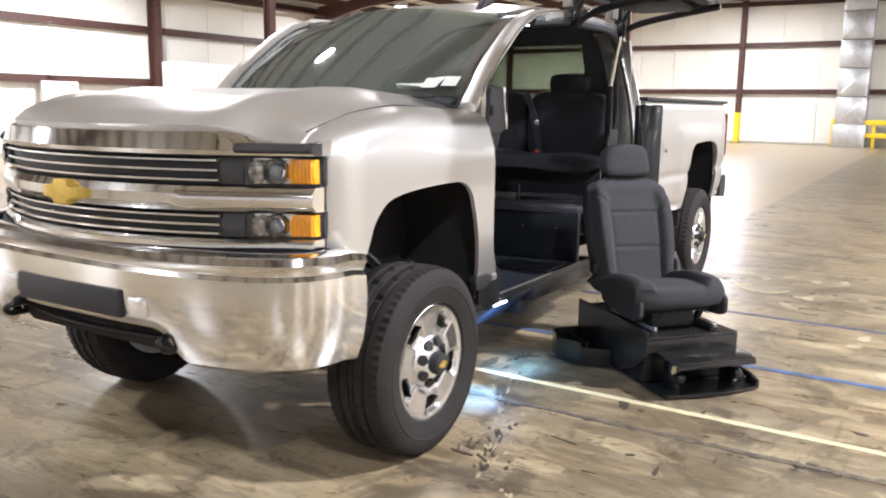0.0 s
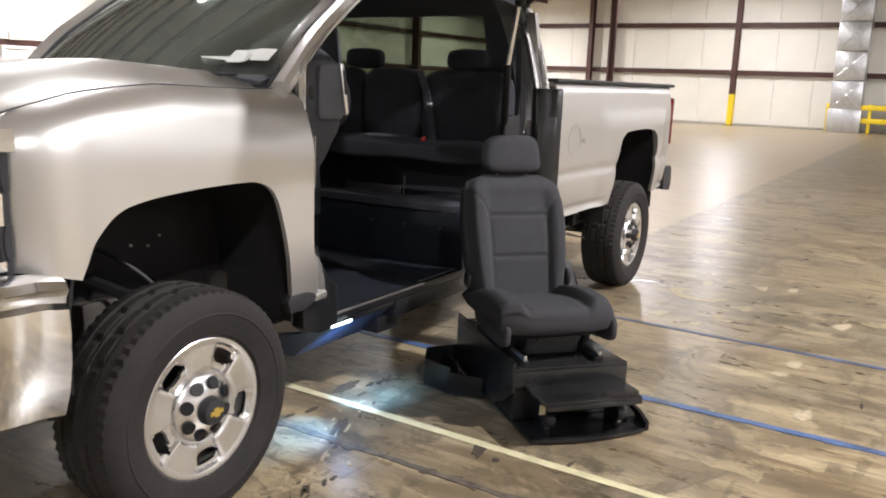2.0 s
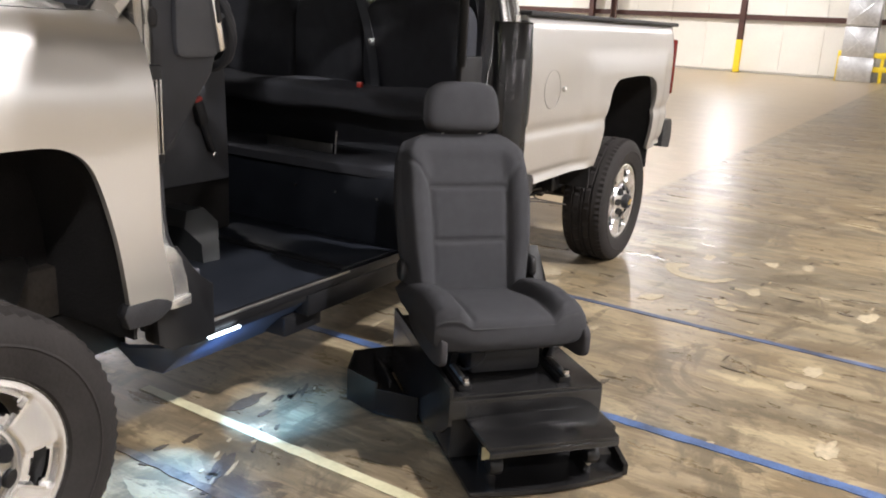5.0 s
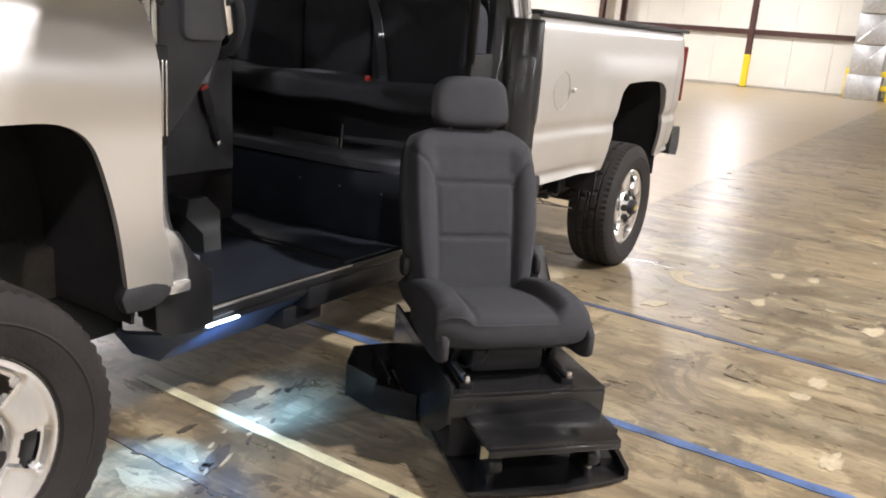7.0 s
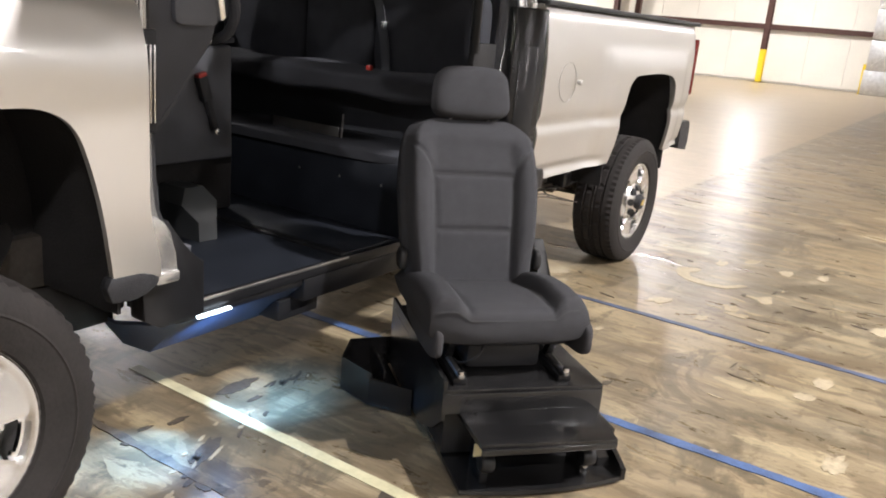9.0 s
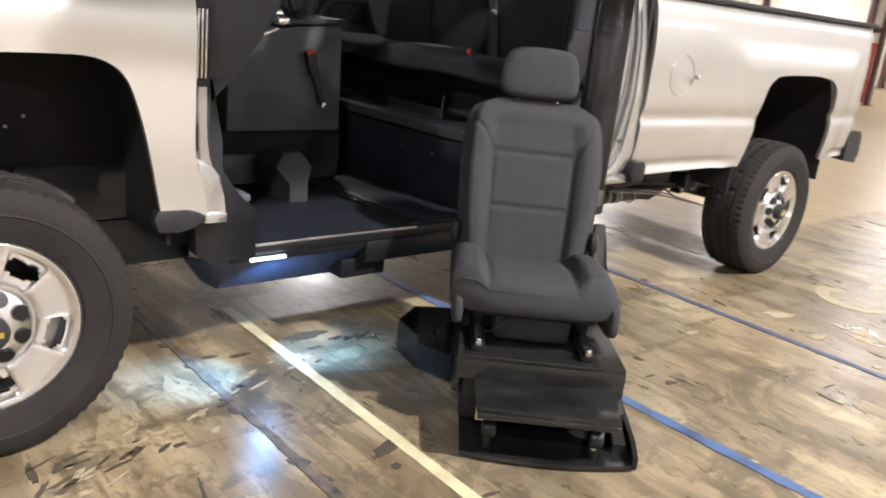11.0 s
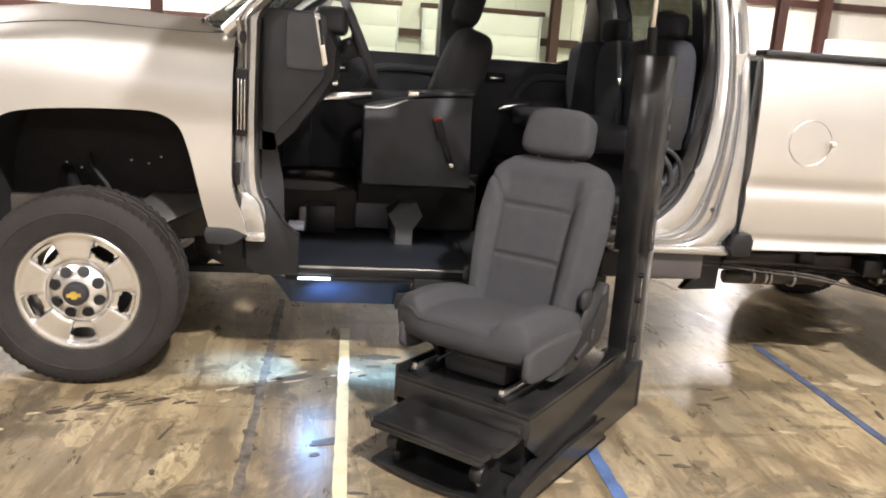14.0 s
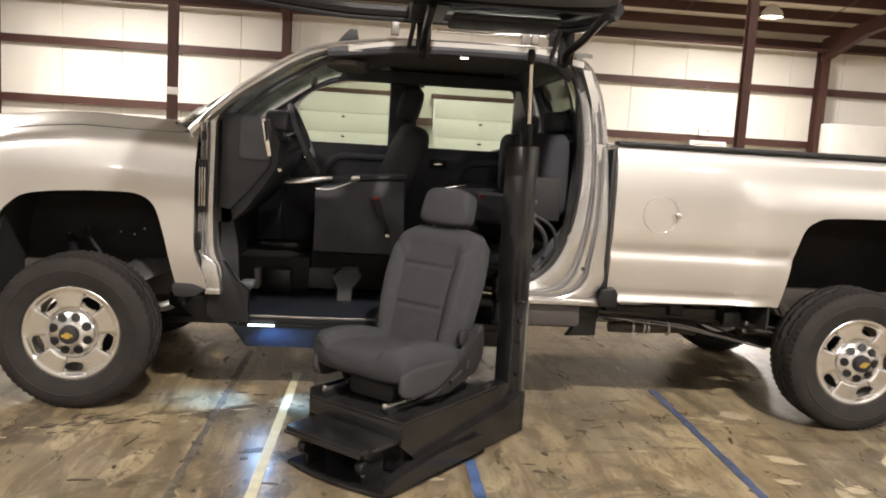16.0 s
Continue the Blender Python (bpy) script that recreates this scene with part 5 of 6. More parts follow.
part("cap_emblem", prism([(p[0] * 0.17, p[1] * 0.24) for p in emb], 0.160, 0.1685, "z"), GOLD, wheel, "gold cross-shaped emblem")
for k in range(8):
    a = 2 * math.pi * (k + 0.5) / 8
    nm = "lug_nut"
    part(nm, lathe([(0.004, 0.121), (0.0100, 0.118), (0.0105, 0.09), (0.004, 0.09)], 12, pose(0.084 * math.cos(a), 0.083 * math.sin(a), 0.0), closed=True), STEEL, wheel, "lug nut in its recess")
    # black disc on the hub face stands for the shade inside a lug pocket
    part("lug_recess", lathe([(0.001, 0.004), (0.0215, 0.004), (0.0215, -0.004), (0.001, -0.004)], 16, pose(0.084 * math.cos(a), 0.084 * math.sin(a), 0.1225) @ pose(0, 0, 0, 0, 0, math.degrees(a)) @ pose(0, 0, 0, 0, 27, 0)), BLACKMETAL, wheel)


def place_wheel(ob, x, y, turn, far):
    ob.matrix_basis = pose(x, y, HUB + 0.003, 90 if not far else -90, 0, 0) @ pose(0, 0, 0, 0, 0, turn)


place_wheel(wheel, 0.005, 0.115, 4, False)
for x, y, turn, far in ((BASE + 0.022, 0.10, 20, False), (0.0, 2 * MID - 0.165, 33, True), (BASE + 0.022, 2 * MID - 0.10, 50, True)):
    copy_thing(wheel, Matrix()).parent = truck
    w = [o for o in truck.children if o.name.startswith("wheel.")][-1]
    place_wheel(w, x, y, turn, far)


# ---- inside the cab ----
FLOOR = 0.46
part("lowered_floor", box(0.72, 2.12, 0.19, 1.70, FLOOR - 0.03, FLOOR, 0.006), VINYL, truck, "lowered black vinyl cab floor")
part("floor_ridge", box(1.50, 1.54, 0.19, 1.0, FLOOR - 0.01, FLOOR + 0.012, 0.006), BLACKMETAL, truck)
part("floor_mat_rear", box(1.545, 1.86, 0.20, 1.0, FLOOR - 0.01, FLOOR + 0.006, 0.004), VINYL, truck)
part("floor_edge_trim", box(0.79, 2.12, 0.168, 0.192, FLOOR - 0.036, FLOOR + 0.002, 0.004), BLACKMETAL, truck)
part("floor_edge_trim", box(0.80, 1.52, 0.166, 0.176, FLOOR - 0.006, FLOOR + 0.004, 0.002), STEEL, truck, "worn metal edge strip of the floor")
part("sill_beam", box(0.76, 1.29, 0.178, 0.26, FLOOR - 0.062, FLOOR - 0.037, 0.006), BLACKMETAL, truck)
part("sill_beam", box(1.29, 2.12, 0.172, 0.26, FLOOR - 0.12, FLOOR - 0.037, 0.008), BLACKMETAL, truck)
part("sill_beam_rear", box(2.05, 2.49, 0.05, 0.14, 0.492, 0.606, 0.015), make("grey sill coating", (0.055, 0.048, 0.047), 0.32, 0, 0.25, 6.0, 0.1, 120.0, 0.5), truck, "grey coated sill beam")
part("sill_bracket", prism([(2.44, 0.425), (2.60, 0.432), (2.605, 0.60), (2.505, 0.60), (2.497, 0.485)], 0.13, 0.17, "y", 0.004), BLACKMETAL, truck, "black steel bracket at the end of the sill")
part("sill_lower_rail", box(2.05, 2.47, 0.135, 0.165, 0.470, 0.491, 0.004), BLACKMETAL, truck)
pipe = lathe([(0.001, -0.20), (0.030, -0.20), (0.034, -0.10), (0.036, 0.20), (0.050, 0.28), (0.001, 0.28)], 18, pose(2.93, 0.33, 0.447, 0, 88, 0))
side_pipe = part("lower_pipe", pipe, CHASSIS, truck, "dusty brown pipe with clamp rings")
for x in (2.86, 2.92, 2.945, 3.06):
    part("clamp_ring", lathe([(0.034, -0.006), (0.042, -0.006), (0.042, 0.006), (0.034, 0.006)], 18, pose(x, 0.33, 0.449 - 0.035 * (x - 2.93), 0, 88, 0), closed=True), STEEL, side_pipe)
part("tank_strap_cover", pillow(2.95, 3.22, 0.34, 0.50, 0.46, 0.555, 3, 10), CHASSIS, truck, "rounded dusty steel cover")
for dz in (0.0, 0.014):
    part("fuel_line", tube(spline([(2.50, 0.125, 0.555 - dz), (2.63, 0.135, 0.549 - dz), (2.79, 0.15, 0.528 - dz), (3.06, 0.16, 0.50 - dz), (3.29, 0.17, 0.449 - 0.6 * dz), (3.56, 0.18, 0.385)], 30), 0.0045, 6), CHASSIS, truck, "thin brake line")
for x, z in ((3.29, 0.515), (3.495, 0.495), (3.49, 0.455)):
    part("line_clip", pillow(x - 0.012, x + 0.012, 0.285, 0.31, z - 0.016, z + 0.016, 2.5, 6), STEEL, truck)
part("fuel_line", tube([(3.29, 0.30, 0.512), (3.50, 0.30, 0.49), (3.66, 0.30, 0.468)], 0.006, 6), CHASSIS, truck)
sk = [[(x, y, z) for y, z in ((0.185, 0.395), (0.24, 0.345), (0.33, 0.26), (0.46, 0.25))] for x in (0.70, 0.78, 1.2, 1.28)]
sk[0] = [(0.70, 0.22, 0.40), (0.70, 0.30, 0.38), (0.70, 0.38, 0.36), (0.70, 0.46, 0.36)]
part("floor_support", prism([(0.20, 0.350), (0.72, 0.355), (0.72, 0.52), (0.36, 0.52), (0.36, 0.448), (0.512, 0.382), (0.20, 0.380)], 0.42, 0.46, "y", 0.004), BLACKMETAL, truck, "black steel support ahead of the lowered floor")
part("belly_pan", skin(sk, 0.012, (0, 0, 1)), BELLY, truck, "sloping blue-black belly pan under the sill")
part("sill_post", prism([(0.604, 0.575), (0.611, 0.462), (0.663, 0.428), (0.817, 0.432), (0.815, 0.598), (0.765, 0.624), (0.735, 0.658), (0.712, 0.70), (0.690, 0.735), (0.675, 0.735), (0.675, 0.60)], 0.127, 0.19, "y", 0.006), BLACKMETAL, truck, "black boxed sill post")
part("sill_post_cap", box(0.765, 0.83, 0.20, 0.30, 0.600, 0.625, 0.006), TRIMGREY, truck)
part("hanger_block", box(1.22, 1.42, 0.22, 0.34, 0.27, 0.345, 0.008), BLACKMETAL, truck)
part("seat_track_wall", box(1.86, 1.90, 0.16, 1.70, FLOOR, 0.76, 0.012), VINYL, truck, "black panel under the rear bench")
part("bench_shelf", pillow(1.84, 2.30, 0.16, 1.72, 0.735, 0.80, 6, 8), CLOTHDARK, truck)
for y in (0.30, 0.52, 0.74):
    part("screw", lathe([(0.001, 0.0), (0.006, 0.0), (0.005, 0.003), (0.001, 0.004)], 10, pose(1.859, y, 0.66, 0, -90, 0)), STEEL, truck)
part("storage_panel", box(2.18, 2.20, 0.16, 1.70, 0.80, 1.0, 0.006), TRIM, truck)
part("shelf_edge", box(1.955, 1.962, 0.62, 1.0, 0.80, 0.842, 0.002), STEEL, truck, "bright folded metal edge")
part("shelf_edge", tube([(1.955, 0.60, 0.80), (1.96, 0.60, 0.90)], 0.004, 6), STEEL, truck, "bright folded metal edge")


def bench_cushion(p):
    p = p.copy()
    p.z *= 0.85 + 0.15 * math.cos(p.y * 7.5)
    return p


part("rear_bench_cushion", pillow(1.93, 2.32, 0.15, 1.72, 0.97, 1.10, 5, 18, shape=bench_cushion), CLOTHDARK, truck, "dark cloth rear bench cushion")
for y0, y1 in ((0.17, 0.72), (0.73, 1.13), (1.14, 1.70)):
    part("rear_backrest", pillow(2.26, 2.42, y0, y1, 1.02, 1.47, 5, 12, pose(0, 0, 0, 0, 0, 0) @ Matrix.Shear("XY", 4, (0.0, 0.0)) if False else None), CLOTHDARK, truck, "dark cloth rear seat back")
for y0, y1 in ((0.33, 0.60), (1.06, 1.32)):
    part("rear_headrest", pillow(2.33, 2.43, y0, y1, 1.465, 1.585, 3.5, 10), CLOTHDARK, truck)
part("rear_belt", loft([[(2.236, y, z), (2.236, y + 0.045, z), (2.243, y + 0.045, z), (2.243, y, z)] for y, z in ((0.58, 1.08), (0.60, 1.20), (0.635, 1.34), (0.68, 1.46))]), TRIM, truck, "dark slanting seat belt strap")
part("belt_tongue", box(2.225, 2.24, 0.605, 0.64, 1.255, 1.29, 0.003), ALLOY, truck)
part("rear_buckle", box(1.995, 2.015, 0.50, 0.525, 1.09, 1.113, 0.005), REDPLASTIC, truck, "red belt buckle")
rw = None
for y0, y1, z0, z1 in ((0.14, 1.72, 0.80, 1.43), (0.14, 1.72, 1.765, 1.86), (0.14, 0.40, 1.43, 1.765), (1.46, 1.72, 1.43, 1.765)):
    rw = back_slab(y0, y1, z0, z1, 0.025, -0.05, rw)
part("rear_wall_trim", rw, TRIM, truck, "dark trim round the rear window")
part("rear_quarter_trim", prism([(2.12, 0.72), (2.50, 0.72), (2.52, 1.40), (2.46, 1.78), (2.40, 1.80), (2.435, 1.4), (2.40, 1.0), (2.30, 0.86)], 0.17, 0.20, "y"), TRIM, truck)
part("fold_panel", box(2.18, 2.36, 0.12, 0.15, 1.02, 1.24, 0.01), SHIELD, truck, "grey panel beside the lift post")
part("warning_label", box(2.195, 2.225, -0.004 + 0.09, 0.089, 0.80, 0.85, 0.001), SIGNWHITE, truck, "small white and orange warning label")
part("warning_print", box(2.198, 2.222, 0.081, 0.0845, 0.803, 0.818, 0.0), ORANGE, truck)
hose = tube(spline([(2.18, 0.02, 1.05), (2.25, -0.01, 0.98), (2.27, 0.0, 0.90), (2.22, 0.03, 0.82), (2.15, 0.02, 0.74)], 20), 0.012, 8)
part("cable", hose, BLACKPLASTIC, truck)
part("cable", tube(spline([(2.20, 0.03, 1.06), (2.30, 0.02, 1.0), (2.33, 0.03, 0.9), (2.26, 0.04, 0.80)], 18), 0.009, 8), BLACKPLASTIC, truck)

# dash
dash = [(0.50, 1.375), (0.66, 1.425), (0.80, 1.44), (0.875, 1.415), (0.93, 1.33), (0.92, 1.22), (0.86, 1.12), (0.78, 1.00), (0.70, 0.92), (0.52, 0.92)]
rows = []
for y in spread(0.235, 1.68, 19):
    hump = 0.03 * math.exp(-((y - 0.47) / 0.17) ** 2)
    rows.append([(x + (hump if x > 0.8 else 0), y, z + (hump if z > 1.3 else 0)) for x, z in dash])
part("dashboard", loft(rows), TRIM, truck, "dark moulded dashboard")
endp = [(0.655, 1.00), (0.655, 1.47), (0.845, 1.465), (0.875, 1.42), (0.90, 1.25), (0.885, 1.20), (0.80, 1.10), (0.71, 0.99)]
part("dash_end_panel", prism(endp, 0.185, 0.235, "y", 0.01), TRIM, truck, "grey end panel of the dashboard")
part("dash_end_cover", pillow(0.745, 0.895, 0.165, 0.20, 1.245, 1.455, 8, 8), TRIMGREY, truck, "rounded grey fuse cover")
part("vent_bezel", prism([(0.845, 1.46), (0.868, 1.46), (0.905, 1.27), (0.885, 1.26)], 0.15, 0.18, "y", 0.004), ALLOY, truck, "silver vent bezel")
part("vent", prism([(0.862, 1.435), (0.872, 1.435), (0.888, 1.345), (0.876, 1.34)], 0.146, 0.152, "y"), BLACKPLASTIC, truck)
part("kick_panel", prism([(0.655, 0.46), (0.655, 1.0), (0.70, 1.0), (0.74, 0.80), (0.76, 0.46)], 0.235, 0.265, "y"), BLACKPLASTIC, truck)
part("firewall", box(0.58, 0.64, 0.25, 1.76, 0.46, 1.36, 0.01), LINER, truck)
part("instrument_hood", pillow(0.84, 0.98, 0.30, 0.64, 1.385, 1.50, 5, 10), TRIM, truck)
part("display", box(0.93, 0.945, 0.36, 0.58, 1.33, 1.43, 0.006), make("blue-grey display", (0.10, 0.16, 0.22), 0.2), truck)
sw = pose(1.035, 0.46, 1.36, 0, 66, 0)
part("steering_column", tube([(0.86, 0.46, 1.28), (1.02, 0.46, 1.352)], 0.045, 14), TRIM, truck)
ring_ = [sw @ Vector((0.183 * math.cos(a), 0.183 * math.sin(a), 0)) for a in spread(0, 2 * math.pi, 41)[:-1]]
stw = part("steering_wheel", tube(ring_, 0.017, 10, closed=True), TRIM, truck, "dark leather steering wheel")
part("wheel_hub", pillow(-0.06, 0.06, -0.075, 0.075, -0.03, 0.02, 3, 8, sw), TRIM, stw)
for a in (0, 90, 270):
    c = math.radians(a)
    part("spoke", tube([sw @ Vector((0.04 * math.cos(c), 0.04 * math.sin(c), -0.005)), sw @ Vector((0.178 * math.cos(c), 0.178 * math.sin(c), 0))], 0.014, 8, flat=0.6), ALLOY if a != 0 else TRIM, stw)
part("stalk", tube([(0.96, 0.40, 1.32), (0.98, 0.24, 1.36)], 0.008, 8), TRIM, truck)
part("key_switch", lathe([(0.001, 0), (0.014, 0), (0.014, 0.02), (0.001, 0.022)], 12, pose(0.925, 0.27, 1.20, 0, 90, 0)), ALLOY, truck)

# console in the middle, pedals
cons = [(1.075, 0.70), (1.075, 1.065), (1.13, 1.085), (1.36, 1.13), (1.60, 1.15), (1.615, 0.70)]
con = part("centre_seat_box", prism(cons, 0.885, 1.20, "y", 0.012), TRIMGREY, truck, "dark grey folded centre seat box")
part("box_lid", prism([(1.30, 1.135), (1.61, 1.157), (1.61, 1.178), (1.30, 1.156)], 0.88, 1.20, "y", 0.006), TRIM, con)
part("lid_latch", box(1.28, 1.335, 0.868, 0.90, 1.135, 1.165, 0.006), ALLOY, con)
part("box_cord", tube(spline([(1.08, 0.872, 1.075), (1.17, 0.868, 1.078), (1.28, 0.872, 1.12)], 14), 0.004, 6), SIGNWHITE, con)
part("seat_base", box(1.06, 1.66, 0.93, 1.66, 0.47, 0.72, 0.02), LINER, truck)
bk = part("front_buckle", box(-0.022, 0.022, -0.014, 0.014, -0.05, 0.05, 0.006, m=pose(1.445, 0.866, 0.985, 0, -18, 0)), BLACKPLASTIC, truck, "black belt buckle with a red button")
part("button", box(-0.020, 0.020, -0.015, 0.012, 0.046, 0.062, 0.004, m=pose(1.445, 0.866, 0.985, 0, -18, 0)), REDPLASTIC, bk)
part("strap", tube([(1.46, 0.868, 0.95), (1.505, 0.870, 0.83)], 0.016, 8), BLACKPLASTIC, bk)
part("bolt", lathe([(0.001, 0.012), (0.012, 0.010), (0.014, 0.0), (0.001, 0.0)], 14, pose(1.511, 0.868, 0.815, 90, 0, 0)), ALLOY, bk)
hump = loft([[(1.237, 0.640, FLOOR - 0.002), (1.316, 0.636, FLOOR - 0.002), (1.33, 0.88, FLOOR - 0.002), (1.22, 0.88, FLOOR - 0.002)], [(1.240, 0.650, 0.530), (1.320, 0.646, 0.530), (1.335, 0.88, 0.535), (1.215, 0.88, 0.535)], [(1.205, 0.70, 0.588), (1.368, 0.70, 0.588), (1.368, 0.88, 0.588), (1.205, 0.88, 0.588)], [(1.262, 0.752, 0.636), (1.345, 0.750, 0.638), (1.335, 0.88, 0.636), (1.262, 0.88, 0.636)]])
part("tunnel_cover", hump, make("pale grey moulded cover", (0.040, 0.043, 0.045), 0.38, 0, 0.2, 9.0, 0.1, 200.0, 0.4), truck, "pale grey faceted cover at the tunnel")
part("tunnel_panel", box(0.99, 1.238, 0.915, 0.93, 0.474, 0.60, 0.006), TRIMGREY, truck)
part("pedal_box", box(0.80, 0.96, 0.80, 0.90, FLOOR, 0.60, 0.01), BLACKMETAL, truck)
part("pedal", box(0.80, 0.83, 0.42, 0.52, 0.55, 0.66, 0.008, m=None), RUBBER, truck)
part("low_shelf", box(0.64, 1.06, 0.90, 1.78, 0.46, 0.66, 0.02), RUBBER, truck)
part("far_sill", box(0.60, 2.50, 1.715, 1.80, 0.40, 0.66, 0.01), BLACKMETAL, truck)
part("firewall", box(0.585, 0.642, 0.90, 1.79, 0.47, 1.15, 0.01), LINER, truck)
part("kick_panel", box(0.60, 0.80, 1.70, 1.79, 0.60, 1.345, 0.01), TRIM, truck)

# far front seat
fs = part("passenger_seat", pillow(1.02, 1.52, 1.22, 1.70, 0.72, 0.92, 4, 12), CLOTHDARK, truck, "charcoal cloth passenger seat")
lean = pose(1.46, 1.46, 0.86, 0, 19, 0)
part("backrest", pillow(-0.11, 0.13, -0.24, 0.24, 0.0, 0.66, 4, 12, lean), CLOTHSIDE, fs)
part("headrest", pillow(-0.085, 0.065, -0.135, 0.135, 0.665, 0.895, 3.5, 10, pose(1.44, 1.46, 0.86, 0, 15, 0)), CLOTHDARK, fs)

# far door trims
for x0, x1, xs0, xs1 in ((0.70, 1.56, 0.78, 1.14), (1.62, 2.36, 1.87, 2.07)):
    d = part("door_trim", box(x0, x1, 1.735, 1.80, 0.60, 1.345, 0.012), TRIM, truck, "dark moulded inner door panel")
    part("armrest", pillow(x0 + 0.30, x1 - 0.02, 1.66, 1.76, 1.02, 1.13, 4, 10), TRIMGREY, d)
    part("grab_pocket", tube(spline([(x0 + 0.36, 1.725, 1.13), (x0 + 0.44, 1.715, 1.235), (x0 + 0.55, 1.715, 1.26), (x1 - 0.02, 1.72, 1.255)], 16), 0.022, 8), TRIMGREY, d)
    part("trim_strip", prism([(xs0, 1.055), (xs0 + 0.04, 1.088), (xs1, 1.118), (xs1, 1.072), (xs0 + 0.05, 1.05)], 1.655, 1.735, "y", 0.006), ALLOY, d, "bright silver trim strip")
    part("inner_handle", box(x0 + 0.18, x0 + 0.30, 1.715, 1.735, 1.21, 1.27, 0.01), BLACKPLASTIC, d)
    part("handle_lever", box(x0 + 0.20, x0 + 0.28, 1.705, 1.722, 1.225, 1.245, 0.005), CHROME, d, "chrome door lever")
part("far_pillar_trim", prism([(1.50, 1.33), (1.68, 1.33), (1.70, 1.78), (1.50, 1.78)], 1.60, 1.69, "y", 0.01), TRIM, truck)
part("far_header_trim", prism([(1.15, 1.76), (2.45, 1.76), (2.45, 1.84), (1.2, 1.84)], 1.58, 1.68, "y", 0.01), TRIM, truck)
part("far_a_pillar_trim", tube(spline([(0.66, 1.745, 1.44), (0.80, 1.72, 1.575), (0.95, 1.69, 1.69), (1.12, 1.665, 1.765), (1.30, 1.655, 1.80)], 16), 0.028, 10), TRIMGREY, truck)

# headliner and what hangs from it
rows = [[(x, y, 1.868 - 0.03 * smoothstep(0.6, 0.84, abs(y - MID)) - 0.05 * smoothstep(1.45, 1.18, x)) for x in spread(1.18, 2.48, 12)] for y in spread(0.17, 1.69, 13)]
part("headliner", skin(rows, 0.02, (0, 0, 1)), HEADLINER, truck, "grey cloth headliner")
part("door_header", tube(spline([(1.16, 0.17, 1.79), (1.5, 0.16, 1.825), (1.9, 0.16, 1.836), (2.25, 0.16, 1.825), (2.38, 0.16, 1.74)], 26), 0.028, 8), TRIM, truck)
part("dome_lamp", box(1.85, 1.895, 0.53, 0.57, 1.842, 1.852, 0.004), DOMEGLOW, truck, "lit dome lamp")
part("sun_visor", pillow(1.13, 1.30, 0.30, 0.66, 1.745, 1.775, 6, 8, None), HEADLINER, truck)
part("overhead_console", pillow(1.14, 1.36, 0.80, 1.06, 1.76, 1.83, 5, 8), TRIMGREY, truck)
part("rear_view_mirror", pillow(1.03, 1.06, 0.80, 1.05, 1.655, 1.72, 4, 8), BLACKPLASTIC, truck)
part("mirror_stem", tube([(1.01, MID, 1.76), (1.04, MID, 1.70)], 0.010, 8), BLACKPLASTIC, truck)
part("pillar_trim", tube(spline([(0.70, 0.22, 1.44), (0.92, 0.245, 1.62), (1.18, 0.27, 1.78)], 14), 0.017, 8), TRIMGREY, truck)
part("windshield_sticker", skin([[(0.475, 0.30, 1.447), (0.530, 0.30, 1.490)], [(0.455, 0.36, 1.447), (0.510, 0.36, 1.490)]], 0.002), PAPER, truck, "white sticker inside the windshield")
part("windshield_sticker", skin([[(0.530, 0.225, 1.455), (0.580, 0.225, 1.497)], [(0.500, 0.285, 1.455), (0.552, 0.285, 1.497)]], 0.002), PAPER, truck, "white sticker inside the windshield")
for y0, y1, x, tilt in ((0.31, 0.50, 0.50, 0.010), (0.53, 0.70, 0.46, 0.0), (0.72, 0.88, 0.44, 0.008)):
    part("parking_paper", skin([[(x, y0, 1.448), (x + 0.09, y0, 1.486 + tilt)], [(x - 0.03, y1, 1.450 + tilt), (x + 0.06, y1, 1.488)]], 0.002, (0, 0, 1)), PAPER, truck, "white papers on the dashboard")


# ---- the raised side: both doors as one panel, swung up flat above the opening ----
def up(x, h, d):
    """From the closed door (x, height below the hinge, depth inwards) to its raised place."""
    a = math.radians(-1.0)
    return (x, 0.10 - h * math.cos(a) + d * math.sin(a), 2.015 - h * math.sin(a) - d * math.cos(a))


raised = thing("raised_door")
raised.parent = truck
raised["label"] = "both side doors joined and swung up flat over the roof"
EDGE_F = [(0.0, 1.26), (0.08, 1.06), (0.25, 0.80), (0.40, 0.66), (0.50, 0.645), (1.12, 0.65)]
EDGE_R = [(0.0, 2.28), (0.08, 2.36), (0.25, 2.42), (0.45, 2.435), (0.75, 2.40), (0.95, 2.33), (1.12, 2.17)]
rows = []
for h in spread(0.50, 1.12, 12):
    a, c = lerp(EDGE_F, h), lerp(EDGE_R, h)
    rows.append([up(a + (c - a) * s, h, -0.03 * math.sin(math.pi * min(1, (h - 0.3) / 0.85))) for s in spread(0, 1, 16)])
part("outer_skin", skin(rows, 0.02), PAINT, raised, "silver outer door skin")
rows = []
for h in spread(0.53, 1.08, 14):
    a, c = lerp(EDGE_F, h) + 0.04, lerp(EDGE_R, h) - 0.05
    bulge = 0.02 + 0.03 * smoothstep(0.55, 0.75, h) - 0.03 * smoothstep(0.9, 1.05, h) + 0.015 * math.exp(-((h - 0.68) / 0.04) ** 2)
    rows.append([up(a + (c - a) * s, h, bulge * (1 - 0.5 * abs(2 * s - 1) ** 8)) for s in spread(0, 1, 16)])
part("inner_panel", skin(rows, 0.018), TRIMGREY, raised, "dark moulded inner door panel")
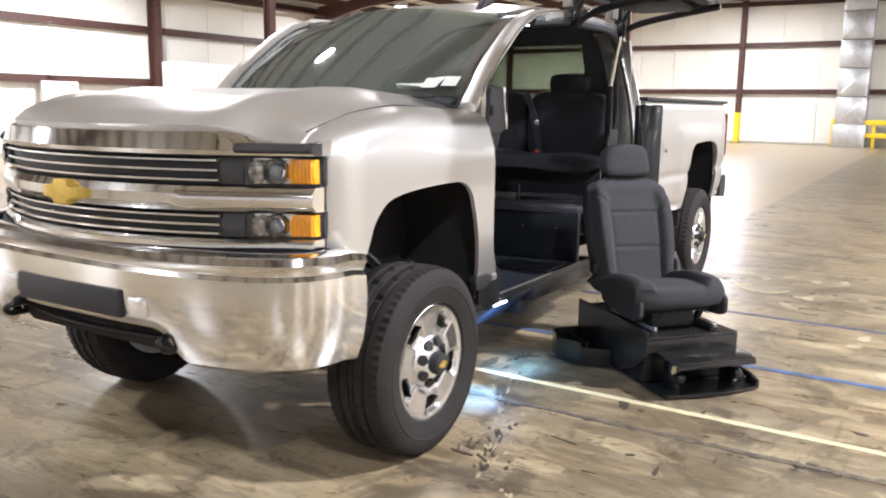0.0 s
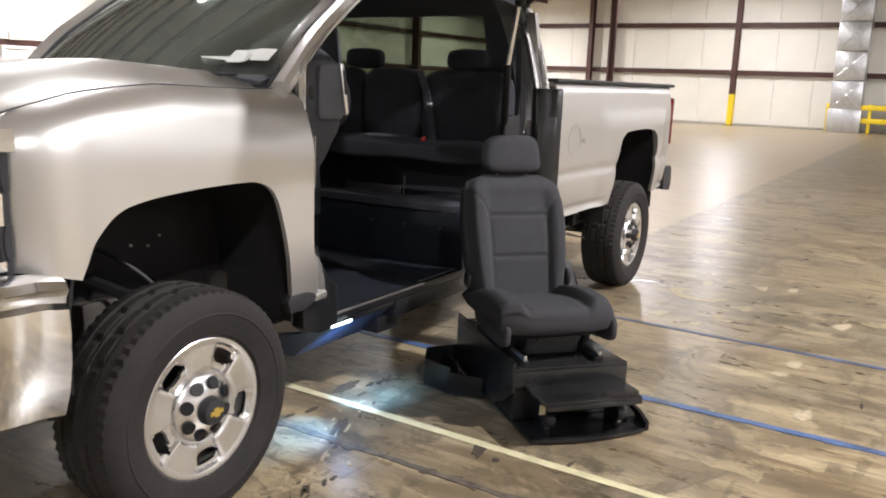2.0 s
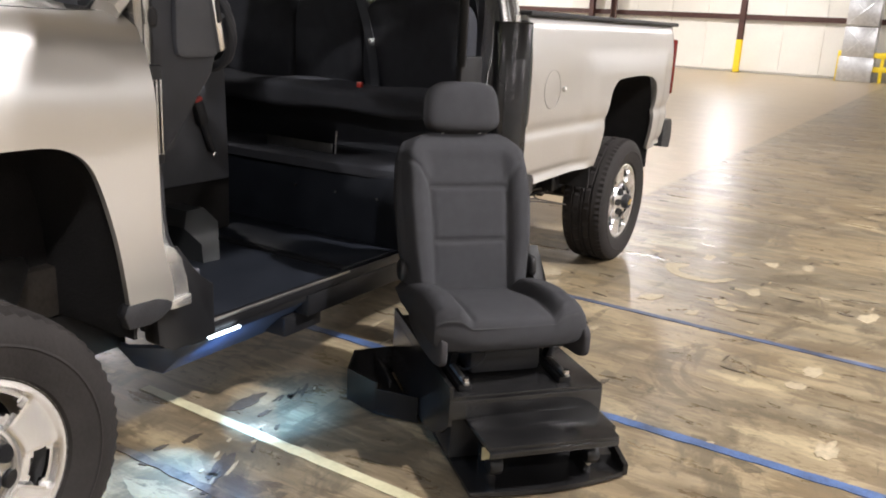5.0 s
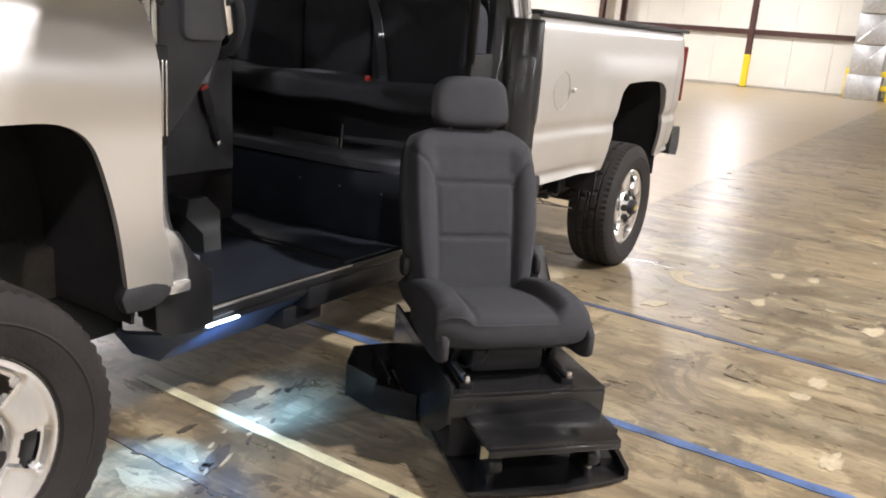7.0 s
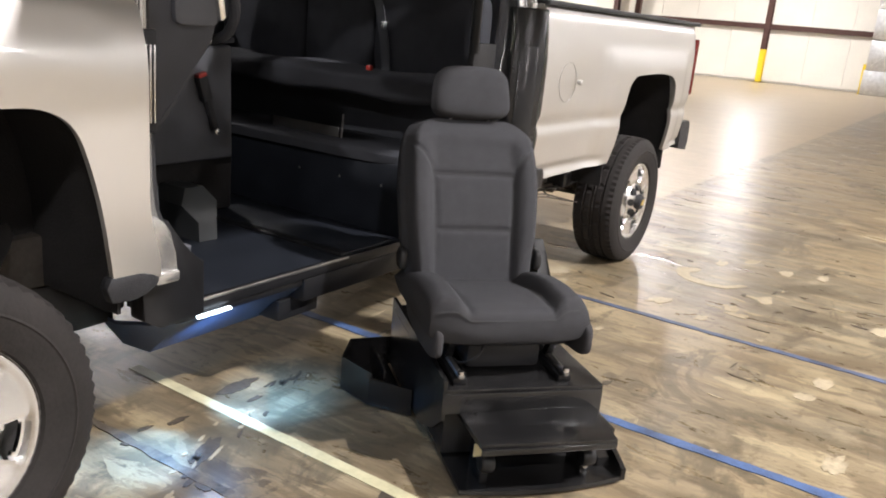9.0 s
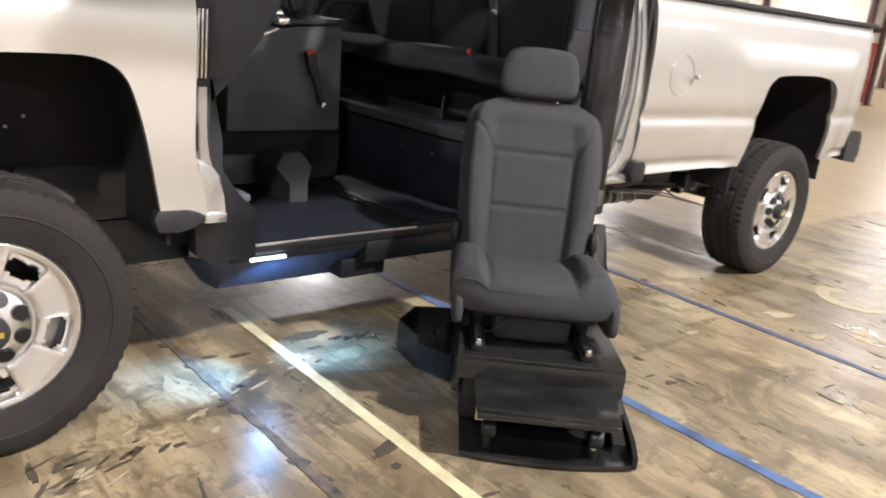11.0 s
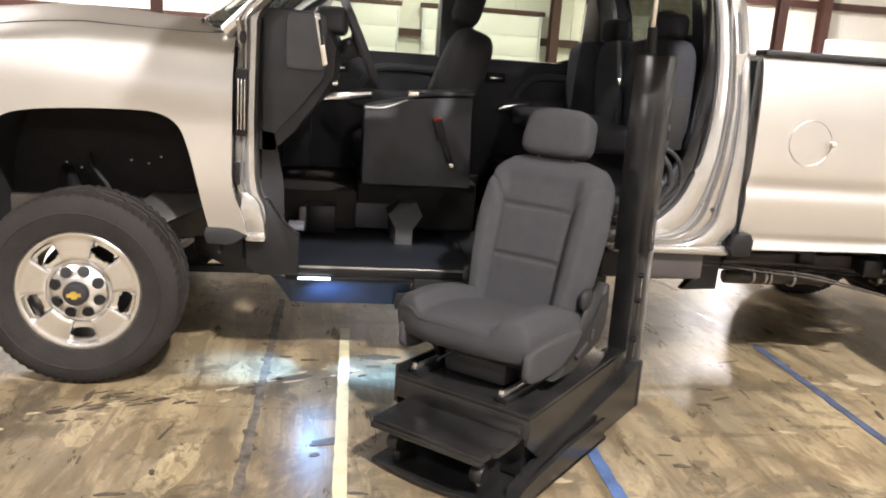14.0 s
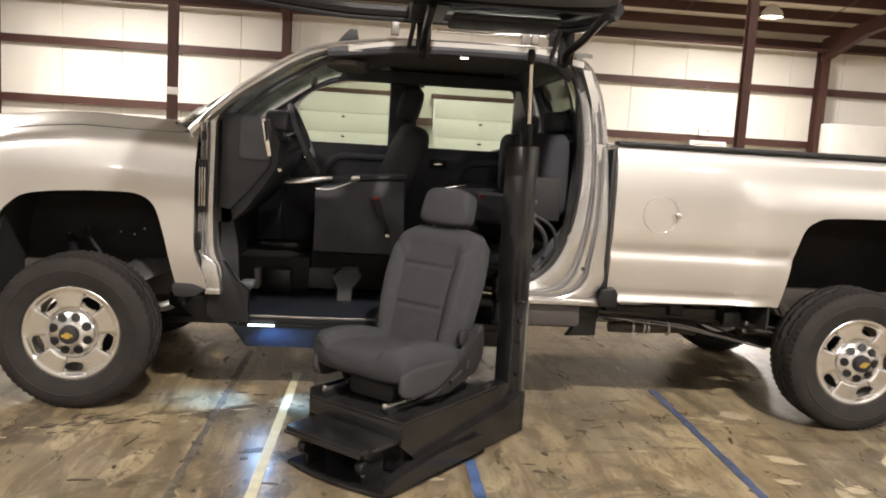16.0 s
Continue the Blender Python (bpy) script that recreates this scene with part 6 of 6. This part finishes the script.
fr = [up(lerp(EDGE_F, h), h, 0.02) for h in spread(0.46, 0.0, 12)] + [up(lerp(EDGE_R, h), h, 0.02) for h in spread(0.0, 0.46, 12)]
part("window_frame", tube(fr, 0.032, 8), BLACKMETAL, raised)
part("frame_seal", tube([Vector(p) + Vector((0, 0, -0.035)) for p in fr], 0.014, 8), BLACKPLASTIC, raised)
part("middle_pillar", loft([[up(x, h, d) for x, d in ((1.54, -0.02), (1.70, -0.02), (1.70, 0.06), (1.54, 0.06))] for h in (0.0, 0.25, 0.47)]), BLACKMETAL, raised)
for x0, x1, x2, x3 in ((1.70, 2.28, 2.40, 1.70),):
    ob = part("door_glass", skin([[up(x0, 0.03, 0.01), up(x1, 0.03, 0.01)], [up(x3, 0.45, 0.01), up(x2, 0.45, 0.01)]], 0.005), PANE, raised, "tinted door glass")
    ob.visible_shadow = False
part("door_rail", loft([[up(x, h, d) for h, d in ((0.43, -0.02), (0.50, -0.02), (0.50, 0.05), (0.43, 0.05))] for x in (0.66, 1.5, 2.42)]), BLACKMETAL, raised)
part("step_bar", tube([up(0.72, 1.13, -0.06), up(2.30, 1.13, -0.06)], 0.042, 16), ALLOY, raised, "bright round step bar along the door foot")
part("step_bar_end", lathe([(0.001, 0.03), (0.046, 0.03), (0.048, 0.0), (0.048, -0.03), (0.001, -0.03)], 18, Matrix.Translation(up(2.31, 1.13, -0.06)) @ pose(0, 0, 0, 0, 90, 0)), BLACKPLASTIC, raised)
for x in (1.0, 1.75, 2.15):
    part("step_bracket", tube([up(x, 1.05, 0.03), up(x, 1.14, -0.02)], 0.016, 8), BLACKMETAL, raised)
for x, x2 in ((2.33, 2.36), (1.62, 1.62)):
    part("lift_arm", tube(spline([(x, 0.13, 1.80), (x, 0.06, 1.855), (x2, -0.10, 1.90), up(x2, 0.55, 0.07)], 16), 0.020, 8), BLACKMETAL, raised, "black steel lifting arm")
    part("hinge_plate", box(x - 0.035, x + 0.035, 0.10, 0.16, 1.80, 2.0, 0.006), BLACKMETAL, raised)
    part("link", tube([(x - 0.07, 0.12, 1.83), (x - 0.05, 0.05, 1.96)], 0.012, 8), BLACKMETAL, raised)
part("lift_mechanism", box(1.72, 2.20, -0.34, -0.02, 1.915, 1.95, 0.015), BLACKPLASTIC, raised, "black lifting mechanism cover")
part("hinge_rod", tube([(1.30, 0.115, 1.965), (2.42, 0.115, 1.965)], 0.012, 8), ALLOY, raised, "bright hinge rod along the roof")
part("hinge_rod", tube([(1.68, 0.14, 1.925), (2.30, 0.14, 1.925)], 0.009, 8), ALLOY, raised, "bright hinge rod along the roof")
for x in (1.48, 2.12, 2.17, 2.26):
    part("hinge_knuckle", box(x - 0.02, x + 0.02, 0.095, 0.14, 1.885, 1.975, 0.006), STEEL if x < 2.2 else BLACKMETAL, raised)
part("gas_strut", tube([(2.150, 0.06, 1.80), (2.172, 0.12, 1.48)], 0.011, 12), ALLOY, truck, "bright gas strut rod")
part("strut_body", tube([(2.172, 0.12, 1.50), (2.19, 0.13, 1.20)], 0.020, 12), BLACKMETAL, truck)
part("strut_end", pillow(2.125, 2.165, 0.03, 0.08, 1.785, 1.86, 3, 6), BLACKMETAL, truck)
led = part("sill_led_strip", box(0.814, 0.944, 0.150, 0.162, 0.409, 0.418, 0.003), LEDGLOW, truck, "lit white LED strip under the sill")
for tx, ty, power, cone in ((0.650, 0.21, 52.0, 58), (1.15, 0.20, 54.0, 60), (0.95, -0.12, 7.5, 130)):
    spot = bpy.data.lights.new("sill_led_light", "SPOT")
    spot.energy, spot.color, spot.spot_size, spot.spot_blend, spot.shadow_soft_size = power, (0.24, 0.53, 1.0), radians(cone), 1.0, 0.012
    ob = new("sill_led_light", spot)
    ob.matrix_basis = look((0.892, 0.166, 0.332), (tx, ty, 0.0))
    ob.parent = led
glow_spot = bpy.data.lights.new("sill_led_back_light", "SPOT")
glow_spot.energy, glow_spot.color, glow_spot.spot_size, glow_spot.spot_blend, glow_spot.shadow_soft_size = 3.6, (0.22, 0.46, 1.0), radians(140), 1.0, 0.003
ob = new("sill_led_back_light", glow_spot)
ob.matrix_basis = look((0.892, 0.130, 0.300), (0.98, 0.32, 0.30))
ob.parent = led


# ---- the seat lift that stands on the floor beside the truck: local x backwards, local y to the occupant's right ----
LIFT = pose(1.33, -0.72, 0, 0, 0, math.degrees(math.atan2(0.75, 0.66)))
lift = thing("seat_lift", LIFT, "black steel seat lift with footrest and post on the floor", "seat lift")
front = [(-0.10 + 0.035 * (v / 0.28) ** 2, v) for v in spread(-0.30, 0.235, 13)]
plate = front + [(0.62, 0.235), (0.62, -0.30)]
part("base_plate", prism(plate, 0.010, 0.024, "z"), BLACKWORN, lift, "scuffed black base plate")
part("base_lip", loft([[(u, -0.30, z0), (u, -0.285, z0), (u, -0.285, z1), (u, -0.30, z1)] for u, z0, z1 in ((-0.065, 0.012, 0.05), (0.0, 0.012, 0.075), (0.30, 0.012, 0.10), (0.60, 0.012, 0.10))]), BLACKWORN, lift)
part("side_arm", loft([[(u, -0.275, z0), (u, -0.235, z0), (u, -0.235, z1), (u, -0.275, z1)] for u, z0, z1 in ((0.0, 0.012, 0.055), (0.12, 0.012, 0.085), (0.50, 0.012, 0.135), (0.80, 0.014, 0.165), (0.985, 0.016, 0.205))]), BLACKWORN, lift, "sloping black steel side arm")
part("arm_end", box(0.965, 0.99, -0.28, -0.13, 0.014, 0.21, 0.006), BLACKWORN, lift)
foot = [(-0.135, -0.215), (-0.125, 0.20), (0.16, 0.215), (0.16, -0.235), (-0.075, -0.235), (-0.075, -0.215)]
part("footrest", prism(foot, 0.178, 0.196, "z", 0.003), BLACKWORN, lift, "scuffed black footrest plate")
part("footrest_lip", box(-0.137, -0.125, -0.215, 0.20, 0.165, 0.184, 0.003), BLACKWORN, lift)
for v in (-0.165, 0.155):
    part("footrest_leg", box(-0.05, 0.06, v - 0.012, v + 0.012, 0.024, 0.178, 0.004), BLACKWORN, lift)
    part("roller", lathe([(0.001, -0.02), (0.026, -0.02), (0.030, -0.014), (0.030, 0.014), (0.026, 0.02), (0.001, 0.02)], 18, pose(-0.055, v, 0.10, 90, 0, 0)), BLACKMETAL, lift)
part("leg_bolt", lathe([(0.001, 0.006), (0.008, 0.005), (0.008, 0.0), (0.001, 0.0)], 10, pose(-0.052, -0.165, 0.065, 0, -90, 0)), STEEL, lift)
part("scuff_label", box(-0.066, -0.062, 0.175, 0.20, 0.125, 0.165, 0.001), TAPEYELLOW, lift, "worn pale yellow sticker")
top = [(0.07, -0.255), (0.07, 0.265), (0.80, 0.265), (0.80, -0.235)]
part("seat_box_top", prism(top, 0.256, 0.270, "z", 0.003), BLACKWORN, lift, "black steel seat box")
part("seat_box_front", box(0.068, 0.082, -0.255, 0.265, 0.190, 0.256, 0.003), BLACKWORN, lift)
part("seat_box_side", loft([[(u, v, z0), (u, v + 0.012, z0), (u, v + 0.012, 0.256), (u, v, 0.256)] for u, v, z0 in ((0.07, -0.255, 0.17), (0.16, -0.255, 0.10), (0.30, -0.25, 0.05), (0.80, -0.24, 0.05))]), BLACKWORN, lift)
part("seat_box_side", loft([[(u, v, z0), (u, v + 0.012, z0), (u, v + 0.012, 0.300), (u, v, 0.300)] for u, v, z0 in ((0.07, 0.253, 0.17), (0.16, 0.253, 0.10), (0.30, 0.253, 0.04), (0.80, 0.253, 0.04))]), BLACKWORN, lift)
part("seat_box_back", box(0.79, 0.80, -0.235, 0.265, 0.04, 0.256, 0.003), BLACKWORN, lift)
part("inner_block", box(0.12, 0.78, -0.22, 0.24, 0.03, 0.20, 0.006), BLACKMETAL, lift)
wing = [(0.40, 0.265), (0.50, 0.40), (0.64, 0.475), (0.80, 0.42), (0.82, 0.265)]
part("side_wing", prism(wing, 0.012, 0.024, "z"), BLACKWORN, lift, "folded black side wing")
for a, c in zip(wing[1:], wing[2:]):
    part("wing_wall", loft([[(a[0], a[1], z), (c[0], c[1], z), (c[0] - 0.008, c[1] - 0.008, z), (a[0], a[1] - 0.008, z)] for z in (0.024, 0.135)]), BLACKWORN, lift)
part("wing_rib", box(0.54, 0.78, 0.33, 0.342, 0.024, 0.12, 0.003), BLACKWORN, lift)
part("wing_rib", loft([[(0.50, 0.40, z), (0.40, 0.27, z), (0.412, 0.27, z), (0.512, 0.40, z)] for z in (0.024, 0.11)]), BLACKWORN, lift)
# seat rails and lifting frame under the seat
for v in (-0.135, 0.205):
    part("seat_rail", box(0.10, 0.66, v - 0.022, v + 0.022, 0.270, 0.292, 0.005), BLACKMETAL, lift)
    part("rail_slider", box(0.09, 0.56, v - 0.009, v + 0.009, 0.292, 0.306, 0.004), STEEL, lift, "bright worn rail slider")
    part("rail_bolt", lathe([(0.001, 0.012), (0.010, 0.011), (0.011, 0.0), (0.001, 0.0)], 10, pose(0.10, v, 0.306)), ALLOY, lift)
    part("riser", loft([[(u, v - 0.012, 0.30), (u + 0.03, v - 0.012, 0.30), (u + 0.03, v + 0.012, 0.30), (u, v + 0.012, 0.30)] if k == 0 else [(u - 0.06, v - 0.012, 0.41), (u - 0.02, v - 0.012, 0.41), (u - 0.02, v + 0.012, 0.41), (u - 0.06, v + 0.012, 0.41)] for u in (0.24,) for k in (0, 1)]), BLACKMETAL, lift)
    part("riser", loft([[(0.52, v - 0.012, 0.30), (0.56, v - 0.012, 0.30), (0.56, v + 0.012, 0.30), (0.52, v + 0.012, 0.30)], [(0.50, v - 0.012, 0.41), (0.53, v - 0.012, 0.41), (0.53, v + 0.012, 0.41), (0.50, v + 0.012, 0.41)]]), BLACKMETAL, lift)
part("motor_cover", box(0.20, 0.50, -0.09, 0.16, 0.275, 0.362, 0.02), BLACKPLASTIC, lift)
part("cross_tube", tube([(0.20, -0.16, 0.37), (0.20, 0.22, 0.37)], 0.014, 10), BLACKMETAL, lift)
part("recline_lever", tube(spline([(0.34, 0.24, 0.33), (0.36, 0.27, 0.345), (0.36, 0.275, 0.38)], 10), 0.009, 8), BLACKMETAL, lift)
part("wire", tube(spline([(0.2, 0.1, 0.37), (0.16, 0.14, 0.335), (0.20, 0.18, 0.30), (0.28, 0.2, 0.30)], 16), 0.004, 6), BLACKPLASTIC, lift)
# upright post
part("post", box(0.905, 0.985, -0.235, -0.165, 0.02, 1.30, 0.006), BLACKMETAL, lift, "black steel upright")
part("post_channel", box(0.885, 0.905, -0.24, -0.16, 0.20, 1.25, 0.004), BLACKWORN, lift)
part("sleeve", box(0.888, 0.985, -0.265, -0.135, 0.655, 1.39, 0.008), BLACKWORN, lift, "black boxed post sleeve, chipped at the edge")
part("guide_rail", box(0.986, 0.996, -0.262, -0.235, 0.06, 0.655, 0.003), STEEL, lift, "worn bright guide rail edge")
for z in (0.46, 0.56, 0.30):
    part("post_knob", lathe([(0.001, 0.02), (0.010, 0.018), (0.012, 0.0), (0.001, 0.0)], 10, pose(0.945, -0.236, z, 90, 0, 0)), BLACKMETAL, lift)
for i, (z, h) in enumerate(((1.12, 0.02), (1.05, 0.03), (0.92, 0.015), (0.80, 0.012))):
    part("chip", box(0.983, 0.9865, -0.2655, -0.255, z, z + h, 0.0), STEEL, lift, "chipped bare metal edge")
part("carriage_plate", box(0.80, 0.90, -0.24, -0.16, 0.06, 0.268, 0.006), BLACKWORN, lift)


# ---- the driver seat on the lift ----
SEAT = LIFT @ pose(0, 0.06, 0)
seat = thing("driver_seat", SEAT, "charcoal cloth driver seat with headrest on the lowered lift", "car seat")


def cushion_top(u, v):
    """Height of the cushion: a flat middle between two raised bolsters, rolled over at the sides."""
    s = abs(v)
    bol = smoothstep(0.130, 0.175, s) * (0.034 + 0.006 * smoothstep(0.10, 0.34, u)) * (1 - 0.5 * smoothstep(0.42, 0.58, u))
    roll = 0.050 * max(0.0, (s - 0.205) / 0.057) ** 2
    return 0.505 - 0.050 * smoothstep(0.20, 0.62, u) + 0.006 * math.sin(math.pi * min(1, max(0, u / 0.6))) + bol - roll - 0.006 * math.exp(-((s - 0.132) / 0.009) ** 2)


loops = []
for v in spread(-0.262, 0.248, 81):
    s = abs(v + 0.007) / 0.255
    uf = 0.086 + 0.040 * s ** 3
    side = 0.030 * max(0.0, (s - 0.85) / 0.15) ** 2
    lo = 0.398 + side * 0.6
    top = cushion_top(uf + 0.03, v)
    row = [(0.55, v, lo), (uf + 0.10, v, lo - 0.004), (uf + 0.016, v, lo), (uf + 0.004, v, lo + 0.012), (uf - 0.004, v, lo + (top - lo) * 0.45), (uf, v, lo + (top - lo) * 0.74), (uf + 0.008, v, lo + (top - lo) * 0.90), (uf + 0.018, v, top - 0.004)]
    row += [(u, v, cushion_top(u, v)) for u in spread(uf + 0.035, 0.62, 15)] + [(0.635, v, 0.44)]
    loops.append(row)
part("cushion", loft(loops), CLOTH, seat, "charcoal cloth seat cushion with side bolsters", 60)
for side, out in ((-1, 0.285), (1, 0.240)):
    v0, v1 = sorted((side * (out - 0.042), side * out))
    part("cushion_side", pillow(0.105, 0.50, v0, v1, 0.335, 0.462, 4.0, 12, shape=lambda p: Vector((p.x, p.y, p.z * (1 - 0.25 * max(0.0, p.x)) + 0.16 * max(0.0, p.x)))), CLOTHSIDE, seat, "padded charcoal cloth side of the cushion")
    part("cushion_seam", tube([(u, side * (out - 0.003), 0.452 - 0.010 * smoothstep(0.2, 0.45, u)) for u in spread(0.15, 0.46, 14)], 0.0022, 6), SEAM, seat)
part("side_shield", prism([(0.25, 0.322), (0.40, 0.318), (0.60, 0.372), (0.648, 0.43), (0.660, 0.50), (0.648, 0.580), (0.628, 0.588), (0.602, 0.550), (0.54, 0.470), (0.45, 0.405), (0.34, 0.352)], -0.299, -0.253, "y", 0.010), SHIELD, seat, "dark plastic side shield rising to the backrest hinge")
part("seat_switch", tube([(0.40, -0.302, 0.368), (0.48, -0.302, 0.400)], 0.010, 8), SHIELD, seat)
part("seat_switch", tube([(0.52, -0.302, 0.405), (0.53, -0.302, 0.440)], 0.009, 8), SHIELD, seat)
part("hinge_cover", pillow(0.53, 0.60, -0.262, -0.230, 0.49, 0.565, 3, 8), SHIELD, seat, "dark hinge cover")
part("hinge_cover", pillow(0.53, 0.60, 0.225, 0.258, 0.49, 0.565, 3, 8), SHIELD, seat, "dark hinge cover")

BACKP = pose(0.562, 0, 0.527, 0, 17.5, 0)


def back_half(h):
    """Half width of the backrest at a height along it."""
    return lerp([(-0.085, 0.222), (0.0, 0.232), (0.08, 0.243), (0.25, 0.252), (0.36, 0.246), (0.42, 0.236), (0.455, 0.218), (0.475, 0.190), (0.485, 0.160)], h)


SIDE_SEAM = [(0.0, 0.137), (0.10, 0.138), (0.27, 0.142), (0.31, 0.150), (0.36, 0.180), (0.40, 0.228)]


def pinch(v, h):
    """Depth share of the sewn grooves between the padded panels."""
    a = abs(v)
    inner = smoothstep(0.160, 0.138, a)
    g = inner * max(math.exp(-((h - 0.288) / 0.009) ** 2), math.exp(-((h - 0.098) / 0.009) ** 2))
    return max(g, math.exp(-((a - lerp(SIDE_SEAM, h)) / 0.009) ** 2) * smoothstep(0.42, 0.39, h))


def back_front(v, h):
    """Forward face of the backrest: side bolsters, a flat middle."""
    w = back_half(h)
    s = abs(v) / w
    bol = smoothstep(0.52, 0.74, s) * (1 - smoothstep(0.86, 1.0, s))
    fade = smoothstep(0.46, 0.33, h)
    lumbar = 0.012 * math.sin(math.pi * min(1, h / 0.38))
    edge = 0.05 * smoothstep(0.80, 1.0, s) ** 1.5
    crown = 0.045 * smoothstep(0.40, 0.487, h) ** 1.5
    return -0.045 - lumbar - 0.029 * bol * fade + edge + crown + 0.008 * pinch(v, h)


loops = []
for h in spread(-0.085, 0.485, 100):
    w = back_half(h)
    loop = [(back_front(v, h), v, h) for v in spread(-w, w, 73)]
    loop += [(0.085 - 0.02 * abs(v / w) ** 3 - 0.04 * smoothstep(0.41, 0.487, h), v, h) for v in spread(w * 0.985, -w * 0.985, 15)]
    loops.append(loop)
b = loft(loops)
b.transform(BACKP)
back_ = part("backrest", b, CLOTH, seat, "charcoal cloth backrest with stitched panels", 60)


def seam(pts, r=0.0022):
    return tube([BACKP @ Vector((back_front(v, h) - 0.0005, v, h)) for v, h in pts], r, 6)


def line(a, c, n=14):
    return [(a[0] + (c[0] - a[0]) * s, a[1] + (c[1] - a[1]) * s) for s in spread(0, 1, n)]


for pts in (line((-0.142, 0.288), (0.142, 0.288)), line((-0.138, 0.098), (0.138, 0.098))):
    part("seam", seam(pts), SEAM, back_)
for s in (-1, 1):
    side = [(s * lerp(SIDE_SEAM, h), h) for h in spread(0.0, 0.40, 24)]
    part("seam", seam(side), SEAM, back_)
part("headrest", pillow(-0.055, 0.055, -0.135, 0.135, 0.488, 0.668, 4.2, 14, BACKP @ pose(0.0, 0, 0.0), shape=lambda p: Vector((p.x * (1 + 0.15 * p.z), p.y * (1 - 0.07 * p.z), p.z))), CLOTH, seat, "charcoal cloth headrest")
for s in (-1, 1):
    part("headrest_rod", tube([BACKP @ Vector((0.01, s * 0.07, 0.45)), BACKP @ Vector((0.01, s * 0.07, 0.55))], 0.006, 8), STEEL, seat)
part("cushion_seam", tube([(0.0855 + 0.040 * (abs(v) / 0.262) ** 3, v, 0.402 + (cushion_top(0.12, v) - 0.402) * 0.72) for v in spread(-0.235, 0.235, 25)], 0.0022, 6), SEAM, seat)
for s in (-1, 1):
    part("cushion_seam", tube([(u, s * 0.132, cushion_top(u, 0.132) + 0.0004) for u in spread(0.125, 0.55, 18)], 0.0022, 6), SEAM, seat)
